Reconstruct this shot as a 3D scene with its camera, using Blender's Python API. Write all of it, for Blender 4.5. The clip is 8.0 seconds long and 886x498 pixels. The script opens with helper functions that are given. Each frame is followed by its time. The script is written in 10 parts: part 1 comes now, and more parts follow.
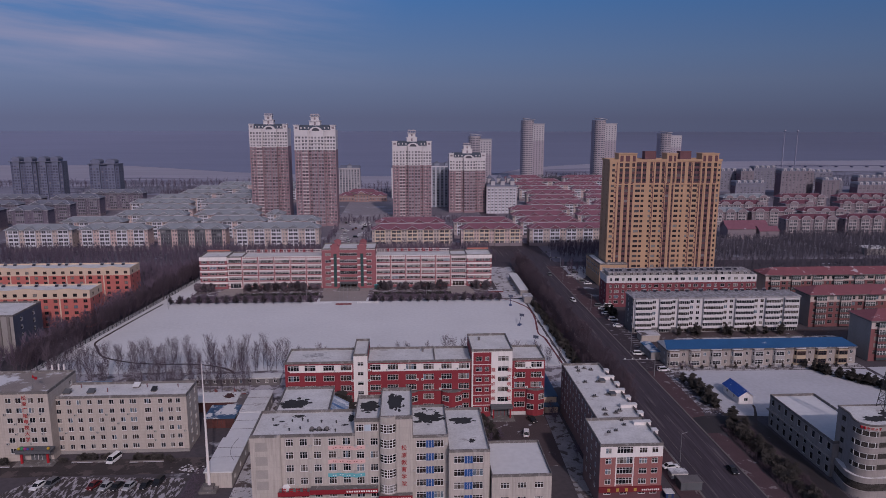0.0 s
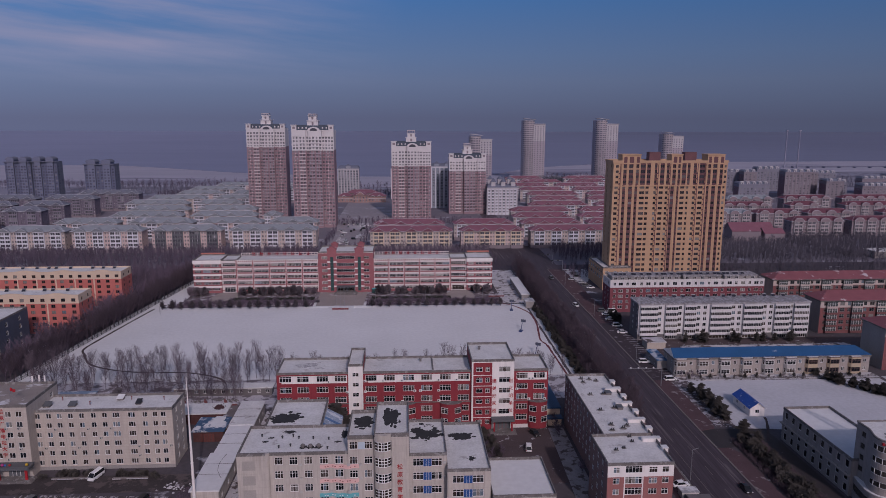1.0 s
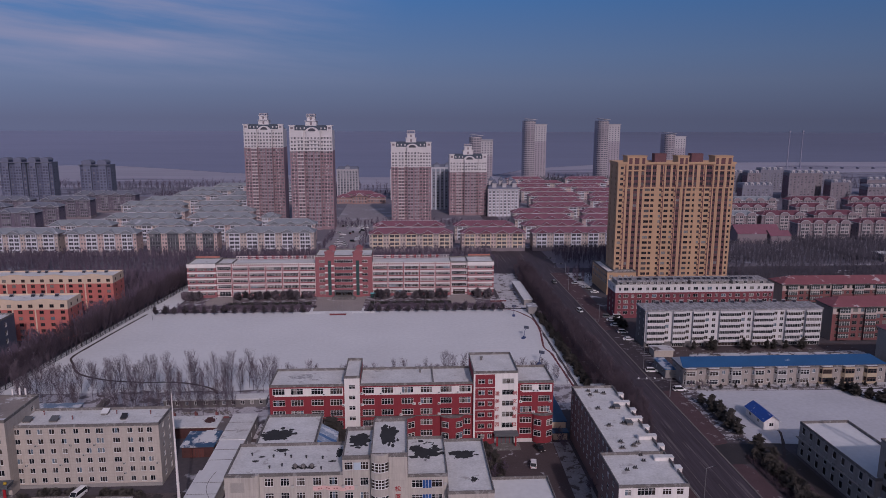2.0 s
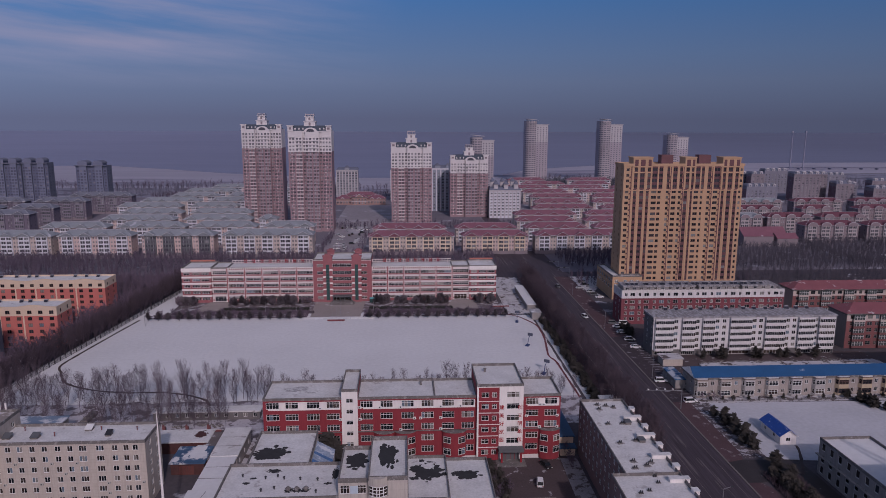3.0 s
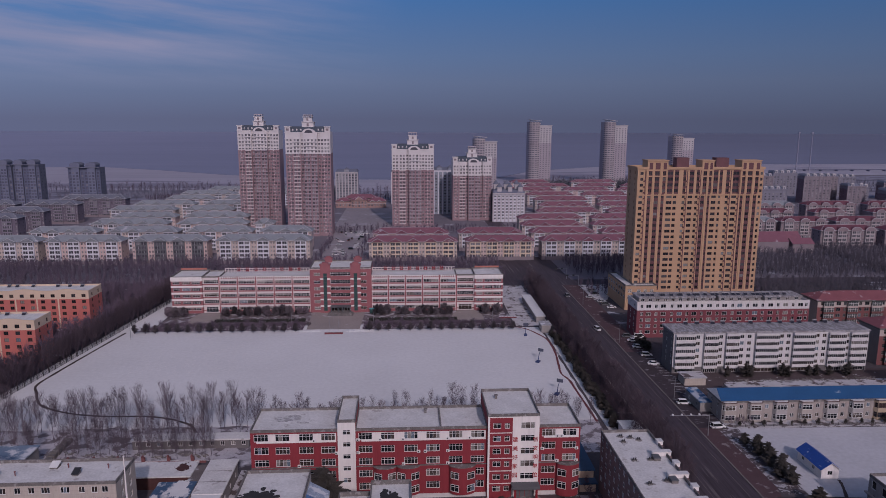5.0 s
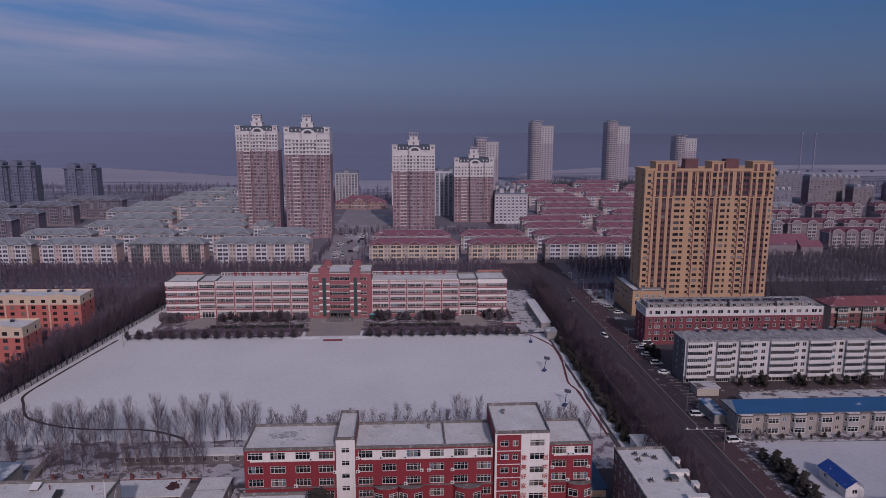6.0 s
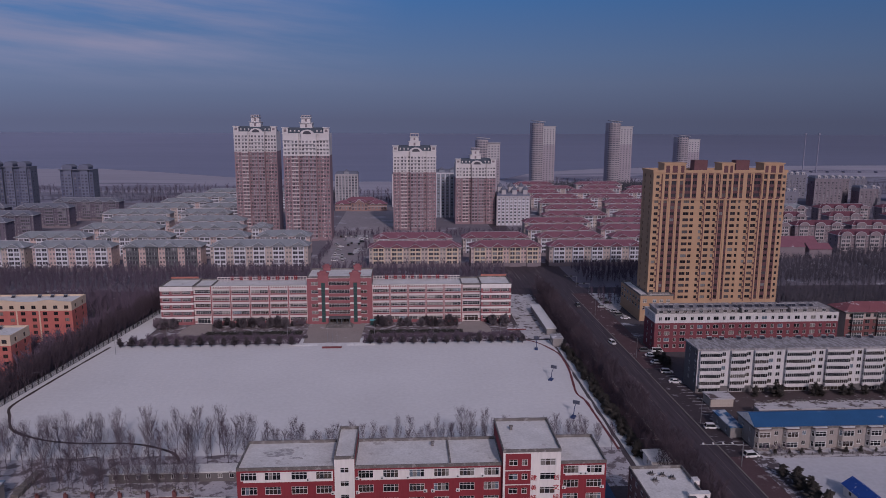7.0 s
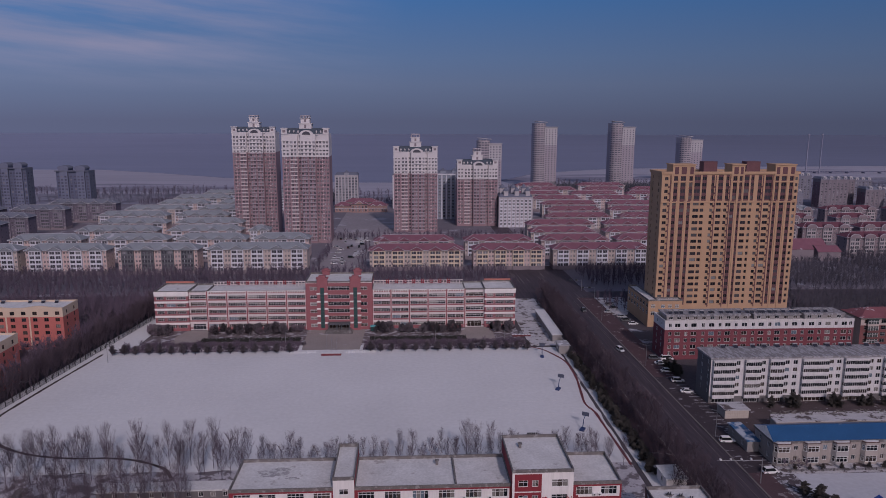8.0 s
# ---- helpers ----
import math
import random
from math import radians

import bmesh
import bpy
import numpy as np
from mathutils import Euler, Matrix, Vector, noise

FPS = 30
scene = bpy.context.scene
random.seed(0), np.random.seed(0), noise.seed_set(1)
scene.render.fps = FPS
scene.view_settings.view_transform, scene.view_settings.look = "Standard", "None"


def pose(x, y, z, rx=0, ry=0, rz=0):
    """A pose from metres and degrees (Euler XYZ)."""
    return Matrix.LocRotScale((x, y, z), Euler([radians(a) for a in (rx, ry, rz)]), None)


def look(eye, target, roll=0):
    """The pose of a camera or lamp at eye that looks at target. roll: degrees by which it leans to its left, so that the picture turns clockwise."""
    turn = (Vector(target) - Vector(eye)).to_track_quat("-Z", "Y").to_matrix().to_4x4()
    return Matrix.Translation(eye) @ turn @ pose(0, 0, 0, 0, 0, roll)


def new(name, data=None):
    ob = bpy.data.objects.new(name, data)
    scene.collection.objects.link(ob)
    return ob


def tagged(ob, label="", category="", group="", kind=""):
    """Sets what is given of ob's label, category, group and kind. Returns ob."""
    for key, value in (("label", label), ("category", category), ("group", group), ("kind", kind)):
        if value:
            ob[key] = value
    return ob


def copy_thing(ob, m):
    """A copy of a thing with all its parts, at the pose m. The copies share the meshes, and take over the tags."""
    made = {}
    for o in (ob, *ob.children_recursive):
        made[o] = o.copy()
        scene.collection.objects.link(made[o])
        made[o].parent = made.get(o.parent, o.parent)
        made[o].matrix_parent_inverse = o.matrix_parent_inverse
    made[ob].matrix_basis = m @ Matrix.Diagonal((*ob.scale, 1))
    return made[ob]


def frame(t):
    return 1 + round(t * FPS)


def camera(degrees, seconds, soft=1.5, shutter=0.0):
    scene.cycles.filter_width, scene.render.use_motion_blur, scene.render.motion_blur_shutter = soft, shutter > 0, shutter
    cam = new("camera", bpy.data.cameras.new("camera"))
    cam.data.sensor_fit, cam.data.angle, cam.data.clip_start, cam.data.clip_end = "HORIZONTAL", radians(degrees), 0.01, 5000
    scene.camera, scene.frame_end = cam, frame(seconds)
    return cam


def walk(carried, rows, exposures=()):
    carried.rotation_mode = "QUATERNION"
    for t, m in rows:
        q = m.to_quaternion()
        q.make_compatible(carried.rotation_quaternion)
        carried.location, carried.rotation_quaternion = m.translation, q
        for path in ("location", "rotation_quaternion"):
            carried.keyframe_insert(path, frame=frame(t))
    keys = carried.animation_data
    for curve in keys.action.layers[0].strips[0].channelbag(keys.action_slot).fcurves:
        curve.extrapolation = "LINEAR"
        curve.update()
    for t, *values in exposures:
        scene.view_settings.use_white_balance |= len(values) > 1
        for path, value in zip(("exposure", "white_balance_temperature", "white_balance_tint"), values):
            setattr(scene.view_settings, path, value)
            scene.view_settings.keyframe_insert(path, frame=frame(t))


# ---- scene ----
# ---- camera ----
cam = camera(65.0, 8.0, soft=0.8)
PATH = [
    (0, (0.70, 0.61, 94.09), (6.15, 98.73, 75.61), 0.06),
    (1, (1.62, 9.97, 94.07), (7.05, 108.10, 75.59), 0.11),
    (2, (2.00, 19.43, 94.15), (7.41, 117.57, 75.69), 0.14),
    (3, (2.00, 28.97, 94.24), (7.39, 127.11, 75.81), 0.17),
    (4, (1.75, 38.55, 94.30), (7.11, 136.70, 75.91), 0.18),
    (5, (1.33, 48.13, 94.27), (6.67, 146.29, 75.94), 0.19),
    (6, (0.82, 57.65, 94.16), (6.14, 155.82, 75.89), 0.19),
    (7, (0.26, 67.03, 93.98), (5.56, 165.22, 75.80), 0.18),
    (8, (-0.32, 76.19, 93.81), (4.96, 174.39, 75.71), 0.16),
]
EXPOSURE, KELVIN, TINT = 0.05, 6000, 29
walk(cam, [(t, look(eye, target, roll)) for t, eye, target, roll in PATH],
     [(0, EXPOSURE, KELVIN, TINT), (4.6, EXPOSURE, KELVIN, TINT), (6.0, EXPOSURE - 0.045, KELVIN, TINT), (7.0, EXPOSURE - 0.095, KELVIN, TINT), (8, EXPOSURE - 0.11, KELVIN, TINT)])

# ---- sky and sun ----
SUN_FROM = Vector((9.7, -42.0, 26.5)).normalized()
sun = new("sun", bpy.data.lights.new("sun", "SUN"))
sun.data.energy, sun.data.angle, sun.data.color = 1.4, radians(1.5), (1.0, 0.89, 0.80)
sun.matrix_world = look(SUN_FROM * 500, (0, 0, 0))

world = bpy.data.worlds.new("winter_sky")
scene.world = world
world.use_nodes = True


def node(tree, kind, **inputs):
    n = tree.nodes.new(kind)
    for key, value in inputs.items():
        n.inputs[key.replace("_", " ")].default_value = value
    return n


def build_sky(tree):
    tree.nodes.clear()
    out = node(tree, "ShaderNodeOutputWorld")
    bg = node(tree, "ShaderNodeBackground", Strength=1.0)
    sky = node(tree, "ShaderNodeTexSky")
    sky.sky_type, sky.sun_disc = "NISHITA", False
    sky.sun_elevation = math.asin(SUN_FROM.z)
    sky.sun_rotation = math.atan2(SUN_FROM.x, SUN_FROM.y)
    sky.air_density, sky.dust_density = 1.2, 3.0
    dim = node(tree, "ShaderNodeVectorMath")
    dim.operation = "SCALE"
    dim.inputs["Scale"].default_value = SKY_STRENGTH
    where = node(tree, "ShaderNodeTexCoord")
    xyz = node(tree, "ShaderNodeSeparateXYZ")
    ramp = node(tree, "ShaderNodeValToRGB")
    stops = [(0.0, (0.092, 0.111, 0.160)), (0.025, (0.103, 0.136, 0.194)), (0.05, (0.112, 0.157, 0.225)),
             (0.085, (0.099, 0.165, 0.258)), (0.17, (0.050, 0.152, 0.308))]
    el = ramp.color_ramp.elements
    el[0].position, el[0].color = 0.0, (*stops[0][1], 1)
    el[1].position, el[1].color = stops[-1][0], (*stops[-1][1], 1)
    for p, c in stops[1:-1]:
        e = el.new(p)
        e.color = (*c, 1)
    # thin cloud streaks
    streak = node(tree, "ShaderNodeMapping")
    streak.inputs["Scale"].default_value = (1.7, 1.0, 17.0)
    slant = node(tree, "ShaderNodeMapping")
    slant.inputs["Rotation"].default_value = (0.0, -0.09, 0.0)
    cloud = node(tree, "ShaderNodeTexNoise", Scale=2.3, Detail=7.0, Roughness=0.55)
    soft = node(tree, "ShaderNodeMapRange")
    soft.inputs["From Min"].default_value, soft.inputs["From Max"].default_value = 0.32, 0.70
    high = node(tree, "ShaderNodeMapRange")
    high.inputs["From Min"].default_value, high.inputs["From Max"].default_value = 0.035, 0.10
    side = node(tree, "ShaderNodeMapRange")
    side.inputs["From Min"].default_value, side.inputs["From Max"].default_value = 0.0, -0.32
    both = node(tree, "ShaderNodeMath")
    both.operation = "MULTIPLY"
    both2 = node(tree, "ShaderNodeMath")
    both2.operation = "MULTIPLY"
    veil = node(tree, "ShaderNodeMix")
    veil.data_type = "RGBA"
    veil.inputs[7].default_value = (0.245, 0.262, 0.335, 1)
    fade = node(tree, "ShaderNodeMapRange")
    fade.inputs["From Min"].default_value, fade.inputs["From Max"].default_value = 0.16, 0.45
    whole = node(tree, "ShaderNodeMix")
    whole.data_type = "RGBA"
    # the haze is paler to the left of the view than to the right
    across = node(tree, "ShaderNodeMapRange")
    for k, v in (("From Min", -0.7), ("From Max", 0.7), ("To Min", 1.30), ("To Max", 0.72)):
        across.inputs[k].default_value = v
    tilt = node(tree, "ShaderNodeVectorMath")
    tilt.operation = "SCALE"
    a = tree.links.new
    a(xyz.outputs[0], across.inputs[0])
    a(ramp.outputs[0], tilt.inputs[0])
    a(across.outputs[0], tilt.inputs["Scale"])
    a(where.outputs["Generated"], xyz.inputs[0])
    a(where.outputs["Generated"], slant.inputs["Vector"])
    a(slant.outputs[0], streak.inputs["Vector"])
    a(streak.outputs[0], cloud.inputs["Vector"])
    a(cloud.outputs[0], soft.inputs[0])
    a(xyz.outputs[2], high.inputs[0])
    a(xyz.outputs[0], side.inputs[0])
    a(soft.outputs[0], both.inputs[0])
    a(high.outputs[0], both.inputs[1])
    a(both.outputs[0], both2.inputs[0])
    a(side.outputs[0], both2.inputs[1])
    a(xyz.outputs[2], ramp.inputs[0])
    a(both2.outputs[0], veil.inputs[0])
    a(tilt.outputs[0], veil.inputs[6])
    a(sky.outputs[0], dim.inputs[0])
    a(xyz.outputs[2], fade.inputs[0])
    a(fade.outputs[0], whole.inputs[0])
    a(veil.outputs[2], whole.inputs[6])
    a(dim.outputs[0], whole.inputs[7])
    a(whole.outputs[2], bg.inputs[0])
    a(bg.outputs[0], out.inputs[0])


SKY_STRENGTH = 0.065
build_sky(world.node_tree)


# ---- materials ----
def mat(name, base, rough=0.8, vary=0.14, scale=0.6, fine=9.0, bump=0.0, metal=0.0, stain=None, stain_at=0.62, stain_scale=0.08,
        coords="Object", rand=0.0, stretch=(1, 1, 1), joints=None, streaks=0.0):
    """A weathered surface: two scales of mottling, an optional stain colour in patches, optional relief."""
    m = bpy.data.materials.new(name)
    m.use_nodes = True
    t = m.node_tree
    p = t.nodes["Principled BSDF"]
    p.inputs["Roughness"].default_value, p.inputs["Metallic"].default_value = rough, metal
    p.inputs["Specular IOR Level"].default_value = 0.3
    a = t.links.new
    where = t.nodes.new("ShaderNodeTexCoord")
    vec = where.outputs[coords]
    if stretch != (1, 1, 1):
        mp = t.nodes.new("ShaderNodeMapping")
        mp.inputs["Scale"].default_value = stretch
        a(vec, mp.inputs["Vector"])
        vec = mp.outputs[0]
    big, small = node(t, "ShaderNodeTexNoise", Scale=scale, Detail=4.0), node(t, "ShaderNodeTexNoise", Scale=fine, Detail=3.0)
    a(vec, big.inputs["Vector"])
    a(vec, small.inputs["Vector"])
    mixv = node(t, "ShaderNodeMath")
    mixv.operation = "ADD"
    a(big.outputs[0], mixv.inputs[0])
    a(small.outputs[0], mixv.inputs[1])
    last = mixv.outputs[0]
    if rand:
        info = t.nodes.new("ShaderNodeObjectInfo")
        ad = node(t, "ShaderNodeMath")
        ad.operation = "MULTIPLY_ADD"
        a(info.outputs["Random"], ad.inputs[0])
        ad.inputs[1].default_value = rand
        a(last, ad.inputs[2])
        last = ad.outputs[0]
    tone = node(t, "ShaderNodeMapRange")
    for k, v in (("From Min", 0.6), ("From Max", 1.4 + rand), ("To Min", 1 - vary), ("To Max", 1 + vary)):
        tone.inputs[k].default_value = v
    a(last, tone.inputs[0])
    col = node(t, "ShaderNodeVectorMath")
    col.operation = "SCALE"
    col.inputs[0].default_value = base
    a(tone.outputs[0], col.inputs["Scale"])
    c = col.outputs[0]
    if stain:
        sn = node(t, "ShaderNodeTexNoise", Scale=stain_scale, Detail=6.0, Roughness=0.62)
        a(vec, sn.inputs["Vector"])
        cut = node(t, "ShaderNodeMapRange")
        cut.inputs["From Min"].default_value, cut.inputs["From Max"].default_value = stain_at - 0.03, stain_at + 0.03
        a(sn.outputs[0], cut.inputs[0])
        mx = t.nodes.new("ShaderNodeMix")
        mx.data_type = "RGBA"
        a(cut.outputs[0], mx.inputs[0])
        a(c, mx.inputs[6])
        mx.inputs[7].default_value = (*stain, 1)
        c = mx.outputs[2]
    if joints or streaks:
        # plane of the wall: along it, and up
        split, comb, add = t.nodes.new("ShaderNodeSeparateXYZ"), t.nodes.new("ShaderNodeCombineXYZ"), node(t, "ShaderNodeMath")
        a(where.outputs[coords], split.inputs[0])
        a(split.outputs[0], add.inputs[0])
        a(split.outputs[1], add.inputs[1])
        a(add.outputs[0], comb.inputs[0])
        a(split.outputs[2], comb.inputs[1])
    if streaks:
        # rain dirt running down in uneven lines
        mp = t.nodes.new("ShaderNodeMapping")
        mp.inputs["Scale"].default_value = (1.5, 0.07, 1.0)
        a(comb.outputs[0], mp.inputs["Vector"])
        sn = node(t, "ShaderNodeTexNoise", Scale=1.0, Detail=5.0, Roughness=0.65)
        a(mp.outputs[0], sn.inputs["Vector"])
        cut = node(t, "ShaderNodeMapRange")
        for k, v in (("From Min", 0.48), ("From Max", 0.78), ("To Min", 1.0), ("To Max", 1.0 - streaks)):
            cut.inputs[k].default_value = v
        a(sn.outputs[0], cut.inputs[0])
        sc = node(t, "ShaderNodeVectorMath")
        sc.operation = "SCALE"
        a(c, sc.inputs[0])
        a(cut.outputs[0], sc.inputs["Scale"])
        c = sc.outputs[0]
    if joints:
        br = t.nodes.new("ShaderNodeTexBrick")
        br.offset = 0.0
        for k, v in (("Scale", 1.0), ("Mortar Size", 0.035), ("Mortar Smooth", 0.3), ("Brick Width", joints[0]), ("Row Height", joints[1])):
            br.inputs[k].default_value = v
        br.inputs["Color1"].default_value, br.inputs["Color2"].default_value, br.inputs["Mortar"].default_value = (1, 1, 1, 1), (0.95, 0.95, 0.95, 1), (0.86, 0.86, 0.86, 1)
        a(comb.outputs[0], br.inputs["Vector"])
        mu = node(t, "ShaderNodeVectorMath")
        mu.operation = "MULTIPLY"
        a(c, mu.inputs[0])
        a(br.outputs["Color"], mu.inputs[1])
        c = mu.outputs[0]
    a(c, p.inputs["Base Color"])
    if bump:
        b = node(t, "ShaderNodeBump", Strength=bump, Distance=0.06)
        a(mixv.outputs[0], b.inputs["Height"])
        a(b.outputs[0], p.inputs["Normal"])
    return m


def glass(name, tones, rough=0.2, island=False):
    """Window glass over dark rooms, some of them curtained; each pane its own tone."""
    m = bpy.data.materials.new(name)
    m.use_nodes = True
    t = m.node_tree
    p = t.nodes["Principled BSDF"]
    p.inputs["Roughness"].default_value = rough
    p.inputs["Specular IOR Level"].default_value = 0.2
    ramp = t.nodes.new("ShaderNodeValToRGB")
    ramp.color_ramp.interpolation = "CONSTANT"
    el = ramp.color_ramp.elements
    el[0].position, el[0].color = 0.0, (*tones[0][1], 1)
    el[1].position, el[1].color = tones[1][0], (*tones[1][1], 1)
    for pos, c in tones[2:]:
        e = el.new(pos)
        e.color = (*c, 1)
    if island:
        src = t.nodes.new("ShaderNodeNewGeometry").outputs["Random Per Island"]
    else:
        # the room's tone, shifted a little from light to light
        whole = t.nodes.new("ShaderNodeObjectInfo").outputs["Random"]
        light = t.nodes.new("ShaderNodeNewGeometry").outputs["Random Per Island"]
        mix = t.nodes.new("ShaderNodeMath")
        mix.operation, mix.inputs[1].default_value = "MULTIPLY_ADD", 0.45
        t.links.new(light, mix.inputs[0])
        t.links.new(whole, mix.inputs[2])
        wrap = t.nodes.new("ShaderNodeMath")
        wrap.operation = "FRACT"
        t.links.new(mix.outputs[0], wrap.inputs[0])
        src = wrap.outputs[0]
    t.links.new(src, ramp.inputs[0])
    t.links.new(ramp.outputs[0], p.inputs["Base Color"])
    return m


DARK, MIDT, CURT, PALE = (0.012, 0.014, 0.018), (0.032, 0.036, 0.044), (0.20, 0.19, 0.18), (0.12, 0.16, 0.20)
TONES = [(0, DARK), (0.36, (0.040, 0.031, 0.029)), (0.58, MIDT), (0.72, (0.075, 0.062, 0.056)), (0.84, CURT), (0.93, PALE)]
GLASS = glass("window_glass", TONES)
# Far panes are lightened: the distance haze is put into their colour.
GLASS_FAR = glass("far_hazed_glass", [(0, (0.058, 0.058, 0.072)), (0.5, (0.088, 0.086, 0.104)), (0.80, (0.19, 0.185, 0.205))], island=True)
GLASS_HAZED = glass("pale_hazed_glass", [(0, (0.15, 0.15, 0.185)), (0.5, (0.19, 0.185, 0.22)), (0.80, (0.25, 0.245, 0.28))], island=True)
GLASS_BLUE = mat("blue_glazed_panel", (0.03, 0.09, 0.27), 0.25, 0.2)
GLASS_GREEN = mat("green_glazing", (0.035, 0.075, 0.075), 0.15, 0.2)
FRAME = mat("white_window_frame", (0.66, 0.66, 0.66), 0.5, 0.06)
SNOW = mat("settled_snow", (0.62, 0.62, 0.63), 0.8, 0.09, 0.03, 0.7, bump=0.35)
ROOF_SNOW = mat("snow_on_roof", (0.58, 0.575, 0.575), 0.85, 0.18, 0.25, 2.0, bump=0.25, stain=(0.40, 0.385, 0.38), stain_at=0.64, stain_scale=0.35)
# Darker than SNOW: the right side's weaker light is put into the colour.
DIMMED_SNOW = mat("dimmed_yard_snow", (0.47, 0.475, 0.51), 0.85, 0.12, 0.05, 0.8, bump=0.3)
ROOF_BARE = mat("bare_bitumen", (0.035, 0.035, 0.038), 0.9, 0.25, 0.6, 5.0)
ROOF_GREY = mat("weathered_grey_roofing", (0.34, 0.34, 0.36), 0.9, 0.2, 0.3, 4.0, stain=(0.62, 0.63, 0.66), stain_at=0.56, stain_scale=0.3)
COPING = mat("concrete_coping", (0.15, 0.138, 0.135), 0.9, 0.3, 0.5, 5.0, stain=(0.26, 0.25, 0.25), stain_at=0.58, stain_scale=0.9)
CREAM = mat("cream_wall_tile", (0.44, 0.39, 0.35), 0.75, 0.10, 0.25, 2.2, stretch=(1, 1, 0.35), joints=(1.2, 0.9), streaks=0.16)
CREAM_GREY = mat("greyish_cream_tile", (0.46, 0.42, 0.385), 0.75, 0.10, 0.25, 2.4, stretch=(1, 1, 0.30), joints=(0.9, 1.7), streaks=0.30)
# Cream darkened: the right side's duller light is put into this wall.
ROUND_WALL = mat("dimmed_cream_office_wall", (0.295, 0.268, 0.258), 0.75, 0.12, 0.25, 2.4, stretch=(1, 1, 0.30), joints=(1.4, 1.1), streaks=0.25)
TILE_GREY = mat("grey_mosaic_panel", (0.33, 0.31, 0.29), 0.75, 0.12, 0.4, 6.0)
RED = mat("red_painted_wall", (0.240, 0.034, 0.045), 0.75, 0.10, 0.25, 2.4, stretch=(1, 1, 0.30), streaks=0.22)
OFFWHITE = mat("off_white_wall", (0.58, 0.555, 0.55), 0.8, 0.08, 0.25, 2.2, stretch=(1, 1, 0.30), streaks=0.2)
WHITE = mat("white_painted_wall", (0.72, 0.685, 0.67), 0.75, 0.08, 0.25, 2.2, stretch=(1, 1, 0.30), streaks=0.14)
PINK = mat("pink_painted_wall", (0.29, 0.122, 0.115), 0.8, 0.12, 0.3, 5.0, streaks=0.18)
GREY_WALL = mat("grey_rendered_wall", (0.27, 0.255, 0.25), 0.85, 0.16, 0.3, 5.0, stretch=(1, 1, 0.4))
DARK_GREY = mat("dark_grey_cladding", (0.10, 0.105, 0.115), 0.6, 0.15, 0.3, 5.0)
ORANGE = mat("orange_painted_wall", (0.45, 0.140, 0.122), 0.8, 0.12, 0.3, 5.0)
BUFF = mat("buff_painted_band", (0.56, 0.44, 0.34), 0.8, 0.1, 0.3, 5.0)
OCHRE = mat("ochre_painted_wall", (0.445, 0.288, 0.182), 0.75, 0.10, 0.2, 4.0, stretch=(1, 1, 0.3))
MAROON = mat("maroon_infill_panel", (0.125, 0.058, 0.066), 0.7, 0.15, 0.3, 4.0)
BRICK_RED = mat("red_brown_tile_wall", (0.185, 0.074, 0.076), 0.8, 0.14, 0.3, 5.0)
# Distance haze is mixed into the tower, red school tile and house colours.
TOWER_BROWN = mat("brown_red_tower_tile", (0.285, 0.197, 0.222), 0.8, 0.10, 0.2, 3.0)
TOWER_WHITE = mat("off_white_tower_tile", (0.58, 0.555, 0.57), 0.8, 0.08, 0.2, 3.0)
SCHOOL_RED = mat("school_red_tile", (0.28, 0.105, 0.118), 0.8, 0.12, 0.3, 5.0)
SCHOOL_PINK = mat("school_pale_pink_tile", (0.60, 0.545, 0.54), 0.8, 0.08, 0.3, 5.0)
GREEN_ROOF = mat("grey_green_roof_tile", (0.215, 0.235, 0.262), 0.85, 0.15, 0.3, 3.0, stain=(0.36, 0.37, 0.42), stain_at=0.66, stain_scale=0.15)
RED_ROOF = mat("dull_red_roof_tile", (0.195, 0.085, 0.115), 0.85, 0.15, 0.3, 3.0, stain=(0.36, 0.31, 0.35), stain_at=0.66, stain_scale=0.15)
BLUE_ROOF = mat("blue_sheet_roof", (0.024, 0.090, 0.215), 0.5, 0.14, 0.2, 3.0, stain=(0.42, 0.45, 0.50), stain_at=0.68, stain_scale=0.2)
HOUSE_BEIGE = mat("beige_house_wall", (0.46, 0.39, 0.365), 0.85, 0.1, 0.2, 3.0)
HOUSE_PINK = mat("hazed_pink_house_wall", (0.50, 0.39, 0.375), 0.85, 0.1, 0.2, 3.0)
HOUSE_GREY = mat("pale_grey_house_wall", (0.56, 0.565, 0.62), 0.85, 0.1, 0.2, 3.0)
HOUSE_BASE = mat("dark_house_base", (0.21, 0.178, 0.20), 0.85, 0.12, 0.2, 3.0)
HOUSE_YELLOW = mat("pale_yellow_house_wall", (0.57, 0.475, 0.37), 0.85, 0.1, 0.2, 3.0)
FAR_GREY = mat("hazed_grey_blue_wall", (0.148, 0.162, 0.235), 0.85, 0.1, 0.2, 3.0)
TRIM = mat("white_roof_trim", (0.50, 0.50, 0.54), 0.8, 0.06, 0.3, 3.0)
ASPHALT = mat("worn_asphalt", (0.058, 0.046, 0.058), 0.85, 0.38, 0.9, 3.5, bump=0.1, stain=(0.125, 0.108, 0.115), stain_at=0.62, stain_scale=0.5, stretch=(1, 0.035, 1))
YARD = mat("brown_yard_surface", (0.077, 0.058, 0.062), 0.9, 0.25, 0.1, 2.0, bump=0.2, stain=(0.36, 0.355, 0.38), stain_at=0.64, stain_scale=0.3)
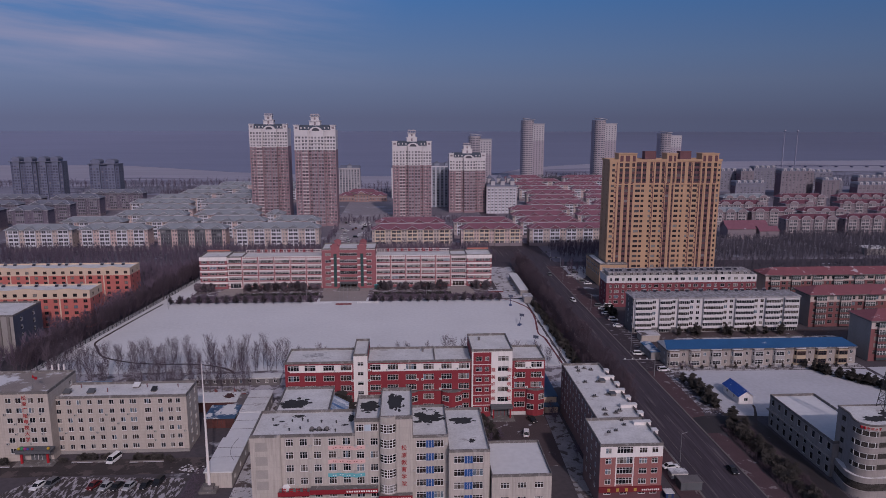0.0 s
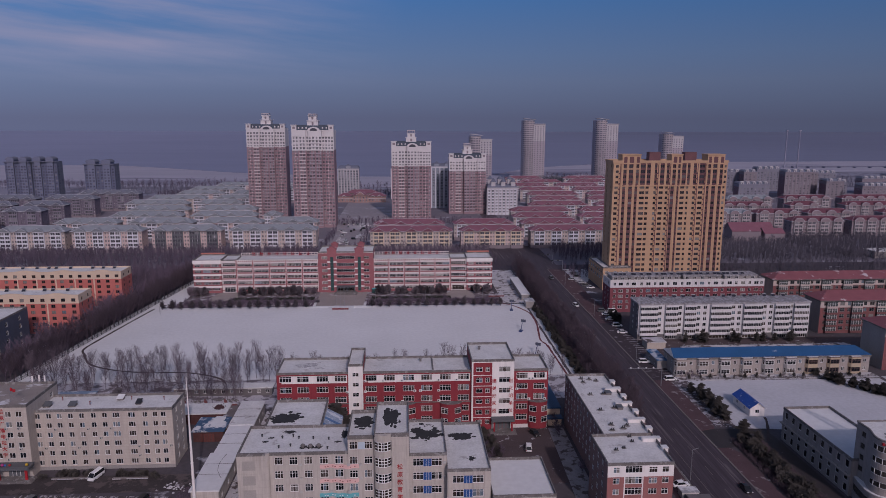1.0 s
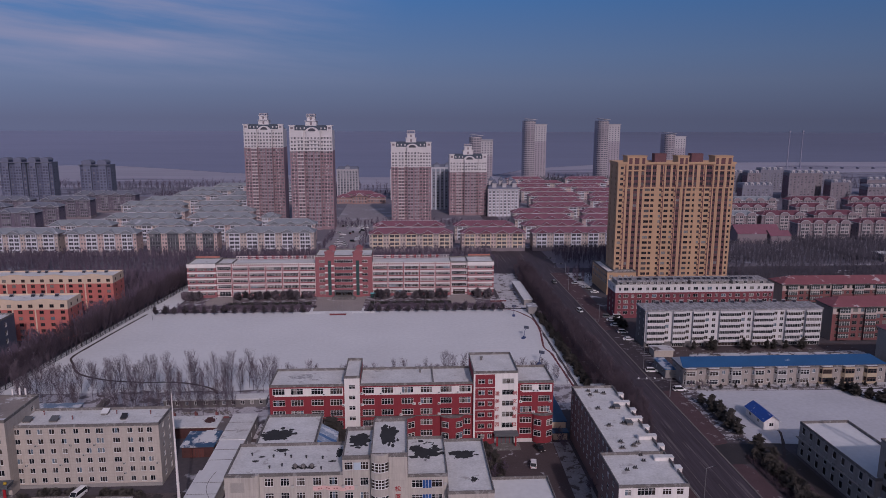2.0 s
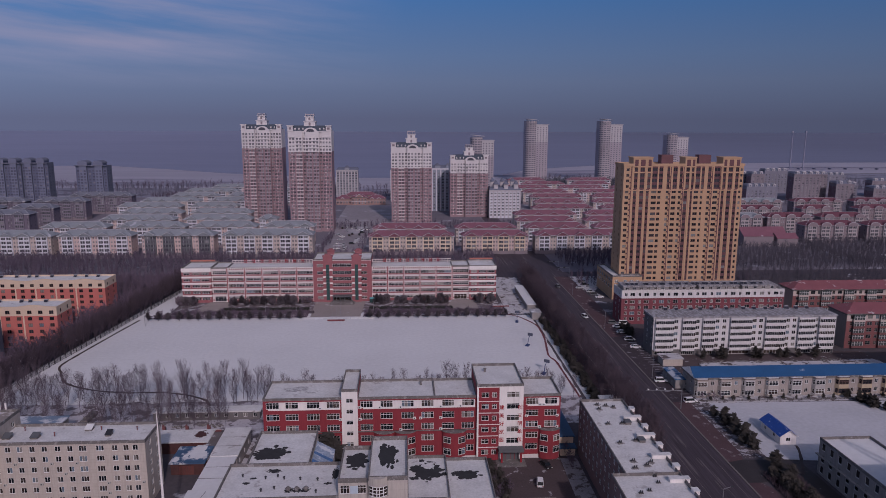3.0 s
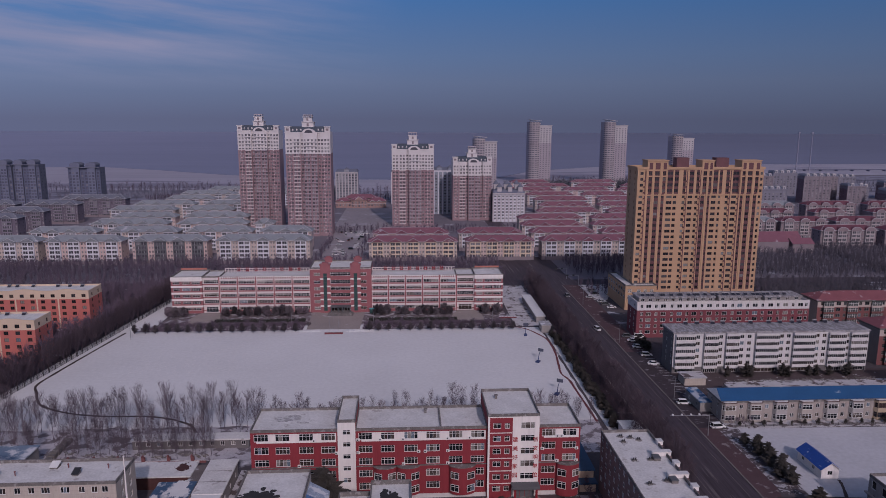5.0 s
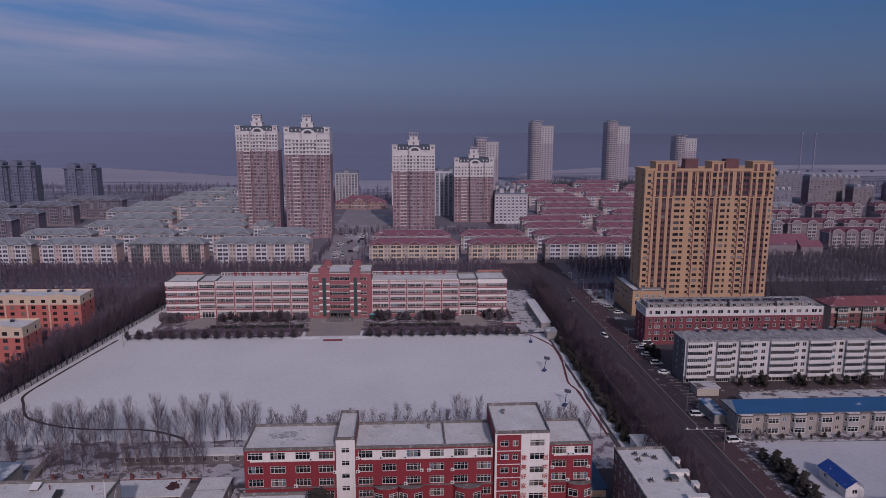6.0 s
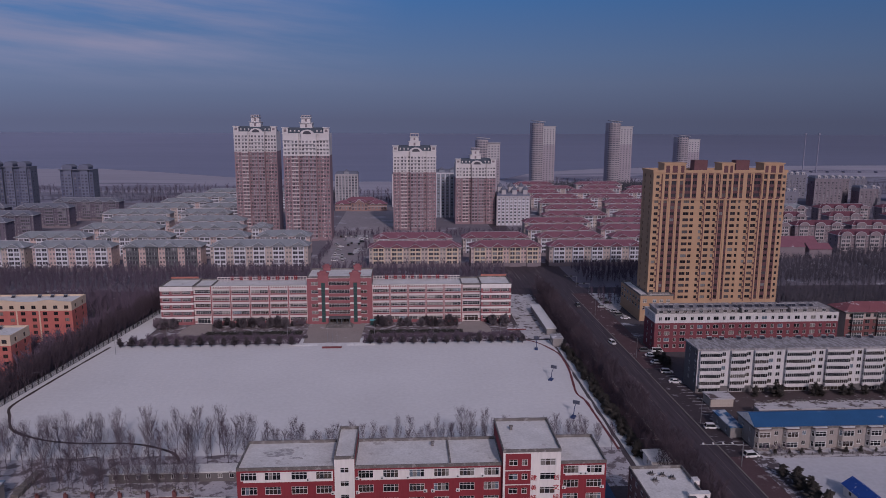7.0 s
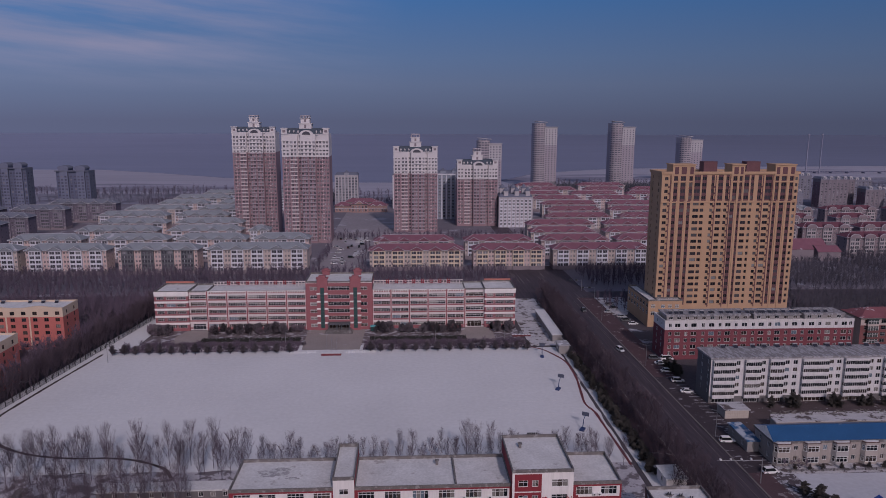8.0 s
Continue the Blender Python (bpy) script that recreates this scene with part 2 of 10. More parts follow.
LOT = mat("slushy_car_park", (0.060, 0.050, 0.050), 0.85, 0.25, 0.15, 2.5, bump=0.2, stain=(0.38, 0.36, 0.385), stain_at=0.53, stain_scale=1.1, stretch=(1, 0.3, 1))
PAVING = mat("red_brown_paving", (0.084, 0.050, 0.057), 0.9, 0.2, 0.2, 4.0, bump=0.1, stain=(0.22, 0.19, 0.19), stain_at=0.62, stain_scale=0.3)
COURT = mat("grey_brown_forecourt", (0.285, 0.25, 0.24), 0.9, 0.16, 0.1, 2.0, stain=(0.40, 0.38, 0.385), stain_at=0.64, stain_scale=0.12)
KERB = mat("grey_kerb_stone", (0.17, 0.155, 0.15), 0.9, 0.15, 0.5, 4.0)
GROUND = mat("frozen_ground", (0.080, 0.070, 0.080), 0.95, 0.25, 0.03, 0.8, bump=0.2, stain=(0.50, 0.50, 0.54), stain_at=0.62, stain_scale=0.035)
# River and far land colours have the distance haze put into them.
RIVER = mat("hazed_river_ice", (0.32, 0.305, 0.365), 0.8, 0.12, 0.004, 0.02, stain=(0.19, 0.18, 0.235), stain_at=0.58, stain_scale=0.004, stretch=(0.35, 1.6, 1))
FAR_LAND = mat("hazed_far_land", (0.166, 0.181, 0.262), 0.95, 0.06, 0.003, 0.02, stretch=(0.2, 1, 1))


def haze_across_far_land(m, west, east):
    """Haze put into the far land's colour: paler to the west, darker to the east."""
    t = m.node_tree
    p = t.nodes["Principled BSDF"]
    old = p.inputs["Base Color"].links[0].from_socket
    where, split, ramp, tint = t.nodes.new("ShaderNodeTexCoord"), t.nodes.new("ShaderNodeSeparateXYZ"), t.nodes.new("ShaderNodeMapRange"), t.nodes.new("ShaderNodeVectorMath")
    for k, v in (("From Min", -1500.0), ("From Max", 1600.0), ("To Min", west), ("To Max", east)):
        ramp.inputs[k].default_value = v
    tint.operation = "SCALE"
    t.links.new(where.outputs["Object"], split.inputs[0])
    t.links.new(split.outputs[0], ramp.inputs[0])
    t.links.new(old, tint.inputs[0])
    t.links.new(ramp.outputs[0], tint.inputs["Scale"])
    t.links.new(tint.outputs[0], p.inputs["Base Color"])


haze_across_far_land(FAR_LAND, 1.35, 0.85)
POPLAR_BARK = mat("grey_brown_poplar_bark", (0.115, 0.090, 0.110), 0.9, 0.2, 1.0, 6.0, rand=0.5)
BARK = mat("bare_twig_bark", (0.116, 0.088, 0.122), 0.9, 0.2, 1.0, 6.0, rand=0.5)
STREET_BARK = mat("dark_street_tree_bark", (0.078, 0.058, 0.074), 0.9, 0.2, 1.0, 6.0, rand=0.5)
NEEDLE = mat("dark_conifer_needles", (0.066, 0.060, 0.068), 0.85, 0.4, 1.5, 8.0, rand=0.6)
DARK_NEEDLE = mat("brown_black_conifer_needles", (0.066, 0.060, 0.056), 0.85, 0.4, 1.5, 8.0, rand=0.6)
# Paler and purpler than the near bushes: haze is put into this leaf.
BUSH_LEAF = mat("hazed_bush_leaf", (0.150, 0.120, 0.146), 0.9, 0.4, 1.5, 8.0, rand=0.6)
HEDGE = mat("dull_evergreen_hedge", (0.030, 0.032, 0.027), 0.9, 0.4, 1.0, 7.0)
# Twigs of the distant woods, blued by haze put into their colour.
WOOD_FAR = mat("hazed_wood_twigs", (0.102, 0.082, 0.116), 0.95, 0.25, 0.05, 2.0)
METAL = mat("galvanised_metal", (0.30, 0.30, 0.32), 0.45, 0.1, metal=0.6)
DARK_METAL = mat("dark_metal", (0.05, 0.05, 0.055), 0.5, 0.15, metal=0.4)
RUBBER = mat("black_rubber", (0.02, 0.02, 0.02), 0.8, 0.1)
SIGN_RED = mat("red_sign_paint", (0.36, 0.022, 0.03), 0.5, 0.08)
BANNER_PINK = mat("faded_pink_banner", (0.66, 0.42, 0.40), 0.8, 0.1)
BANNER_TEAL = mat("teal_banner", (0.12, 0.40, 0.45), 0.8, 0.1)
DITCH = mat("bare_wet_earth", (0.06, 0.045, 0.045), 0.9, 0.25, 0.5, 4.0)
TRACK = mat("red_running_track", (0.15, 0.045, 0.052), 0.85, 0.2, 0.4, 4.0)
SOLAR = mat("dark_solar_tubes", (0.03, 0.032, 0.045), 0.3, 0.2)


# ---- mesh helpers ----
class Mesh:
    def __init__(self):
        self.v, self.f, self.m = [], [], []

    def face(self, pts, m=0):
        k = len(self.v)
        self.v.extend(tuple(p) for p in pts)
        self.f.append(tuple(range(k, k + len(pts))))
        self.m.append(m)

    def box(self, x0, x1, y0, y1, z0, z1, m=0, taper=0.0):
        k, t = len(self.v), taper
        self.v += [(x0, y0, z0), (x1, y0, z0), (x1, y1, z0), (x0, y1, z0),
                   (x0 + t, y0 + t, z1), (x1 - t, y0 + t, z1), (x1 - t, y1 - t, z1), (x0 + t, y1 - t, z1)]
        for q in ((0, 3, 2, 1), (4, 5, 6, 7), (0, 1, 5, 4), (1, 2, 6, 5), (2, 3, 7, 6), (3, 0, 4, 7)):
            self.f.append(tuple(k + i for i in q))
            self.m.append(m)

    def prism(self, xy, z0, z1, m=0, top=None):
        """An upright prism over the outline xy (counter-clockwise)."""
        n, k = len(xy), len(self.v)
        self.v += [(x, y, z0) for x, y in xy] + [(x, y, z1) for x, y in xy]
        for i in range(n):
            j = (i + 1) % n
            self.f.append((k + i, k + j, k + n + j, k + n + i))
            self.m.append(m)
        self.f += [tuple(k + n + i for i in range(n)), tuple(k + n - 1 - i for i in range(n))]
        self.m += [m if top is None else top, m]

    def tube(self, a, b, r0, r1, n=6, m=0):
        a, b = Vector(a), Vector(b)
        d = (b - a).normalized()
        s = d.orthogonal().normalized()
        c = d.cross(s)
        k = len(self.v)
        for p, r in ((a, r0), (b, r1)):
            for i in range(n):
                w = 2 * math.pi * i / n
                self.v.append(tuple(p + r * (math.cos(w) * s + math.sin(w) * c)))
        for i in range(n):
            j = (i + 1) % n
            self.f.append((k + i, k + j, k + n + j, k + n + i))
            self.m.append(m)
        if n > 3:
            self.f += [tuple(k + n + i for i in range(n)), tuple(k + n - 1 - i for i in range(n))]
            self.m += [m, m]

    def loft(self, pts, radii, n=6, m=0):
        """One tube through all the points, with shared rings."""
        k0 = len(self.v)
        for p, r in zip(pts, radii):
            self.v += [(p[0] + r * math.cos(2 * math.pi * i / n), p[1] + r * math.sin(2 * math.pi * i / n), p[2]) for i in range(n)]
        for s in range(len(pts) - 1):
            for i in range(n):
                j, a = (i + 1) % n, k0 + s * n
                self.f.append((a + i, a + j, a + n + j, a + n + i))
                self.m.append(m)

    def data(self, name, mats):
        me = bpy.data.meshes.new(name)
        me.from_pydata(self.v, [], self.f)
        for x in mats:
            me.materials.append(x)
        me.polygons.foreach_set("material_index", self.m)
        me.update()
        return me

    def part(self, name, mats, parent=None, label="", m=None):
        """Links this mesh as one object; with a parent, as a part of it that keeps its place in the world."""
        ob = new(name, self.data(name, mats if isinstance(mats, (list, tuple)) else [mats]))
        return under(ob, parent, label, m)


def under(ob, parent=None, label="", m=None):
    if m is not None:
        ob.matrix_basis = m
    if parent is not None:
        ob.parent = parent
        up = parent.matrix_basis if parent.parent is None else (parent.parent.matrix_basis @ parent.parent.matrix_basis.inverted() @ parent.matrix_basis)
        ob.matrix_parent_inverse = up.inverted()
    if label:
        ob["label"] = label
    return ob


def thing(name, x, y, label, category, group="", kind="", z=0.0):
    ob = new(name)
    ob.empty_display_size = 1.0
    ob.matrix_basis = pose(x, y, z)
    return tagged(ob, label, category, group, kind)


# sides of a block: turn about z, so that a window's own +y points into the wall
TURN_OF = {"f": 0, "r": 90, "l": -90, "b": 180}


def side_frame(side, x0, x1, y0, y1):
    """Start corner, direction along the wall, inward direction, and width of one side."""
    return {"f": (Vector((x0, y0, 0)), Vector((1, 0, 0)), Vector((0, 1, 0)), x1 - x0),
            "r": (Vector((x1, y0, 0)), Vector((0, 1, 0)), Vector((-1, 0, 0)), y1 - y0),
            "b": (Vector((x1, y1, 0)), Vector((-1, 0, 0)), Vector((0, -1, 0)), x1 - x0),
            "l": (Vector((x0, y1, 0)), Vector((0, -1, 0)), Vector((1, 0, 0)), y1 - y0)}[side]


def facade(m, start, along, inward, width, z0, z1, holes, depth, band, cuts_u=(), cuts_v=()):
    """A wall face with real recesses for its openings; band(u, z) gives the material slot."""
    us = sorted({0.0, width, *cuts_u, *(h[0] for h in holes), *(h[1] for h in holes)})
    vs = sorted({z0, z1, *cuts_v, *(h[2] for h in holes), *(h[3] for h in holes)})
    us, vs = [u for u in us if 0 <= u <= width], [v for v in vs if z0 <= v <= z1]
    up = Vector((0, 0, 1))

    def at(u, v, d=0.0):
        return start + along * u + inward * d + up * v
    for i in range(len(us) - 1):
        uc = (us[i] + us[i + 1]) / 2
        col = [h for h in holes if h[0] < uc < h[1]]
        run = None
        for j in range(len(vs) - 1):
            vc = (vs[j] + vs[j + 1]) / 2
            inside = any(h[2] < vc < h[3] for h in col)
            slot = None if inside else band(uc, vc)
            if run and run[2] == slot:
                run[1] = vs[j + 1]
            else:
                if run and run[2] is not None:
                    m.face([at(us[i], run[0]), at(us[i + 1], run[0]), at(us[i + 1], run[1]), at(us[i], run[1])], run[2])
                run = [vs[j], vs[j + 1], slot]
        if run and run[2] is not None:
            m.face([at(us[i], run[0]), at(us[i + 1], run[0]), at(us[i + 1], run[1]), at(us[i], run[1])], run[2])
    for a, b, c, d in (h[:4] for h in holes):
        s = band((a + b) / 2, c - 0.05)
        m.face([at(a, c), at(b, c), at(b, c, depth), at(a, c, depth)], s)
        m.face([at(a, d, depth), at(b, d, depth), at(b, d), at(a, d)], s)
        m.face([at(a, c, depth), at(a, d, depth), at(a, d), at(a, c)], s)
        m.face([at(b, c), at(b, d), at(b, d, depth), at(b, c, depth)], s)


WINDOWS = {}


def window_mesh(w, h, cols, transom, far, frame_mat, pane_mat):
    """Frame (and pane) of a window, standing on its lower edge, centred, its face towards -y."""
    key = (round(w, 2), round(h, 2), cols, transom, far, frame_mat.name, pane_mat.name)
    if key in WINDOWS:
        return WINDOWS[key]
    t = 0.09
    fr, pa = Mesh(), Mesh()
    us = sorted({-w / 2, -w / 2 + t, w / 2 - t, w / 2, *(-w / 2 + w * i / cols + d * t * 0.4 for i in range(1, cols) for d in (-1, 1))})
    low = t if far else 0.13
    vs = sorted({0.0, low, h - t, h, *((h * transom - t * 0.4, h * transom + t * 0.4) if transom else ())})
    nu, nv = len(us), len(vs)
    # frame bars and openings as one connected grid with real depth
    for y in (-0.07, 0.0):
        fr.v += [(u, y, v) for v in vs for u in us]

    def bar(i, j):
        if not (0 <= i < nu - 1 and 0 <= j < nv - 1):
            return False
        return i % 2 == 0 or j == 0 or j == nv - 2 or bool(transom) and j == 2
    for i in range(nu - 1):
        for j in range(nv - 1):
            c = [j * nu + i, j * nu + i + 1, (j + 1) * nu + i + 1, (j + 1) * nu + i]
            if bar(i, j):
                fr.f.append(tuple(c))
                fr.m.append(0)
                for (p, q), (di, dj) in (((0, 1), (0, -1)), ((1, 2), (1, 0)), ((2, 3), (0, 1)), ((3, 0), (-1, 0))):
                    if not bar(i + di, j + dj):
                        fr.f.append((c[q], c[p], c[p] + nu * nv, c[q] + nu * nv))
                        fr.m.append(0)
            elif far:
                fr.f.append(tuple(k + nu * nv for k in c))
                fr.m.append(1)
    if not far:
        for i in range(cols):
            a, b = -w / 2 + w * i / cols, -w / 2 + w * (i + 1) / cols
            pa.face([(a, -0.012, 0.0), (b, -0.012, 0.0), (b, -0.012, h), (a, -0.012, h)], 0)
    WINDOWS[key] = (fr.data("window", [frame_mat, pane_mat]), None if far else pa.data("pane", [pane_mat]))
    return WINDOWS[key]


def put_windows(parent, side, box, holes, depth, far=False, frame_mat=None, pane_mat=None):
    """One window object in each opening (u0, u1, z0, z1, columns, transom)."""
    start, along, inward, width = side_frame(side, *box)
    for hole in holes:
        a, b, c, d = hole[:4]
        cols = hole[4] if len(hole) > 4 else 2
        tr = hole[5] if len(hole) > 5 else 0.68
        fr, pa = window_mesh(b - a, d - c, cols, tr, far, frame_mat or FRAME, pane_mat or GLASS)
        p = start + along * ((a + b) / 2) + inward * depth
        m = pose(p.x, p.y, c, 0, 0, TURN_OF[side])
        w = under(new("window", fr), parent, "", m)
        if pa:
            g = new("pane", pa)
            g.parent = w


def far_windows(m, side, box, holes, depth, slot=0, bar_slot=None):
    """Small far windows gathered into one mesh: pane and a light sill bar."""
    start, along, inward, width = side_frame(side, *box)
    up = Vector((0, 0, 1))
    for a, b, c, d in (h[:4] for h in holes):
        q = [start + along * u + inward * (depth - 0.01) + up * v for u, v in ((a, c), (b, c), (b, d), (a, d))]
        m.face(q, slot)
        if bar_slot is not None:
            mid, w = (a + b) / 2, 0.08
            q = [start + along * u + inward * (depth - 0.06) + up * v for u, v in ((mid - w, c), (mid + w, c), (mid + w, d), (mid - w, d))]
            m.face(q, bar_slot)


def grid(us, zs, w, h, cols=2, transom=0.68):
    return [(u - w / 2, u + w / 2, z, z + h, cols, transom) for u in us for z in zs]


def spread(a, b, n):
    return [a + (b - a) * (i + 0.5) / n for i in range(n)]


def block(parent, box, z0, z1, mats, holes=None, band=None, depth=0.16, near=True, parapet=0.7, roof=None, cuts=None, coping=None,
          frame_mat=None, pane_mat=None, windows="each"):
    """Walls with recessed windows, a roof deck behind a parapet, all as parts of parent."""
    x0, x1, y0, y1 = box
    holes, band = holes or {}, band or (lambda u, v: 0)
    w = Mesh()
    for s in "frbl":
        start, along, inward, width = side_frame(s, *box)
        hs = holes.get(s, [])
        fn = band if not isinstance(band, dict) else band.get(s, band.get("*", lambda u, v: 0))
        cu = (cuts or {}).get(s, ((), ()))
        facade(w, start, along, inward, width, z0, z1, hs, depth, fn, *cu)
    wall = w.part("wall", mats, parent)
    if windows == "each":
        for s, hs in holes.items():
            put_windows(parent, s, box, hs, depth, not near, frame_mat, pane_mat)
    elif windows == "far":
        g = Mesh()
        for s, hs in holes.items():
            far_windows(g, s, box, hs, depth, 0, 1)
        ob = g.part("window_panes", [GLASS_FAR, TRIM], parent)
        ob["kind"] = "stuff"
    t, top = 0.17, z1 + 0.05
    if parapet:
        deck = z1 - parapet
        p = Mesh()
        e = 0.05
        p.box(x0 - e, x1 + e, y0 - e, y0 + t, deck, top)
        p.box(x0 - e, x1 + e, y1 - t, y1 + e, deck, top)
        p.box(x0 - e, x0 + t, y0 + t, y1 - t, deck, top)
        p.box(x1 - t, x1 + e, y0 + t, y1 - t, deck, top)
        p.part("parapet", coping or COPING, parent)
    else:
        deck = z1
    r = Mesh()
    r.box(x0 + (t if parapet else -0.4), x1 - (t if parapet else -0.4), y0 + (t if parapet else -0.4), y1 - (t if parapet else -0.4), deck - 0.3, deck + (0.02 if parapet else 0.3))
    r.part("roof", roof or ROOF_SNOW, parent, "snow-covered flat roof")
    return wall


def blob_patch(parent, cx, cy, z, rx, ry, seed, material, name="bare_patch", label="snow-free dark patch of roofing"):
    """A ragged flat patch laid on a roof or on the ground."""
    m, n = Mesh(), 140
    rnd = random.Random(seed)

    def lobe(x, y, p, q, s, dz, count):
        pts = []
        for i in range(count):
            a = 2 * math.pi * i / count
            c, d = math.cos(a), math.sin(a)
            k = 0.92 + 0.42 * noise.noise(Vector((c * 1.1 + s * 7.3, d * 1.1, s))) + 0.26 * noise.noise(Vector((c * 3.2, d * 3.2, s * 3.1))) + 0.14 * noise.noise(Vector((c * 9, d * 9, s * 1.7)))
            pts.append((x + p * k * c, y + q * k * d))
        m.prism(pts, z - 0.02, z + 0.012 + dz)
    lobe(cx, cy, rx * 0.9, ry * 0.9, seed, 0.0, n)
    for i in range(9):
        a, k = rnd.uniform(0, 6.28), rnd.uniform(0.75, 1.12)
        f = rnd.uniform(0.06, 0.2)
        lobe(cx + rx * k * math.cos(a), cy + ry * k * math.sin(a), rx * f * rnd.uniform(0.8, 1.8), ry * f, seed + i * 3.7, 0.002 * (i + 1), 36)
    return m.part(name, material, parent, label)


def arc_outline(cx, cy, r, a0, a1, n):
    return [(cx + r * math.cos(radians(a0 + (a1 - a0) * i / n)), cy + r * math.sin(radians(a0 + (a1 - a0) * i / n))) for i in range(n + 1)]


def lettering(parent, text, size, x, y, z, material, vertical=0.0, name="lettering", turn=0, label=""):
    """Raised characters on a wall that faces -y; vertical: the step from one to the next going down."""
    out = []
    for i, ch in enumerate(text if vertical else [text]):
        cu = bpy.data.curves.new(name, "FONT")
        cu.body, cu.size, cu.extrude, cu.align_x = ch, size, 0.05, "CENTER"
        cu.resolution_u = 2
        tmp = bpy.data.objects.new("tmp", cu)
        scene.collection.objects.link(tmp)
        me = bpy.data.meshes.new_from_object(tmp.evaluated_get(bpy.context.evaluated_depsgraph_get()))
        bpy.data.objects.remove(tmp)
        me.materials.clear()
        me.materials.append(material)
        out.append(under(new(name, me), parent, label, pose(x, y, z - vertical * i, 90, 0, turn)))
    return out
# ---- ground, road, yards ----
# Snow darkened by shade put into its colour; also used for parking stripes.
SHADE_ICE = mat("shade_toned_snow", (0.27, 0.265, 0.28), 0.8, 0.25, 0.3, 3.0, bump=0.2, stain=(0.09, 0.075, 0.075), stain_at=0.55, stain_scale=0.4)
YARD_SNOW = mat("dirty_yard_snow", (0.46, 0.45, 0.47), 0.9, 0.2, 0.3, 3.0, bump=0.3, stain=(0.10, 0.08, 0.08), stain_at=0.56, stain_scale=0.25)
YARD_TAR = mat("brown_black_yard_tar", (0.048, 0.040, 0.041), 0.8, 0.3, 0.15, 2.0, bump=0.1, stain=(0.10, 0.08, 0.078), stain_at=0.55, stain_scale=0.25)
WET_SHADED = mat("wet_and_shaded_asphalt", (0.040, 0.034, 0.036), 0.7, 0.25, 0.2, 3.0, stain=(0.30, 0.30, 0.32), stain_at=0.70, stain_scale=0.25)
def sheet(name, label, category, material, outline, z0, z1):
    m = Mesh()
    m.prism(outline, z0, z1)
    ob = m.part(name, material)
    return tagged(ob, label, category, kind="structure")


def rect(x0, x1, y0, y1):
    return [(x0, y0), (x1, y0), (x1, y1), (x0, y1)]


g = Mesh()
g.face([(-16000, -600, 0), (16000, -600, 0), (16000, 16000, 0), (-16000, 16000, 0)])
tagged(g.part("ground", GROUND), "frozen brown ground with patches of old snow", "ground", kind="structure")
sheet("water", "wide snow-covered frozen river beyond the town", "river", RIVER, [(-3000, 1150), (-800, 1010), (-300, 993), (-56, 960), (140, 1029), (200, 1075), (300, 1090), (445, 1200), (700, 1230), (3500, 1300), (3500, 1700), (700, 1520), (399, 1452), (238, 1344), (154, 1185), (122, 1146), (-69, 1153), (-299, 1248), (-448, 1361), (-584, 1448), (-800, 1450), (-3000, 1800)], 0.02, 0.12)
# The flats' snow is greyed and purpled by haze in its colour.
sheet("far_field", "pale snowy flats before the river", "snow field", mat("hazed_far_snow", (0.22, 0.215, 0.27), 0.9, 0.15, 0.01, 0.1, stain=(0.12, 0.115, 0.155), stain_at=0.55, stain_scale=0.02), [(-900, 880), (900, 880), (900, 1229), (440, 1198), (300, 1088), (200, 1073), (140, 1027), (-56, 958), (-300, 991), (-900, 1014)], 0.01, 0.06)
sheet("backdrop", "far bank beyond the frozen river, haze put into its colour", "far land", FAR_LAND, [(-15900, 3920), (-3000, 1802), (-800, 1452), (-584, 1450), (-448, 1363), (-299, 1250), (-69, 1155), (122, 1148), (154, 1187), (238, 1346), (399, 1454), (700, 1522), (3500, 1702), (15900, 2420), (15900, 15900), (-15900, 15900)], 0.02, 0.5)
sheet("road", "wide worn asphalt street with sanded lanes", "road", ASPHALT, rect(76, 91.3, 60, 1100), 0.01, 0.06)
sheet("road_cross", "asphalt cross street behind the school", "road", ASPHALT, rect(-330, 420, 437, 449), 0.02, 0.075)
sheet("road_left", "asphalt road at the edge of the housing district", "road", ASPHALT, [(-330, 450), (-318, 450), (-285, 560), (-240, 700), (-252, 702), (-300, 560)], 0.02, 0.08)
SLUSH = mat("slushy_parking_strip", (0.048, 0.037, 0.045), 0.85, 0.25, 0.2, 3.0, bump=0.2, stain=(0.26, 0.25, 0.27), stain_at=0.62, stain_scale=0.5, stretch=(0.5, 1, 1))
sheet("pavement_right", "red-brown paved footway beside the street", "pavement", PAVING, [(91.75, 318), (101.0, 318), (101.0, 436), (91.75, 436)], 0.01, 0.17)
sheet("pavement_parking", "dark slushy parking strip beside the street", "pavement", SLUSH, [(91.75, 246.1), (97.6, 246.1), (101.0, 247), (101.0, 317.9), (91.75, 317.9)], 0.01, 0.168)
sheet("pavement_middle", "red-brown paved footway beside the street", "pavement", PAVING, [(91.75, 204.5), (96.6, 206.0), (97.6, 210), (97.6, 246), (91.75, 246)], 0.01, 0.17)
sheet("pavement_near", "red-brown paved footway beside the street", "pavement", PAVING, [(91.75, 90), (96.8, 90), (96.8, 190), (95.2, 193), (91.75, 193)], 0.01, 0.17)
sheet("road_side", "dark wet side road crossing the footway", "road", WET_SHADED, [(91.78, 193.1), (95.3, 193.1), (105, 196), (112, 199), (112, 205), (103, 205), (96.5, 205.9), (91.78, 204.4)], 0.005, 0.05)
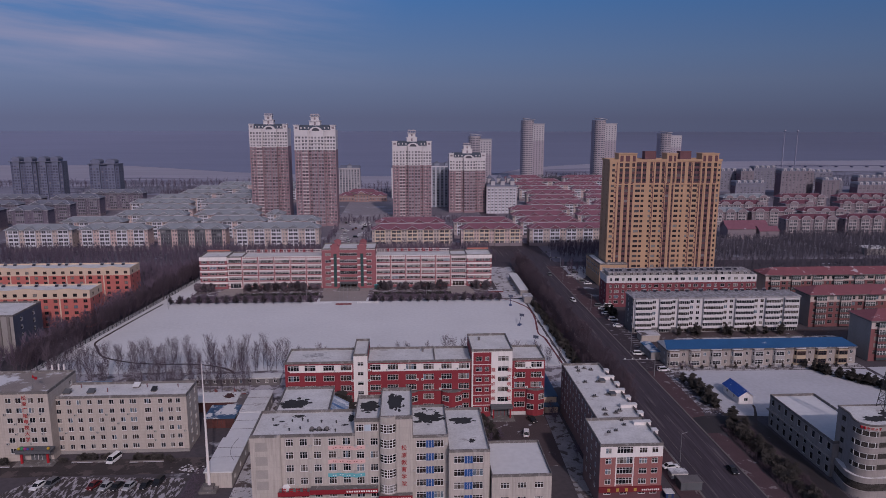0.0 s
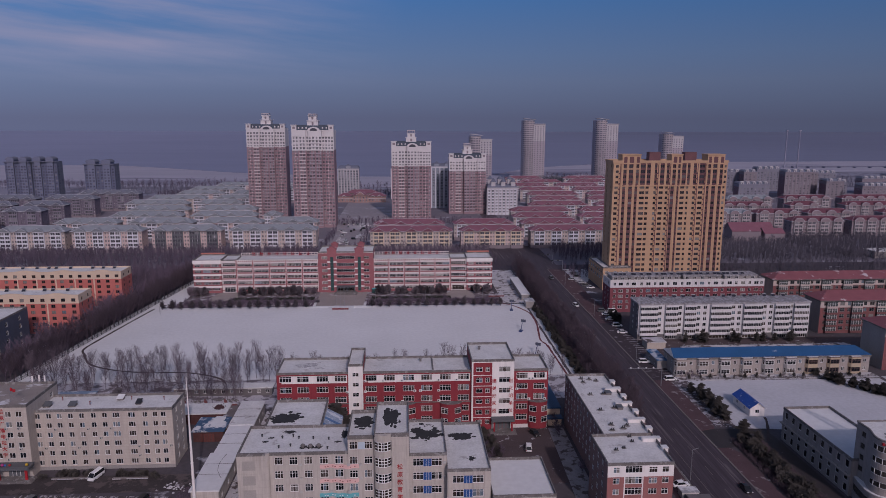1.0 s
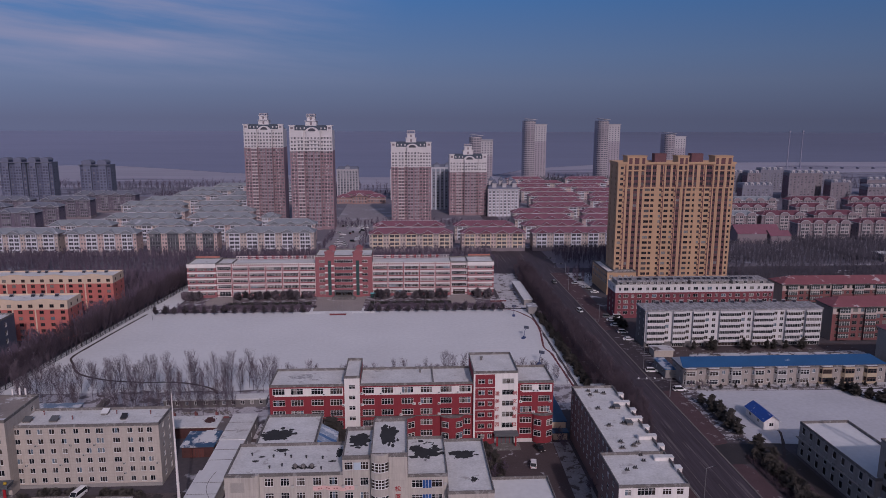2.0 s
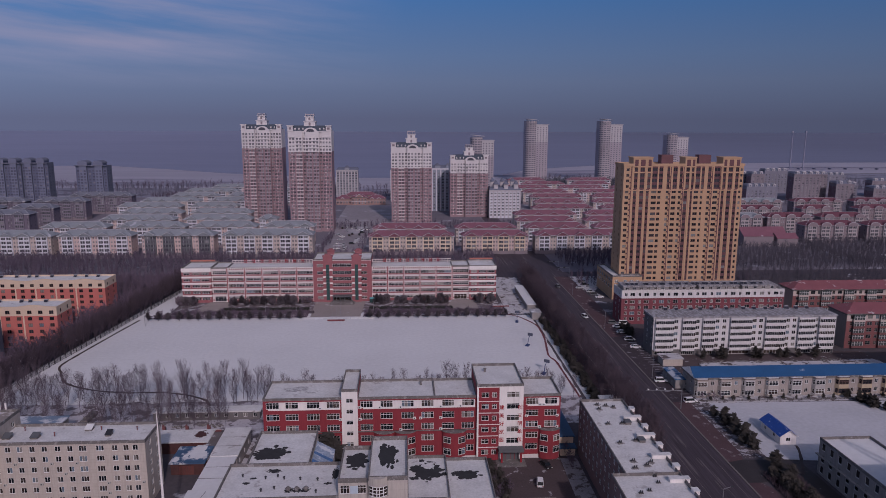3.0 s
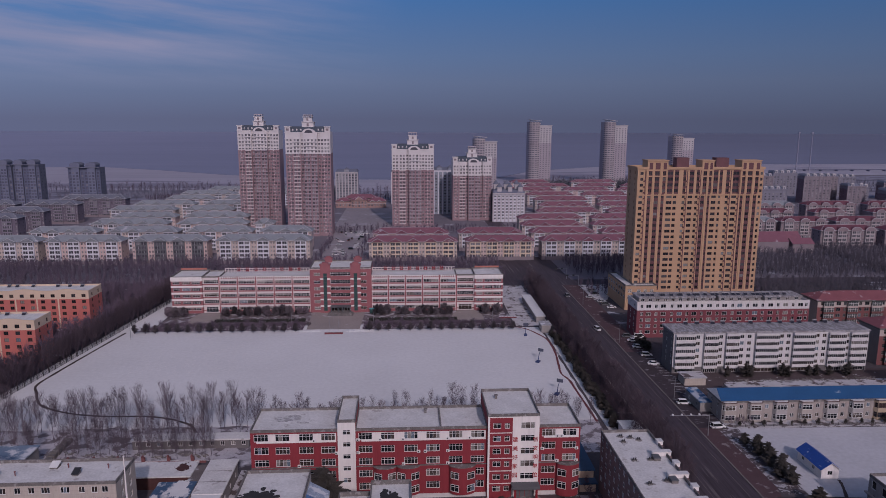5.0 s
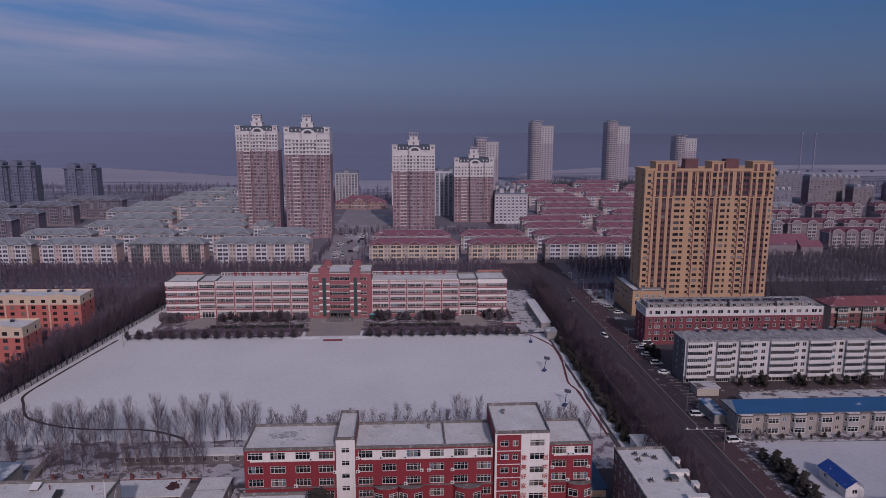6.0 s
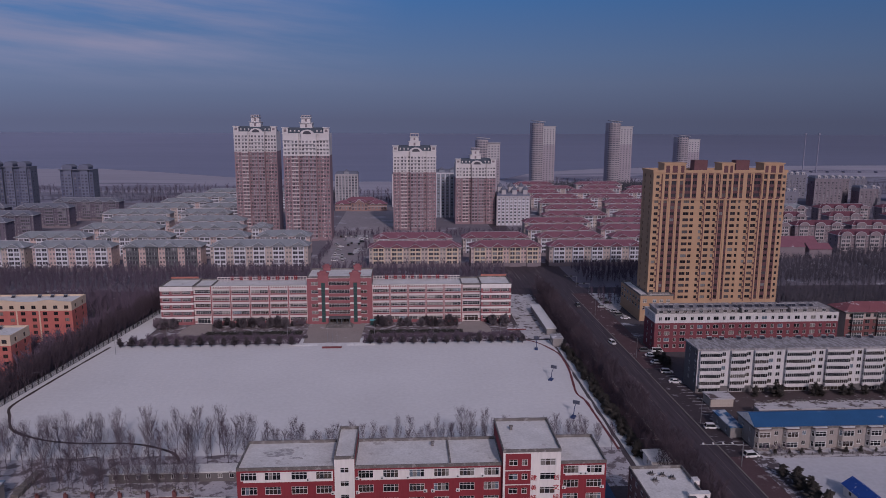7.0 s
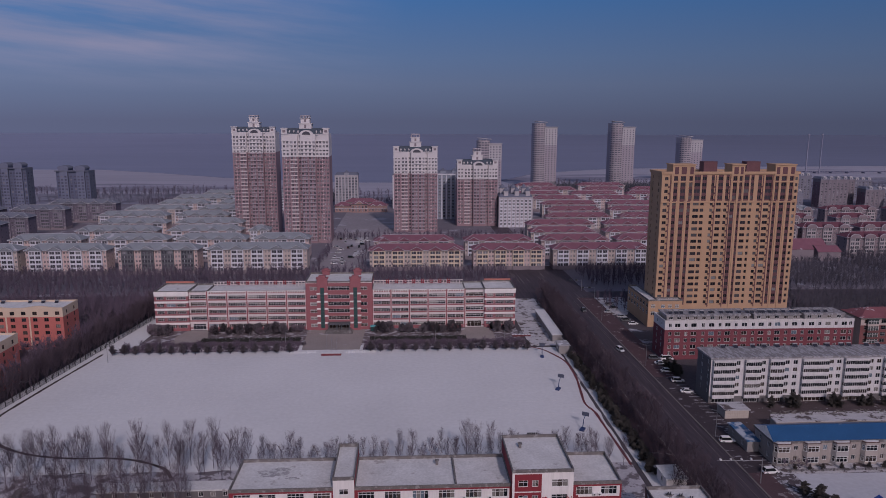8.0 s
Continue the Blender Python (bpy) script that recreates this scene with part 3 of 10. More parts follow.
# The drive's deep shade is painted by this near-black sheet.
sheet("road_drive", "drive beside the long wing, its shade put into the dark tone", "drive", WET_SHADED, [(104.5, 120), (112.2, 120), (112.2, 199), (105.5, 195.6)], 0.005, 0.045)
sheet("verge", "snow-flecked verge between footway and conifers", "verge", YARD, [(96.9, 100), (104.4, 100), (105.2, 195), (96.9, 190)], 0.005, 0.06)
VERGE = mat("frozen_earth_with_snow", (0.085, 0.070, 0.078), 0.9, 0.25, 0.2, 3.0, bump=0.3, stain=(0.40, 0.39, 0.42), stain_at=0.53, stain_scale=0.5)
sheet("verge_north", "trampled snowy verge between footway and pines", "verge", VERGE, [(97.8, 207), (104.2, 207), (104.2, 246), (101.2, 246), (97.8, 245.5)], 0.004, 0.05)
sheet("pavement_left", "narrow paved footway with bare trees", "pavement", PAVING, rect(69.5, 75.2, 60, 436), 0.01, 0.16)
for i, (a, b) in enumerate(((75.2, 75.75), (91.3, 91.75))):
    k = Mesh()
    k.box(a, b, 60, 436, 0.0, 0.20)
    tagged(k.part("kerb", KERB), "grey stone kerb along the street", "kerb", kind="structure")
k = Mesh()
for y in range(70, 430, 12):
    k.box(83.5, 83.7, y, y + 5, 0.055, 0.066)
for x in (78.9, 88.4):
    k.box(x, x + 0.15, 70, 430, 0.055, 0.066)
tagged(k.part("road_marking", mat("worn_road_paint", (0.125, 0.11, 0.105), 0.8, 0.4, 0.3, 3.0)), "worn faint lane lines on the asphalt", "road marking", kind="structure")

# the iron fence runs slightly aslant
def fence_x(y):
    return -126.3 - 0.12 * (359.0 - y)


# the snowed sports field, with soft uneven edges
def field_outline():
    pts = []
    for i in range(40):
        pts.append((-126 + 188 * i / 40, 254.0 + 2.2 * noise.noise(Vector((i * 0.7, 0, 1)))))
    for i in range(24):
        pts.append((62.5 + 0.8 * noise.noise(Vector((i * 0.7, 3, 1))), 254 + 99 * i / 24))
    for i in range(40):
        pts.append((62 - 186 * i / 40, 354.5 + 1.2 * noise.noise(Vector((i * 0.9, 6, 1)))))
    for i in range(24):
        pts.append((-124 - 4.5 * math.sin(math.pi * i / 24) ** 0.8 + 0.7 * noise.noise(Vector((i * 0.9, 9, 1))), 354 - 100 * i / 24))
    return pts


sheet("sports_field", "wide school sports field under smooth snow", "snow field", SNOW, field_outline(), 0.01, 0.16)
sheet("pavement_north", "snowy strip beside the school", "pavement", SNOW, [(fence_x(356) - 3.5, 356), (-113.6, 356), (-113.6, 436), (fence_x(436) - 3.5, 436)], 0.01, 0.10)
sheet("pavement_gate", "snowy lane beside the school gate", "pavement", YARD_SNOW, rect(52, 68, 357, 436), 0.01, 0.10)
sheet("forecourt", "swept grey-brown forecourt before the school steps", "forecourt", COURT, [(-44, 355), (-20, 355), (-19, 384), (-45, 384)], 0.01, 0.14)
PLANTED = mat("brown_planted_earth", (0.140, 0.114, 0.124), 0.9, 0.25, 0.1, 2.0, bump=0.2, stain=(0.40, 0.39, 0.42), stain_at=0.54, stain_scale=0.3)
sheet("pavement_school", "brown planted strip with thin snow before the school", "planted strip", PLANTED, rect(-113, 50, 361.2, 384.5), 0.01, 0.08)
sheet("pavement_edge", "snow strip under the front row of school trees", "snow strip", SNOW, rect(-115, 52, 354.0, 361.0), 0.005, 0.115)
for outline in ([(22.5, 370.5), (30, 366.0), (38.5, 364.5), (38.5, 376), (36, 384.4), (27, 384.4), (24.5, 378)], [(-102, 364.5), (-94, 366), (-86.5, 370.5), (-88.5, 378), (-90, 384.4), (-99, 384.4), (-101.5, 376)]):
    sheet("forecourt", "fan-shaped grey apron before a side door", "apron", COURT, outline, 0.01, 0.22)
# A paler, bluer copy of the ground: distance haze is put into its colour.
sheet("ground_town", "frozen ground between the houses", "ground", mat("hazed_town_ground", (0.165, 0.150, 0.180), 0.95, 0.2, 0.05, 1.0, stain=(0.32, 0.315, 0.355), stain_at=0.61, stain_scale=0.05), rect(-900, 900, 450.5, 879.5), 0.002, 0.03)
sheet("road_junction", "worn dark tarmac of the street beyond the crossing", "road", ASPHALT, rect(58, 100, 449.4, 520), 0.004, 0.045)
sheet("snow_lot", "snow-covered corner lot beside the podium", "snow lot", YARD_SNOW, [(101.3, 403), (108, 401.5), (116, 420.5), (117, 436.6), (101.3, 436.6)], 0.005, 0.06)

# dark bare line where the running track shows through
def ribbon(name, label, category, material, pts, width, z):
    m = Mesh()
    smooth = []
    for i in range(len(pts) - 1):
        p0, p1, p2, p3 = (Vector(pts[max(0, min(len(pts) - 1, i + k))]) for k in (-1, 0, 1, 2))
        for s in range(8):
            t = s / 8
            smooth.append(0.5 * ((2 * p1) + (p2 - p0) * t + (2 * p0 - 5 * p1 + 4 * p2 - p3) * t * t + (3 * p1 - p0 - 3 * p2 + p3) * t ** 3))
    smooth.append(Vector(pts[-1]))
    left, right = [], []
    for i, p in enumerate(smooth):
        d = (smooth[min(i + 1, len(smooth) - 1)] - smooth[max(i - 1, 0)]).normalized()
        n = Vector((-d.y, d.x))
        w = width / 2 * (1 + 0.5 * noise.noise(Vector((i * 0.35, width, z))))
        left.append(p + n * w)
        right.append(p - n * w)
    for i in range(len(smooth) - 1):
        m.face([(*right[i], z), (*right[i + 1], z), (*left[i + 1], z), (*left[i], z)])
        m.face([(*left[i], z), (*left[i + 1], z), (*left[i + 1], 0), (*left[i], 0)])
        m.face([(*right[i], 0), (*right[i + 1], 0), (*right[i + 1], z), (*right[i], z)])
    return tagged(m.part(name, material), label, category, kind="structure")


ribbon("trim_field_west", "dark bare edge of the running track", "track edge", DITCH, [(-123.6, 353), (-126.2, 334.8), (-128.3, 318.8), (-130.1, 304.5), (-131.0, 291.5), (-127.2, 284), (-124.8, 279.4), (-120.5, 273.3), (-113.3, 268.5), (-104.3, 264.9), (-93.7, 263.0), (-82.9, 262.6), (-74.7, 260.4), (-66.6, 255.7), (-63.2, 250.5)], 0.9, 0.22)
ribbon("trim_field_east", "red running track edge showing through the snow", "track edge", TRACK, [(52, 355), (56, 351.5), (59.4, 345.1), (62.6, 335.0), (62.4, 318.9), (60.6, 304), (59.6, 294.5), (61.0, 287.8), (61.2, 278.3), (61.4, 266.2), (61.6, 252)], 0.8, 0.22)
sheet("pavement_west", "snow strip between the field and the iron fence", "snow strip", SNOW, [(fence_x(232) - 3.5, 232), (-112, 232), (-112, 300), (-118, 355.9), (fence_x(355.9) - 3.5, 355.9)], 0.004, 0.095)
TRODDEN = mat("trodden_snow", (0.68, 0.66, 0.665), 0.85, 0.2, 0.6, 5.0, bump=0.4)
for i, line in enumerate(([(-86, 316), (-80, 322), (-72, 330), (-66, 333)], [(30, 293), (38, 289), (48, 287), (57, 288)], [(30, 299), (40, 297), (52, 298)])):
    ribbon("trim_trail", "faint line of footprints in the field snow", "footprints", TRODDEN, line, 0.2, 0.168)
k = Mesh()
rt = random.Random(19)
for i in range(2800):
    x, y = rt.gauss(-80, 15), rt.gauss(306, 14)
    if -116 < x < 10 and 262 < y < 348:
        a, w = rt.uniform(0, 3.14), rt.uniform(0.14, 0.34)
        dx, dy = w * math.cos(a), w * math.sin(a)
        k.face([(x - dx, y - dy, 0.166), (x + dy * 0.5, y - dx * 0.5, 0.166), (x + dx, y + dy, 0.166), (x - dy * 0.5, y + dx * 0.5, 0.166)])
tagged(k.part("footprint_patch", TRODDEN), "scattered footprints trodden in the field snow", "footprints", kind="stuff")
k = Mesh()
for y in [250 + 2.7 * i for i in range(32)]:
    k.box(97.2, 100.8, y, y + 0.5, 0.16, 0.185)
tagged(k.part("parking_line", SHADE_ICE), "stripes of packed snow between parking bays", "parking lines", kind="structure")
sheet("pavement_east", "snow strip between the field and the street trees", "snow strip", SNOW, rect(63.6, 68, 240, 345), 0.01, 0.12)
# Poplar shade is put into the trampled snow's grey base and dark blotches.
sheet("yard_south", "snowy yard beneath the bare poplars", "yard", mat("trampled_shaded_snow", (0.42, 0.405, 0.44), 0.85, 0.18, 0.15, 1.2, stain=(0.15, 0.13, 0.145), stain_at=0.53, stain_scale=0.25), rect(-134, 62, 232, 254.2), 0.01, 0.10)
sheet("car_park", "slushy car park with tyre-worn snow", "car park", LOT, [(-106, 140), (-57, 140), (-57.5, 174.4), (-96.5, 177.1), (-103, 168)], 0.01, 0.07)
sheet("road_yard", "dark wet lane before the cream buildings", "yard lane", YARD_TAR, rect(-140, -52, 177.2, 186), 0.01, 0.06)
sheet("yard_plaza", "brown forecourt of the red building", "yard", YARD, rect(20, 48, 176, 209.5), 0.01, 0.06)
sheet("yard_snow", "snow-covered walled yard beside the street", "snow yard", DIMMED_SNOW, [(104, 206), (150, 200), (176, 212), (176, 244), (104, 245)], 0.01, 0.14)
ribbon("trim_ditch", "dark melted channel across the snowy yard", "ditch", DITCH, [(116.1, 213.2), (115.6, 211.0), (113.5, 206), (112.0, 203), (110.9, 200.5), (108.6, 196.5)], 0.75, 0.17)
sheet("yard_right", "snow lane between yard and sheds", "snow yard", DIMMED_SNOW, [(150, 198), (215, 205), (215, 246), (178, 246), (178, 212)], 0.01, 0.10)
sheet("yard_white", "brown yard with snow before the white flats", "yard", YARD, rect(101.2, 190, 262, 295), 0.01, 0.07)
sheet("yard_front", "trodden snow strip before the blue-roofed row", "snow strip", YARD_SNOW, rect(101.2, 177, 245.2, 250.4), 0.006, 0.075)
sheet("yard_strip_snow", "drifted snow strip behind the low sheds", "snow strip", YARD_SNOW, [(114.5, 277), (190, 277), (190, 285.6), (165, 283.9), (140, 284.8), (118, 283.6)], 0.012, 0.085)


# ---- the cream institute block in front ----
GREY_BOX = mat("grey_white_casing", (0.42, 0.41, 0.40), 0.6, 0.1)
DULL_RED = mat("dull_red_fascia", (0.24, 0.02, 0.03), 0.6, 0.15)


def dish():
    T = thing("satellite_dish", -28.6, 157.8, "white satellite dish on the low canopy", "satellite dish", z=4.65)
    d = Mesh()
    rings = [[(-28.6 + r * math.cos(a * math.pi / 8), 157.6 + 0.25 * r * r - 0.3, 5.9 + r * math.sin(a * math.pi / 8)) for a in range(16)] for r in (0.05, 0.5, 0.95)]
    for p, q in zip(rings, rings[1:]):
        for i in range(16):
            j = (i + 1) % 16
            d.face([p[i], q[i], q[j], p[j]])
    d.part("reflector", FRAME, T)
    s = Mesh()
    s.tube((-28.6, 157.8, 4.65), (-28.6, 157.6, 5.9), 0.07, 0.07, 6)
    s.part("stand", METAL, T)


def institute():
    T = thing("institute_building", -8, 168, "cream tiled institute block with snow on stepped flat roofs", "office building")
    mats = [CREAM_GREY, TILE_GREY]
    zs = [15.2, 11.8, 8.4, 5.0, 1.4]
    # left wing
    cols = [2.0, 5.4, 8.8, 12.4, 15.9, 19.2]
    block(T, (-37.3, -12, 160.5, 175), 0, 18.3, mats, {"f": [h for h in grid([c + 7.3 for c in cols[:5]], zs, 1.9, 1.9, 3)], "b": grid(spread(0, 18, 5), zs[:4], 1.8, 1.8, 3), "l": grid([3, 7, 11], zs, 1.6, 1.8, 2)})
    GHOST = [14.5, 10.8, 7.3, 4.3]
    block(T, (-37.3, -30.85, 159.6, 160.4), 0, 18.3, mats, {}, parapet=0.3,
          band={"f": lambda u, v: 1 if 1.2 < u < 4.1 and any(z < v < z + 2.3 for z in GHOST) else 0}, cuts={"f": ([1.2, 4.1], [z + d for z in GHOST for d in (0, 2.3)])})
    q = Mesh()
    q.prism([(-30.86, 160.48)] + arc_outline(-30.86, 160.45, 0.85, 270, 360, 6), 0, 18.33)
    q.part("rounded_corner", CREAM_GREY, T)
    # stair tower beside the round bay
    block(T, (-12, -5.8, 160.0, 174.4), 0, 22.3, mats, {"f": grid([1.3, 4.7], [18.9, 15.2, 11.8, 8.4, 5.0, 1.4], 1.9, 1.9, 3)}, parapet=0.9)
    m = Mesh()
    m.box(-9.6, -8.0, 159.94, 160.0, 19.0, 20.7)
    m.part("panel", mat("pale_blue_panel", (0.42, 0.50, 0.58), 0.5, 0.1), T, "pale blue panel between windows")
    block(T, (-5.8, 2.1, 158.6, 176.6), 0, 23.4, mats, {}, parapet=0.9)
    # the gently bowed bay with gridded white windows
    drum = [(-5.7 + 3.75 * i / 14, 158.6 - 1.0 * math.sin(math.pi * i / 14) ** 0.8) for i in range(15)]
    levels = [19.3, 15.4, 11.5, 7.6, 3.5]
    z_prev = 0.0
    for z in sorted(levels) + [23.3]:
        m = Mesh()
        m.prism([(-5.7, 158.7)] + drum + [(-1.95, 158.7)], z_prev, z)
        m.part("bay", CREAM_GREY, T, "bowed stair bay between the windows")
        z_prev = z + 2.25
    inner = [(x, y + 0.12) for x, y in drum]
    for z in levels:
        g2 = Mesh()
        g2.prism([(-5.65, 158.72)] + inner + [(-2.0, 158.72)], z, z + 2.25)
        w = g2.part("window", GLASS, T, "bowed window grid")
        f2 = Mesh()
        for i in (0, 3, 6, 8, 11, 14):
            x, y = drum[i]
            f2.box(x - 0.08, x + 0.08, y, y + 0.14, z, z + 2.25)
        for zz in (z, z + 0.7, z + 1.45, z + 2.13):
            for i in range(14):
                (xa, ya), (xb, yb) = drum[i], drum[i + 1]
                f2.face([(xa, ya, zz), (xb, yb, zz), (xb, yb, zz + 0.12), (xa, ya, zz + 0.12)])
                f2.face([(xa, ya, zz + 0.12), (xb, yb, zz + 0.12), (xb, yb + 0.12, zz + 0.12), (xa, ya + 0.12, zz + 0.12)])
        f2.part("window_frame", FRAME, w)
    lettering(T, "松原教育学院", 1.4, 0.0, 158.5, 14.6, SIGN_RED, 1.9, label="red raised sign characters")
    # block with blue glazed centre panels
    zc = [14.3, 10.85, 7.4, 3.95, 0.6]

    def triple(x0, width):
        out = []
        for z in zc:
            out += [(x0, x0 + width * 0.36, z, z + 1.9, 3, 0.7), (x0 + width * 0.64, x0 + width, z, z + 1.9, 3, 0.7)]
        return out
    block(T, (2.1, 10.9, 160.0, 178.4), 0, 17.6, mats, {"f": triple(0.9, 6.8)})
    block(T, (10.9, 20.9, 157.0, 182), 0, 15.0, mats, {"f": [h for h in [(a, b, c - 2.9, d - 2.9, e, f) for a, b, c, d, e, f in triple(1.2, 7.2)] if h[2] > 0.2],
                                                     "r": grid(spread(2, 24, 5), [9.0, 11.4][:1], 1.6, 1.6, 2)})
    for x0, wd, zz, yy in ((3.0, 6.8, zc, 160.0), (12.1, 7.2, [z - 2.9 for z in zc[:4]], 157.0)):
        for z in zz:
            p = Mesh()
            p.box(x0 + wd * 0.36, x0 + wd * 0.64, yy - 0.03, yy + 0.0, z, z + 1.9)
            for i in range(1, 3):
                xx = x0 + wd * (0.36 + 0.28 * i / 3)
                p.box(xx - 0.04, xx + 0.04, yy - 0.07, yy - 0.03, z, z + 1.9, 1)
            p.part("panel", [GLASS_BLUE, FRAME], T, "blue glazed panel")
    # sheet-glazed lean-to beside the rear block
    lean = Mesh()
    lean.box(-19.95, -15.7, 177.5, 189.1, 0, 14.05)
    body = lean.part("lean_to", CREAM_GREY, T, "blue and white sheet-roofed lean-to")
    pale_sheet = mat("pale_blue_sheet", (0.30, 0.36, 0.46), 0.4, 0.3, 0.5, 2.0, stain=(0.6, 0.62, 0.66), stain_at=0.55, stain_scale=0.5)
    deep_sheet = mat("deep_blue_sheet", (0.07, 0.16, 0.33), 0.4, 0.3, 0.5, 2.0, stain=(0.5, 0.53, 0.58), stain_at=0.6, stain_scale=0.6)
    for i in range(9):
        y0, y1 = 177.5 + 1.3 * i, 177.5 + 1.3 * (i + 1) - 0.06
        k = Mesh()
        k.v += [(-19.9, y0, 16.6), (-15.6, y0, 14.2), (-15.6, y1, 14.2), (-19.9, y1, 16.6), (-19.9, y0, 16.45), (-15.6, y0, 14.06), (-15.6, y1, 14.06), (-19.9, y1, 16.45)]
        k.f += [(0, 1, 2, 3), (7, 6, 5, 4), (0, 4, 5, 1), (1, 5, 6, 2), (2, 6, 7, 3), (3, 7, 4, 0)]
        k.m += [0] * 6
        k.part("roof_sheet", deep_sheet if i in (0, 1, 4) else pale_sheet, body)
    # rear block
    block(T, (-34, -20, 175.0, 192), 0, 18.0, mats, {"l": grid(spread(0, 17, 5), zs[:4], 1.7, 1.8, 2)})
    for k, (x, y, z, rx, ry) in enumerate(((-29.8, 181.6, 17.3, 4.2, 3.4), (-27.1, 172.7, 17.6, 1.5, 0.9), (-8.4, 169.2, 21.4, 2.7, 3.4), (-2.2, 169.0, 22.5, 2.2, 5.6), (6.5, 172.4, 16.9, 4.0, 4.4), (-32.4, 167.6, 17.6, 0.8, 0.5), (-31.2, 169.6, 17.6, 0.8, 0.4),
                                           (-13.6, 170.8, 17.6, 0.9, 2.4), (-14.9, 166.8, 17.6, 0.9, 0.5), (-34.0, 161.4, 17.5, 1.6, 0.5), (15.5, 175, 14.3, 3.0, 2.4), (17.0, 163, 14.3, 0.9, 1.2))):
        blob_patch(T, x, y, z + 0.04, rx, ry, k + 1, ROOF_BARE)
    blob_patch(T, 6.9, 174.6, 16.98, 1.5, 1.7, 60, ROOF_SNOW, "snow_patch", "snow left on the bare roofing")
    # banners and canopy
    for z, x0, x1, mt, ink in ((14.85, -18.5, -9.5, BANNER_PINK, PINK), (11.25, -18.6, -9.5, BANNER_PINK, PINK), (7.6, -18.7, -9.6, BANNER_TEAL, FRAME)):
        b = Mesh()
        n = 16
        for i in range(n):
            a0, a1 = x0 + (x1 - x0) * i / n, x0 + (x1 - x0) * (i + 1) / n
            s0, s1 = 0.09 * math.sin(i * 1.3 + z) + 0.14 * math.sin(i * 0.4), 0.09 * math.sin((i + 1) * 1.3 + z) + 0.14 * math.sin((i + 1) * 0.4)
            b.face([(a0, 160.3 + s0 * 0.5 - 0.4, z - 0.5 + s0), (a1, 160.3 + s1 * 0.5 - 0.4, z - 0.5 + s1), (a1, 160.3 + s1 * 0.5 - 0.4, z + 0.5 + s1 * 0.6), (a0, 160.3 + s0 * 0.5 - 0.4, z + 0.5 + s0 * 0.6)])
            if i % 3 != 1 and 1 < i < 15:
                b.face([(a0, 159.82, z - 0.12 + s0), (a0 + 0.34, 159.82, z - 0.12 + s0), (a0 + 0.34, 159.82, z + 0.12 + s0), (a0, 159.82, z + 0.12 + s0)], 1)
        tagged(b.part("banner", [mt, ink]), "faded cloth banner strung across the windows", "banner", group="cloth banners")
    for x0, x1, y0, z0 in ((-22.9, -6.4, 156.9, 4.3), (-30.6, -23.0, 157.0, 3.9), (-6.2, 2.0, 156.4, 2.5)):
        c = Mesh()
        c.box(x0, x1, y0, 159.6, z0 + 0.3, z0 + 0.75, 1)
        c.box(x0, x1, y0 - 0.1, y0, z0, z0 + 1.15)
        c.part("canopy", [DULL_RED, COPING], T, "red fascia canopy over the entrance")
    for i in range(4):
        r = Mesh()
        xx = -29.6 + 1.7 * i
        r.box(xx, xx + 1.0, 157.1, 157.25, 5.05, 5.2)
        r.box(xx, xx + 1.0, 157.1, 157.25, 5.6, 5.75)
        r.box(xx + 0.1, xx + 0.25, 157.1, 157.25, 4.65, 6.0)
        r.box(xx + 0.65, xx + 0.8, 157.1, 157.25, 4.65, 6.0)
        r.part("writing_bar", SIGN_RED, T, "red unreadable raised character")
    dish()
    pale = mat("white_sign_paint", (0.75, 0.73, 0.72), 0.6, 0.05)
    for n, x0, step, w, y, z, h in ((13, -14.0, 0.58, 0.4, 156.74, 4.68, 0.42), (14, -4.2, 0.42, 0.3, 156.24, 2.9, 0.3)):
        for i in range(n):
            k = Mesh()
            k.box(x0 + i * step, x0 + i * step + w, y, y + 0.06, z, z + h)
            k.part("writing_bar", pale, T, "pale unreadable sign writing")
    # air conditioners between the windows
    rnd = random.Random(12)
    for x in (-26.3, -22.9, -19.3, -15.9, -11.9, -9.0, -6.6, 2.6, 10.4):
        for z in zs[:4]:
            if rnd.random() < 0.45:
                a = Mesh()
                a.box(x - 0.32, x + 0.32, 160.1 if x < -12 else 159.55, 160.46 if x < -12 else 159.96, z - 0.2, z + 0.3)
                a.part("air_conditioner", [GREY_BOX], T, "grey-white outdoor air-conditioning unit")
    # roof clutter: vent cowls, three of them large, in melted rings
    for k, (x, y) in enumerate(((-22.9, 164.3), (-21.1, 164.2), (-19.2, 164.3))):
        blob_patch(T, x, y, 17.63, 1.0, 0.9, 70 + k, ROOF_BARE)
        v = Mesh()
        v.prism(arc_outline(x, y, 0.35, 0, 330, 11), 17.6, 18.1)
        v.tube((x, y, 18.1), (x, y, 18.45), 0.62, 0.3, 12)
        tagged(v.part("roof_vent", COPING), "round grey vent cowl in a melted ring on a snowy roof", "roof vent", group="roof vents")
    for x, y in ((-28.5, 164.2), (-25.9, 165.0), (-17.0, 163.2), (-28.5, 169.3), (-26.0, 170.0), (-24.5, 169.0), (-21.0, 168.6), (-17.2, 168.1), (-33.6, 170.4)):
        v = Mesh()
        v.prism(arc_outline(x, y, 0.16, 0, 330, 11), 17.6, 18.15)
        v.tube((x, y, 18.15), (x, y, 18.35), 0.3, 0.12, 10)
        tagged(v.part("roof_vent", DARK_METAL), "small dark vent pipe on a snowy roof", "roof vent", group="roof vents")


institute()


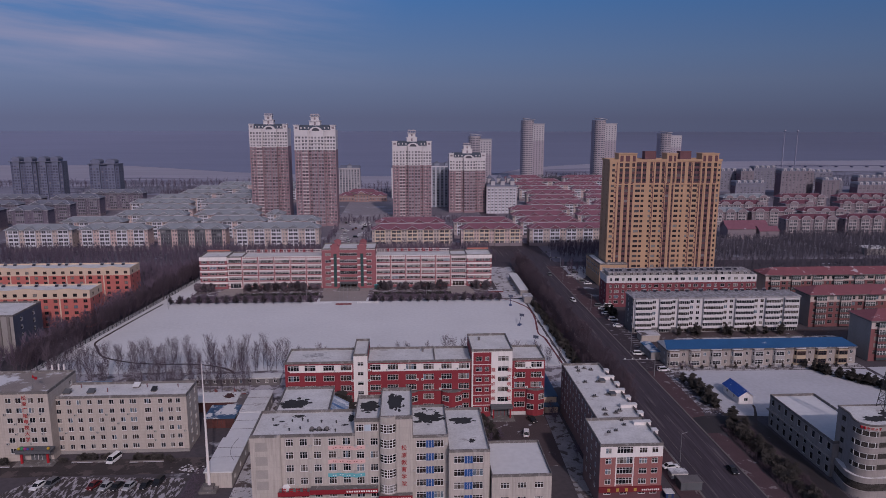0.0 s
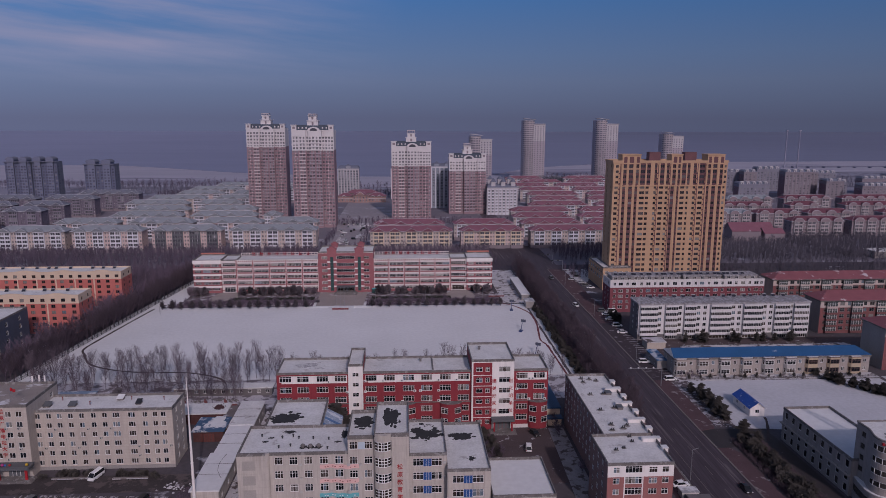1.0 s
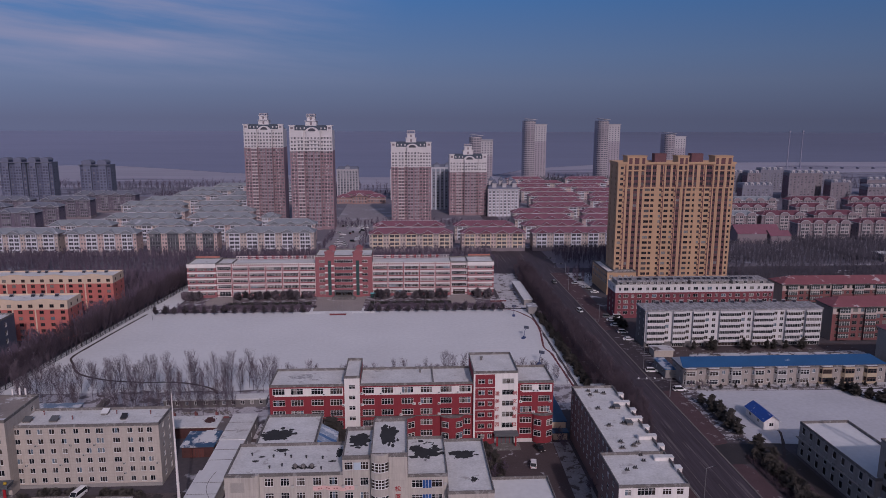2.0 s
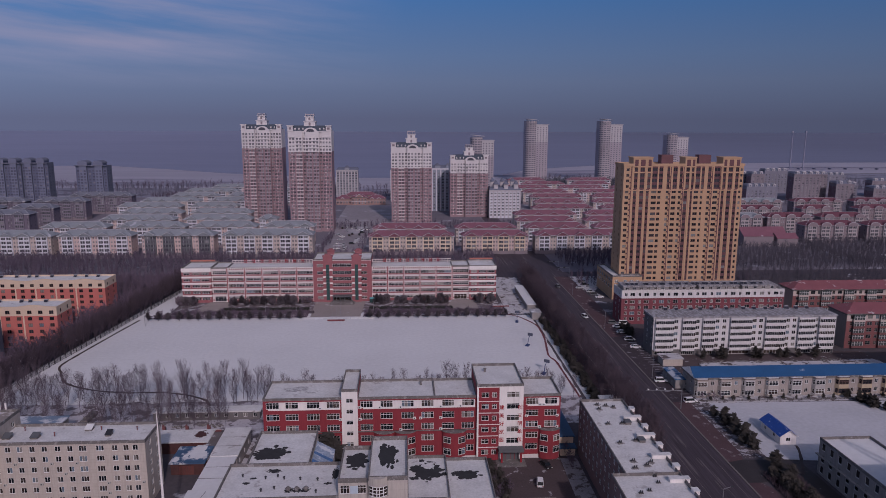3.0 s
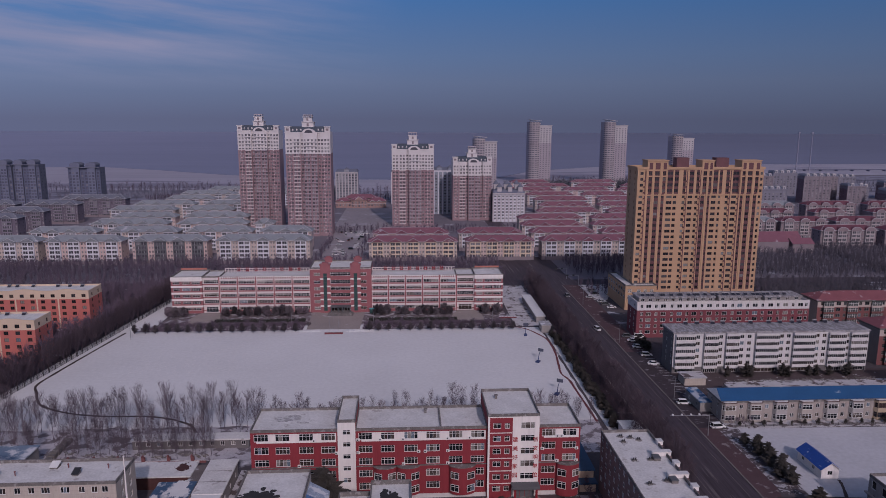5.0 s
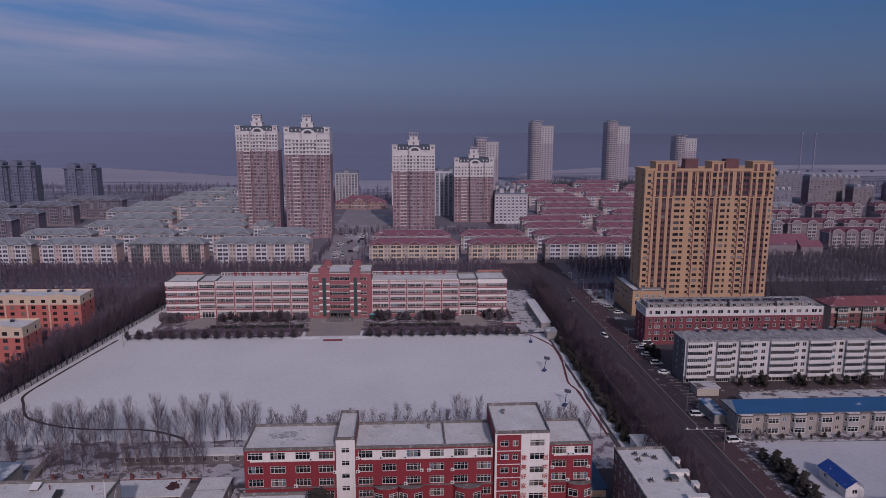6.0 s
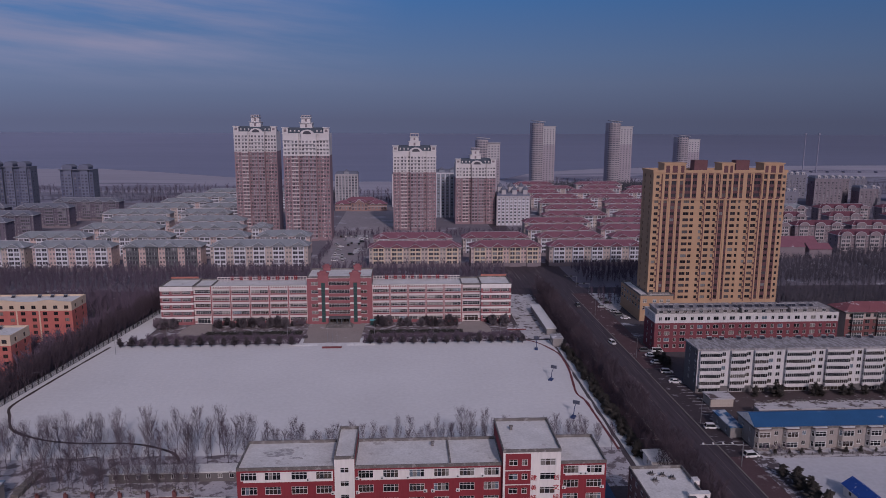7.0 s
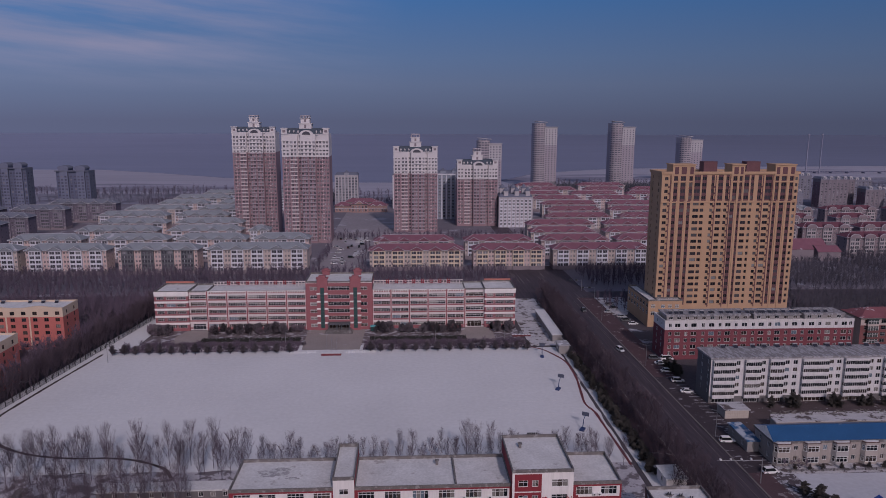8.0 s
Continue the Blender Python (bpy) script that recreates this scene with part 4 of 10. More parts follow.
def annex():
    T = thing("annex_building", 28, 164, "low cream annex with an unbroken snow roof", "annex")
    block(T, (21.3, 36, 155.5, 173.5), 0, 9.0, [CREAM_GREY], {"f": grid([3.2, 7.4, 11.6], [5.2, 1.4], 2.2, 1.6, 3), "r": grid([4, 9, 14], [5.2, 1.4], 2.0, 1.6, 2)}, roof=SNOW)


annex()


# ---- the red five-storey building ----
def red_building():
    T = thing("red_building", 4, 217, "red and white five-storey block with snowy flat roof", "apartment building")
    mats = [RED, WHITE]
    zs = [15.9, 12.5, 9.2, 5.9, 2.5]

    def wing(box, cols, w, skip=()):
        x0 = box[0]
        hs = [h for h in grid([c - x0 for c in cols], zs, w, 1.9, 4, 0.68)]
        block(T, box, 0, 19.0, mats, {"f": hs, "b": grid(spread(0, box[1] - x0, max(2, int((box[1] - x0) / 5.5))), zs, 2.4, 1.7, 3)},
              band={"f": lambda u, v: 1 if 15.5 < v < 17.9 and 1.4 < u < box[1] - x0 - 0.4 else 0, "*": lambda u, v: 0},
              cuts={"f": ([1.4, box[1] - x0 - 0.4], [15.5, 17.9])})
    wing((-37.2, -15.8, 210.0, 223.2), [-34.6, -29.4, -23.6, -18.2], 3.5)
    wing((-11.4, 21.4, 210.0, 223.2), [-9.0, -3.5, 2.3, 7.8, 13.5, 19.0], 3.4)
    wing((34.3, 45.0, 210.0, 223.2), [37.0, 42.3], 3.5)
    # white stair tower
    block(T, (-15.8, -11.4, 209.4, 224.6), 0, 21.6, [WHITE, RED], {"f": grid([2.2], [17.6, 14.4, 11.2, 8.0, 4.8, 1.6], 1.9, 1.3, 2)}, band={"f": lambda u, v: 0, "*": lambda u, v: 1})
    # entrance tower, red flank and white front
    hs = []
    for z in [18.7, 15.3, 11.9, 8.5, 5.0, 1.8]:
        hs += [(1.3, 3.3, z, z + 1.5, 2, 0.7), (4.2, 5.5, z, z + 1.5, 2, 0.7)]
    for z in [18.6, 15.2, 11.8, 8.4, 5.0]:
        hs.append((8.3, 11.8, z, z + 1.7, 3, 0.7))
    block(T, (21.4, 34.3, 208.8, 225.2), 0, 22.6, [RED, WHITE], {"f": hs},
          band={"f": lambda u, v: 1 if u > 6.2 or v > 21.6 or u < 0.5 else 0, "*": lambda u, v: 0}, cuts={"f": ([0.5, 6.2], [21.6])})
    lettering(T, "建美好家园", 1.4, 28.3, 208.7, 15.3, SIGN_RED, 2.4, label="red raised sign characters")
    lettering(T, "创文明单位", 1.4, 33.4, 208.7, 15.3, SIGN_RED, 2.4, label="red raised sign characters")
    # white joints between entrance tower bays
    for z in (17.6, 14.2, 10.8, 7.4, 4.0):
        j = Mesh()
        j.box(21.9, 27.5, 208.72, 208.8, z - 0.10, z + 0.10)
        j.part("trim_band", WHITE, T)
    # entrance porch
    p = Mesh()
    p.box(27.4, 34.4, 206.2, 208.7, 3.5, 4.3)
    p.box(28.0, 28.5, 206.6, 207.1, 0, 3.5, 1)
    p.box(33.4, 33.9, 206.6, 207.1, 0, 3.5, 1)
    p.part("porch", [DARK_GREY, DULL_RED], T, "dark entrance porch on red posts")
    d = Mesh()
    d.box(28.6, 33.3, 208.66, 208.78, 0.3, 3.4, 0)
    for x in (29.7, 30.9, 32.1):
        d.box(x - 0.06, x + 0.06, 208.6, 208.66, 0.3, 3.4, 1)
    d.part("door", [DARK_GREY, DULL_RED], T, "dark glazed doors with red frames")
    st = Mesh()
    for i in range(3):
        st.box(26.8 + 0.3 * i, 35.0 - 0.3 * i, 204.6 + 0.4 * i, 208.7, 0.06 + 0.1 * i, 0.06 + 0.1 * (i + 1))
    st.part("step", COPING, T, "low entrance steps")
    # rounded two-storey bays
    for cx, r in ((15.2, 3.4), (1.6, 2.9), (-4.2, 2.9), (42.0, 2.95)):
        m = Mesh()
        o = arc_outline(cx, 210.0, r, 180, 360, 12)
        m.prism([(x, 210 - (210 - y) * 0.66) for x, y in o], 1.6 if cx < 40 else 0.3, 8.9)
        bay = m.part("bay", RED, T, "rounded red bay")
        lip = Mesh()
        lip.prism([(cx + (x - cx) * 1.05, 210 - (210 - y) * 0.72) for x, y in o], 8.9, 9.05)
        lip.part("ledge", COPING, T)
        for z in (5.8, 2.4):
            for a in (234, 306):
                x, y = cx + (r + 0.02) * math.cos(radians(a)), 210 + (r + 0.02) * 0.68 * math.sin(radians(a))
                fr, pa = window_mesh(2.2, 1.9, 2, 0.7, False, FRAME, GLASS)
                w = under(new("window", fr), T, "", pose(x, y, z, 0, 0, (a - 270) * 0.75))
                pn = new("pane", pa)
                pn.parent = w
    # weathered ledge above the second storey, pale plinth below
    for x0, x1 in ((-37.2, -15.85), (-11.35, 21.35), (34.35, 45.0)):
        k = Mesh()
        k.box(x0, x1, 209.7, 210.0, 8.85, 9.05)
        k.part("ledge", COPING, T, "weathered concrete ledge")
        k = Mesh()
        k.box(x0, x1, 209.8, 210.0, 0.0, 1.1)
        k.part("plinth", OFFWHITE, T, "pale plinth")
    # air conditioners below the windows
    rnd = random.Random(5)
    for x in [-34.6, -29.2, -23.5, -18.1, -8.9, -3.4, 2.3, 7.8, 13.4, 18.9, 37.3, 42.2]:
        for z in zs[:3]:
            if rnd.random() < 0.6:
                a = Mesh()
                xx = x + rnd.choice((-1.9, 1.9))
                a.box(xx - 0.42, xx + 0.42, 209.62, 209.99, z - 0.1, z + 0.5)
                a.tube((xx - 0.1, 209.615, z + 0.2), (xx - 0.1, 209.60, z + 0.2), 0.2, 0.2, 10, 1)
                a.part("air_conditioner", [FRAME, DARK_METAL], T, "white outdoor air-conditioning unit")
    thin = mat("thin_snow_over_roofing", (0.33, 0.32, 0.33), 0.9, 0.3, 0.6, 4.0, stain=(0.52, 0.52, 0.52), stain_at=0.52, stain_scale=0.7)
    blob_patch(T, -29, 218, 18.34, 3.9, 2.2, 21, thin)
    blob_patch(T, -25, 215.5, 18.34, 1.4, 0.6, 23, thin)
    for x in (-15.0, 4.4, 23.0):
        v = Mesh()
        z = {-15.0: 18.3, 4.4: 18.3, 23.0: 21.9}[x]
        v.box(x + 1.5, x + 2.1, 220, 220.6, z, z + 0.9)
        v.box(x + 1.35, x + 2.25, 219.85, 220.75, z + 0.9, z + 1.05)
        tagged(v.part("roof_vent", COPING), "square vent stack on a snowy roof", "roof vent", group="roof vents")
    s = Mesh()
    s.box(9.6, 10.0, 210.4, 222.8, 18.25, 18.8)
    s.part("roof_joint", COPING, T, "raised roof joint")


red_building()


# ---- cream university building at the side ----
def cream_building():
    T = thing("cream_building", -80, 193, "long cream six-storey block with snowy roof", "office building")
    cols = [1.4, 4.3, 7.1, 10.0, 12.9, 16.0, 18.9, 21.9, 26.0, 29.5, 32.2, 34.4]
    hs = []
    for i, c in enumerate(cols):
        w = 1.9 if i in (7, 8) else 1.35
        hs += [(c - w / 2, c + w / 2, z, z + 1.5, 3 if w > 1.5 else 2, 0.0) for z in (14.65, 12.0, 9.3, 6.65, 4.0, 1.3)]
    block(T, (-98.4, -61.6, 190.10, 200.7), 0, 17.3, [CREAM], {"f": hs, "r": grid([3.2, 7.6], [14.65, 12.0, 9.3, 6.65, 4.0, 1.3], 1.3, 1.5, 2)})
    for x, y, w, top in ((-97.0, 194.00, 1.8, DARK_GREY), (-90.3, 194.00, 1.8, DARK_GREY), (-79.0, 198.10, 1.7, FRAME), (-72.6, 194.70, 1.3, DARK_METAL)):
        m = Mesh()
        m.box(x, x + w, y - 0.8, y + 0.9, 16.6, 17.15)
        m.face([(x - 0.1, y - 1.0, 17.1), (x + w + 0.1, y - 1.0, 17.1), (x + w + 0.1, y + 1.1, 17.75), (x - 0.1, y + 1.1, 17.75)], 1)
        m.face([(x - 0.1, y + 1.1, 17.7), (x + w + 0.1, y + 1.1, 17.7), (x + w + 0.1, y - 1.0, 17.05), (x - 0.1, y - 1.0, 17.05)], 1)
        tagged(m.part("roof_hatch", [COPING, top]), "small sloped hatch on a snowy roof", "roof hatch", group="roof hatches")
    for x, y in ((-85.1, 194.70), (-66.0, 197.20), (-94.0, 198.20), (-75.0, 197.70)):
        v = Mesh()
        v.tube((x, y, 16.6), (x, y, 17.5), 0.12, 0.12, 8)
        v.tube((x, y, 17.5), (x, y, 17.7), 0.24, 0.16, 8)
        tagged(v.part("roof_vent", BRICK_RED), "thin vent pipe on a snowy roof", "roof vent", group="roof vents")
    rnd = random.Random(8)
    for c in cols:
        for z in (12.0, 9.3, 6.65, 4.0):
            if rnd.random() < 0.17:
                a = Mesh()
                x = -98 + c + 1.15
                a.box(x - 0.34, x + 0.34, 189.76, 190.09, z - 0.5, z - 0.06)
                a.box(x - 0.22, x + 0.10, 189.74, 189.76, z - 0.44, z - 0.12, 1)
                a.part("air_conditioner", [GREY_BOX, DARK_METAL], T, "white outdoor air-conditioning unit")
    # plinth
    p = Mesh()
    p.box(-98.4, -61.6, 189.90, 190.10, 0, 0.9)
    p.part("plinth", GREY_WALL, T)


cream_building()


def cream_tower():
    T = thing("university_building", -118, 194, "cream university block with a red sign and bare brown roof", "office building")
    zs = [17.0, 14.1, 11.2, 8.3, 5.4, 2.2]
    hs = grid([42.5 - 10.9, 42.5 - 8.2, 42.5 - 4.9, 42.5 - 2.2], zs, 1.6, 1.6, 2, 0.0) + grid([3, 7, 11, 15, 19, 23, 27], zs, 1.6, 1.6, 2, 0.0)
    brown = mat("brown_roofing_thin_snow", (0.25, 0.215, 0.20), 0.9, 0.2, 0.2, 3.0, stain=(0.60, 0.60, 0.62), stain_at=0.545, stain_scale=0.12)
    block(T, (-140, -97.6, 186.4, 203), 0, 20.4, [CREAM], {"f": hs, "r": grid([13.2], zs[:2], 1.4, 1.5, 2)}, roof=brown)
    lettering(T, "松原广播电视大学", 1.35, -104.1, 186.3, 18.2, SIGN_RED, 1.75, label="red raised sign characters")
    for u, k in ((40.1, 1), (36.8, 2), (40.1, 3), (30.4, 1), (33.0, 2), (33.0, 3), (30.4, 4), (36.8, 4), (36.8, 1)):
        a = Mesh()
        x, z = -140 + u, zs[k] + 0.1
        a.box(x - 0.36, x + 0.36, 186.02, 186.39, z - 0.5, z)
        a.box(x - 0.24, x + 0.10, 186.0, 186.02, z - 0.42, z - 0.08, 1)
        a.part("air_conditioner", [GREY_BOX, DARK_METAL], T, "grey-white outdoor air-conditioning unit")
    for x, h in ((-100.2, 1.7), (-101.7, 1.9), (-103.6, 1.6)):
        a = thing("panel_antenna", x, 202.0, "slim white panel antenna on a short roof pole", "antenna", group="roof antennas", z=20.4)
        p = Mesh()
        p.tube((x, 202.1, 19.7), (x, 202.1, 20.6 + h), 0.05, 0.05, 6)
        p.part("pole", METAL, a)
        p = Mesh()
        p.box(x - 0.2, x + 0.2, 201.75, 202.0, 20.9, 20.9 + h)
        p.part("panel", WHITE, a, "white antenna panel")
    # entrance canopy on red columns
    c = Mesh()
    c.box(-106.4, -97.0, 183.4, 186.3, 3.5, 4.3)
    c.box(-106.55, -96.85, 183.25, 186.3, 4.3, 4.45)
    c.part("canopy", DARK_GREY, T, "grey flat entrance canopy")
    for x in (-105.3, -98.3):
        k = Mesh()
        k.prism(arc_outline(x, 184.4, 0.36, 0, 330, 11), 0.4, 3.5)
        k.part("column", SIGN_RED, T, "round red column")
    s = Mesh()
    for i in range(3):
        s.box(-106.6 - 0.3 * (2 - i), -97.0 + 0.3 * (2 - i), 183.4 - 0.3 * (2 - i), 186.3, 0.14 * i, 0.14 * (i + 1))
    s.part("step", COPING, T, "low entrance steps")
    d = Mesh()
    d.box(-103.8, -99.8, 186.28, 186.38, 0.42, 3.2)
    for x in (-102.8, -101.8, -100.8):
        d.box(x - 0.05, x + 0.05, 186.22, 186.28, 0.42, 3.2, 1)
    d.part("door", [DARK_GREY, FRAME], T, "dark glazed entrance doors")
    cols = [(0.34, 0.28, 0.03), (0.04, 0.20, 0.09), (0.36, 0.05, 0.20), (0.30, 0.03, 0.03), (0.36, 0.24, 0.03), (0.05, 0.12, 0.34)]
    for i, (x, r) in enumerate(((-105.6, 0.42), (-104.7, 0.5), (-103.9, 0.42), (-102.0, 0.36), (-97.7, 0.42), (-103.2, 0.3))):
        b = Mesh()
        n = 10
        for j in range(6):
            a0, a1 = -90 + 30 * j, -90 + 30 * (j + 1)
            for q in range(n):
                w0, w1 = 2 * math.pi * q / n, 2 * math.pi * (q + 1) / n
                pt = [(x + r * math.cos(radians(a)) * math.cos(w), 184.0 + r * math.cos(radians(a)) * math.sin(w), 4.44 + r * 0.95 + r * math.sin(radians(a))) for a, w in ((a0, w0), (a0, w1), (a1, w1), (a1, w0))]
                b.face(pt)
        tagged(b.part("lantern", mat("lantern_cloth", cols[i], 0.7, 0.1)), "round coloured festive lantern on the canopy", "lantern", group="festive lanterns")
    f = thing("flagpole", -103.4, 190, "thin pole with a red flag on the roof", "flag", z=19.7)
    p = Mesh()
    p.tube((-103.4, 190, 19.7), (-103.2, 190, 23.9), 0.07, 0.04, 6)
    p.part("pole", METAL, f)
    fl = Mesh()
    for i in range(6):
        a, b = i / 6, (i + 1) / 6
        y = lambda t: 190 + 0.25 * math.sin(t * 7)
        fl.face([(-103.2 + 1.3 * a, y(a), 22.9 - 0.4 * a), (-103.2 + 1.3 * b, y(b), 22.9 - 0.4 * b), (-103.2 + 1.3 * b, y(b), 23.8 - 0.5 * b), (-103.2 + 1.3 * a, y(a), 23.8 - 0.5 * a)])
    fl.part("flag", SIGN_RED, f, "red cloth flag")


cream_tower()


# ---- pink flats along the street ----
DARK_PINK = mat("dull_brown_pink_wall", (0.20, 0.135, 0.13), 0.85, 0.14, 0.3, 5.0)


def street_flats():
    T = thing("street_flats", 55.5, 182, "long pink-fronted flats with a snowy cluttered roof", "apartment building")
    zs = [13.9, 11.2, 8.5, 5.8]
    hs = grid([2.1], zs, 1.5, 1.5, 2) + grid([6.15], zs, 4.0, 1.8, 5, 0.7) + grid([10.7], zs, 2.0, 1.5, 3) + grid([13.6], zs, 1.6, 1.5, 2) + grid([2.1, 6.2, 10.7, 13.6], [3.1], 1.8, 1.6, 2)

    def front(u, v):
        if v > 13.0:
            return 1
        if v < 4.9:
            return 2
        return 1 if 3.9 < u < 4.15 or 8.2 < u < 8.45 else 0
    block(T, (47.6, 63.1, 155, 170), 0, 16.5, [PINK, WHITE, MAROON, DARK_PINK],
          {"f": hs, "l": grid([3, 7, 11], zs + [3.1], 1.5, 1.5, 2), "r": grid([3, 7, 11], zs, 1.5, 1.5, 2)},
          band={"f": front, "*": lambda u, v: 3}, cuts={"f": ([3.9, 4.15, 8.2, 8.45], [13.0, 4.9])})
    block(T, (50.9, 63.1, 170, 212), 0, 16.3, [DARK_PINK, PINK], {"l": grid(spread(0, 42, 12), zs + [3.1], 1.5, 1.5, 2), "r": grid(spread(0, 42, 12), zs, 1.5, 1.5, 2), "b": grid([3, 10], zs, 1.5, 1.5, 2)})
    s = Mesh()
    s.box(47.5, 63.2, 154.6, 155.0, 3.9, 5.3)
    s.part("sign_board", mat("dark_red_sign_board", (0.16, 0.02, 0.025), 0.6, 0.15), T, "dark red shop sign board")
    b = Mesh()
    for i, (x, w) in enumerate(((49.6, 0.7), (51.8, 0.7), (54.0, 0.7), (56.2, 0.7))):
        b.box(x, x + w, 154.5, 154.58, 4.2, 5.0)
    b.part("writing_bar", mat("gold_sign_paint", (0.42, 0.28, 0.06), 0.5, 0.1), T, "gold unreadable sign writing")
    c = Mesh()
    for i in range(9):
        c.box(58.2 + i * 0.5, 58.2 + i * 0.5 + 0.36, 154.5, 154.58, 4.3, 4.7)
    c.part("writing_bar", WHITE, T, "pale unreadable sign writing")
    # balcony heads that rise above the roof on the street side
    for k, y in enumerate((205.0, 199.4, 194.1, 188.9, 183.6, 178.3, 173.0, 167.2, 162.2)):
        m = Mesh()
        x0, d = (59.6, 0.62) if k % 2 else (62.8, 0.75)
        m.box(x0, 64.1, y - d, y + d, 15.7, 16.62)
        m.box(x0 - 0.1, 64.2, y - d - 0.1, y + d + 0.1, 16.62, 16.74, 1)
        m.part("balcony_head", [WHITE, ROOF_SNOW], T, "white balcony head above the roof edge")
        w = Mesh()
        w.box(63.1, 64.05, y - d - 0.5, y + d + 0.5, 2.8, 15.7)
        w.part("balcony", DARK_PINK, T, "enclosed balcony shaft")
    rnd = random.Random(3)
    spots = [(54.6, 209.0), (54.4, 206.1), (56.8, 208.3), (58.6, 207.1), (54.1, 196.6), (54.0, 185.8), (58.0, 196.8), (58.2, 186.9), (54.2, 176.4), (53.7, 173.3), (56.8, 174.3), (58.2, 175.7), (56.7, 169.1), (56.5, 166.4), (51.3, 162.3), (53.4, 163.2)]
    for x, y in spots:
        blob_patch(T, x + 0.5, y + 0.4, 15.64, 1.0, 0.8, int(x * 7 + y), mat("thin_slush", (0.26, 0.25, 0.25), 0.9, 0.2) if x == 54.6 else bpy.data.materials["thin_slush"], label="thin slush round a vent")
        m = Mesh()
        m.box(x, x + 1.1, y, y + 0.8, 15.6, 15.85, 0)
        for q in range(4):
            xx, yy = x + 0.2 + 0.24 * q, y + 0.2 + 0.36 * (q % 2)
            m.tube((xx, yy, 15.85), (xx, yy, 16.3 + 0.1 * rnd.random()), 0.11, 0.11, 7, 1)
        tagged(m.part("roof_vent", [COPING, DARK_METAL]), "cluster of dark vent pipes on a low base", "roof vent", group="vent clusters")
    for x, y in ((59.2, 197.4), (59.4, 187.1)):
        m = Mesh()
        m.box(x, x + 1.5, y - 1.0, y + 1.0, 15.6, 16.3)
        m.box(x - 0.1, x + 1.6, y - 1.1, y + 1.1, 16.3, 16.42, 1)
        tagged(m.part("roof_hatch", [COPING, DARK_GREY]), "square grey hatch on a snowy roof", "roof hatch", group="roof hatches")


street_flats()


# ---- tall white mast ----
def mast():
    T = thing("mast", -50.1, 168.2, "tall slender white mast on a concrete plinth", "mast")
    b = Mesh()
    b.box(-52.3, -47.9, 166.0, 170.4, 0, 0.7)
    b.box(-51.4, -48.8, 166.9, 169.5, 0.7, 1.5)
    b.part("plinth", COPING, T, "stepped snowy concrete plinth")
    p = Mesh()
    zr = []
    for i in range(6):
        z1, r1 = 1.5 + 5.4 * (i + 1), 0.42 - 0.055 * (i + 1)
        zr += [(z1 - 5.4, r1 + 0.055), (z1 - 0.09, r1), (z1 - 0.08, r1 + 0.05), (z1 + 0.08, r1 + 0.05), (z1 + 0.09, r1)]
    zr += [(34.0, 0.05), (34.6, 0.02)]
    zr.sort()
    p.loft([(-50.1, 168.2, z) for z, r in zr], [r for z, r in zr], 14)
    p.part("pole", WHITE, T)


mast()


# ---- low sheds between the blocks ----
DARK_RENDER = mat("dark_rendered_wall", (0.145, 0.135, 0.14), 0.85, 0.16, 0.3, 5.0)
DARK_BRICK = mat("dark_brick_wall", (0.075, 0.033, 0.032), 0.85, 0.25, 0.8, 6.0)
YARD_ROOF = mat("brown_felt_roof", (0.14, 0.12, 0.12), 0.9, 0.25, 0.3, 3.0, stain=(0.5, 0.5, 0.53), stain_at=0.57, stain_scale=0.2)
def shed(name, label, box, z, wallm, roofm, slope=0.0, wins=0, category="shed"):
    x0, x1, y0, y1 = box
    T = thing(name, (x0 + x1) / 2, (y0 + y1) / 2, label, category)
    w = Mesh()
    holes = [(c - 0.6, c + 0.6, 1.0, 2.3) for c in spread(0, x1 - x0, wins)] if wins else []
    ls = [(c - 0.6, c + 0.6, 1.0, 2.3) for c in spread(0, y1 - y0, max(1, int((y1 - y0) / 5)))] if z > 3 else []
    for s, hs in (("f", holes), ("r", ls), ("b", []), ("l", ls)):
        facade(w, *side_frame(s, *box), 0, z, hs, 0.14, lambda u, v: 0)
    w.part("wall", wallm, T)
    put_windows(T, "f", box, [(*h, 2, 0.0) for h in holes], 0.14, True)
    for s in "rl":
        put_windows(T, s, box, [(*h, 2, 0.0) for h in ls], 0.14, True)
    r = Mesh()
    e = 0.35
    if slope:
        ym = (y0 + y1) / 2
        for pts in ([(x0 - e, y0 - e, z), (x1 + e, y0 - e, z), (x1 + e, ym, z + slope), (x0 - e, ym, z + slope)],
                    [(x1 + e, y1 + e, z), (x0 - e, y1 + e, z), (x0 - e, ym, z + slope), (x1 + e, ym, z + slope)]):
            r.face(pts)
            r.face([(x, y, q - 0.18) for x, y, q in reversed(pts)])
            for i in range(4):
                a, b = pts[i], pts[(i + 1) % 4]
                r.face([a, (a[0], a[1], a[2] - 0.18), (b[0], b[1], b[2] - 0.18), b])
        gbl = Mesh()
        for x in (x0, x1):
            gbl.face([(x, y0, z), (x, y1, z), (x, ym, z + slope - 0.02)])
        gbl.part("gable", wallm, T)
    else:
        r.box(x0 - e, x1 + e, y0 - e, y1 + e, z, z + 0.35)
    r.part("roof", roofm, T)
    return T


shed("long_shed", "low cream shed with a long snow-laden roof", (-51.2, -44.5, 168.9, 188), 4.4, CREAM_GREY, SNOW)
shed("long_shed", "low grey shed with a snow-laden roof", (-50.6, -44.2, 188.4, 206.2), 4.0, GREY_WALL, SNOW)
shed("long_shed", "low grey shed with a drifted snow roof", (-50.8, -44.0, 206.6, 223.5), 4.2, GREY_WALL, ROOF_SNOW)


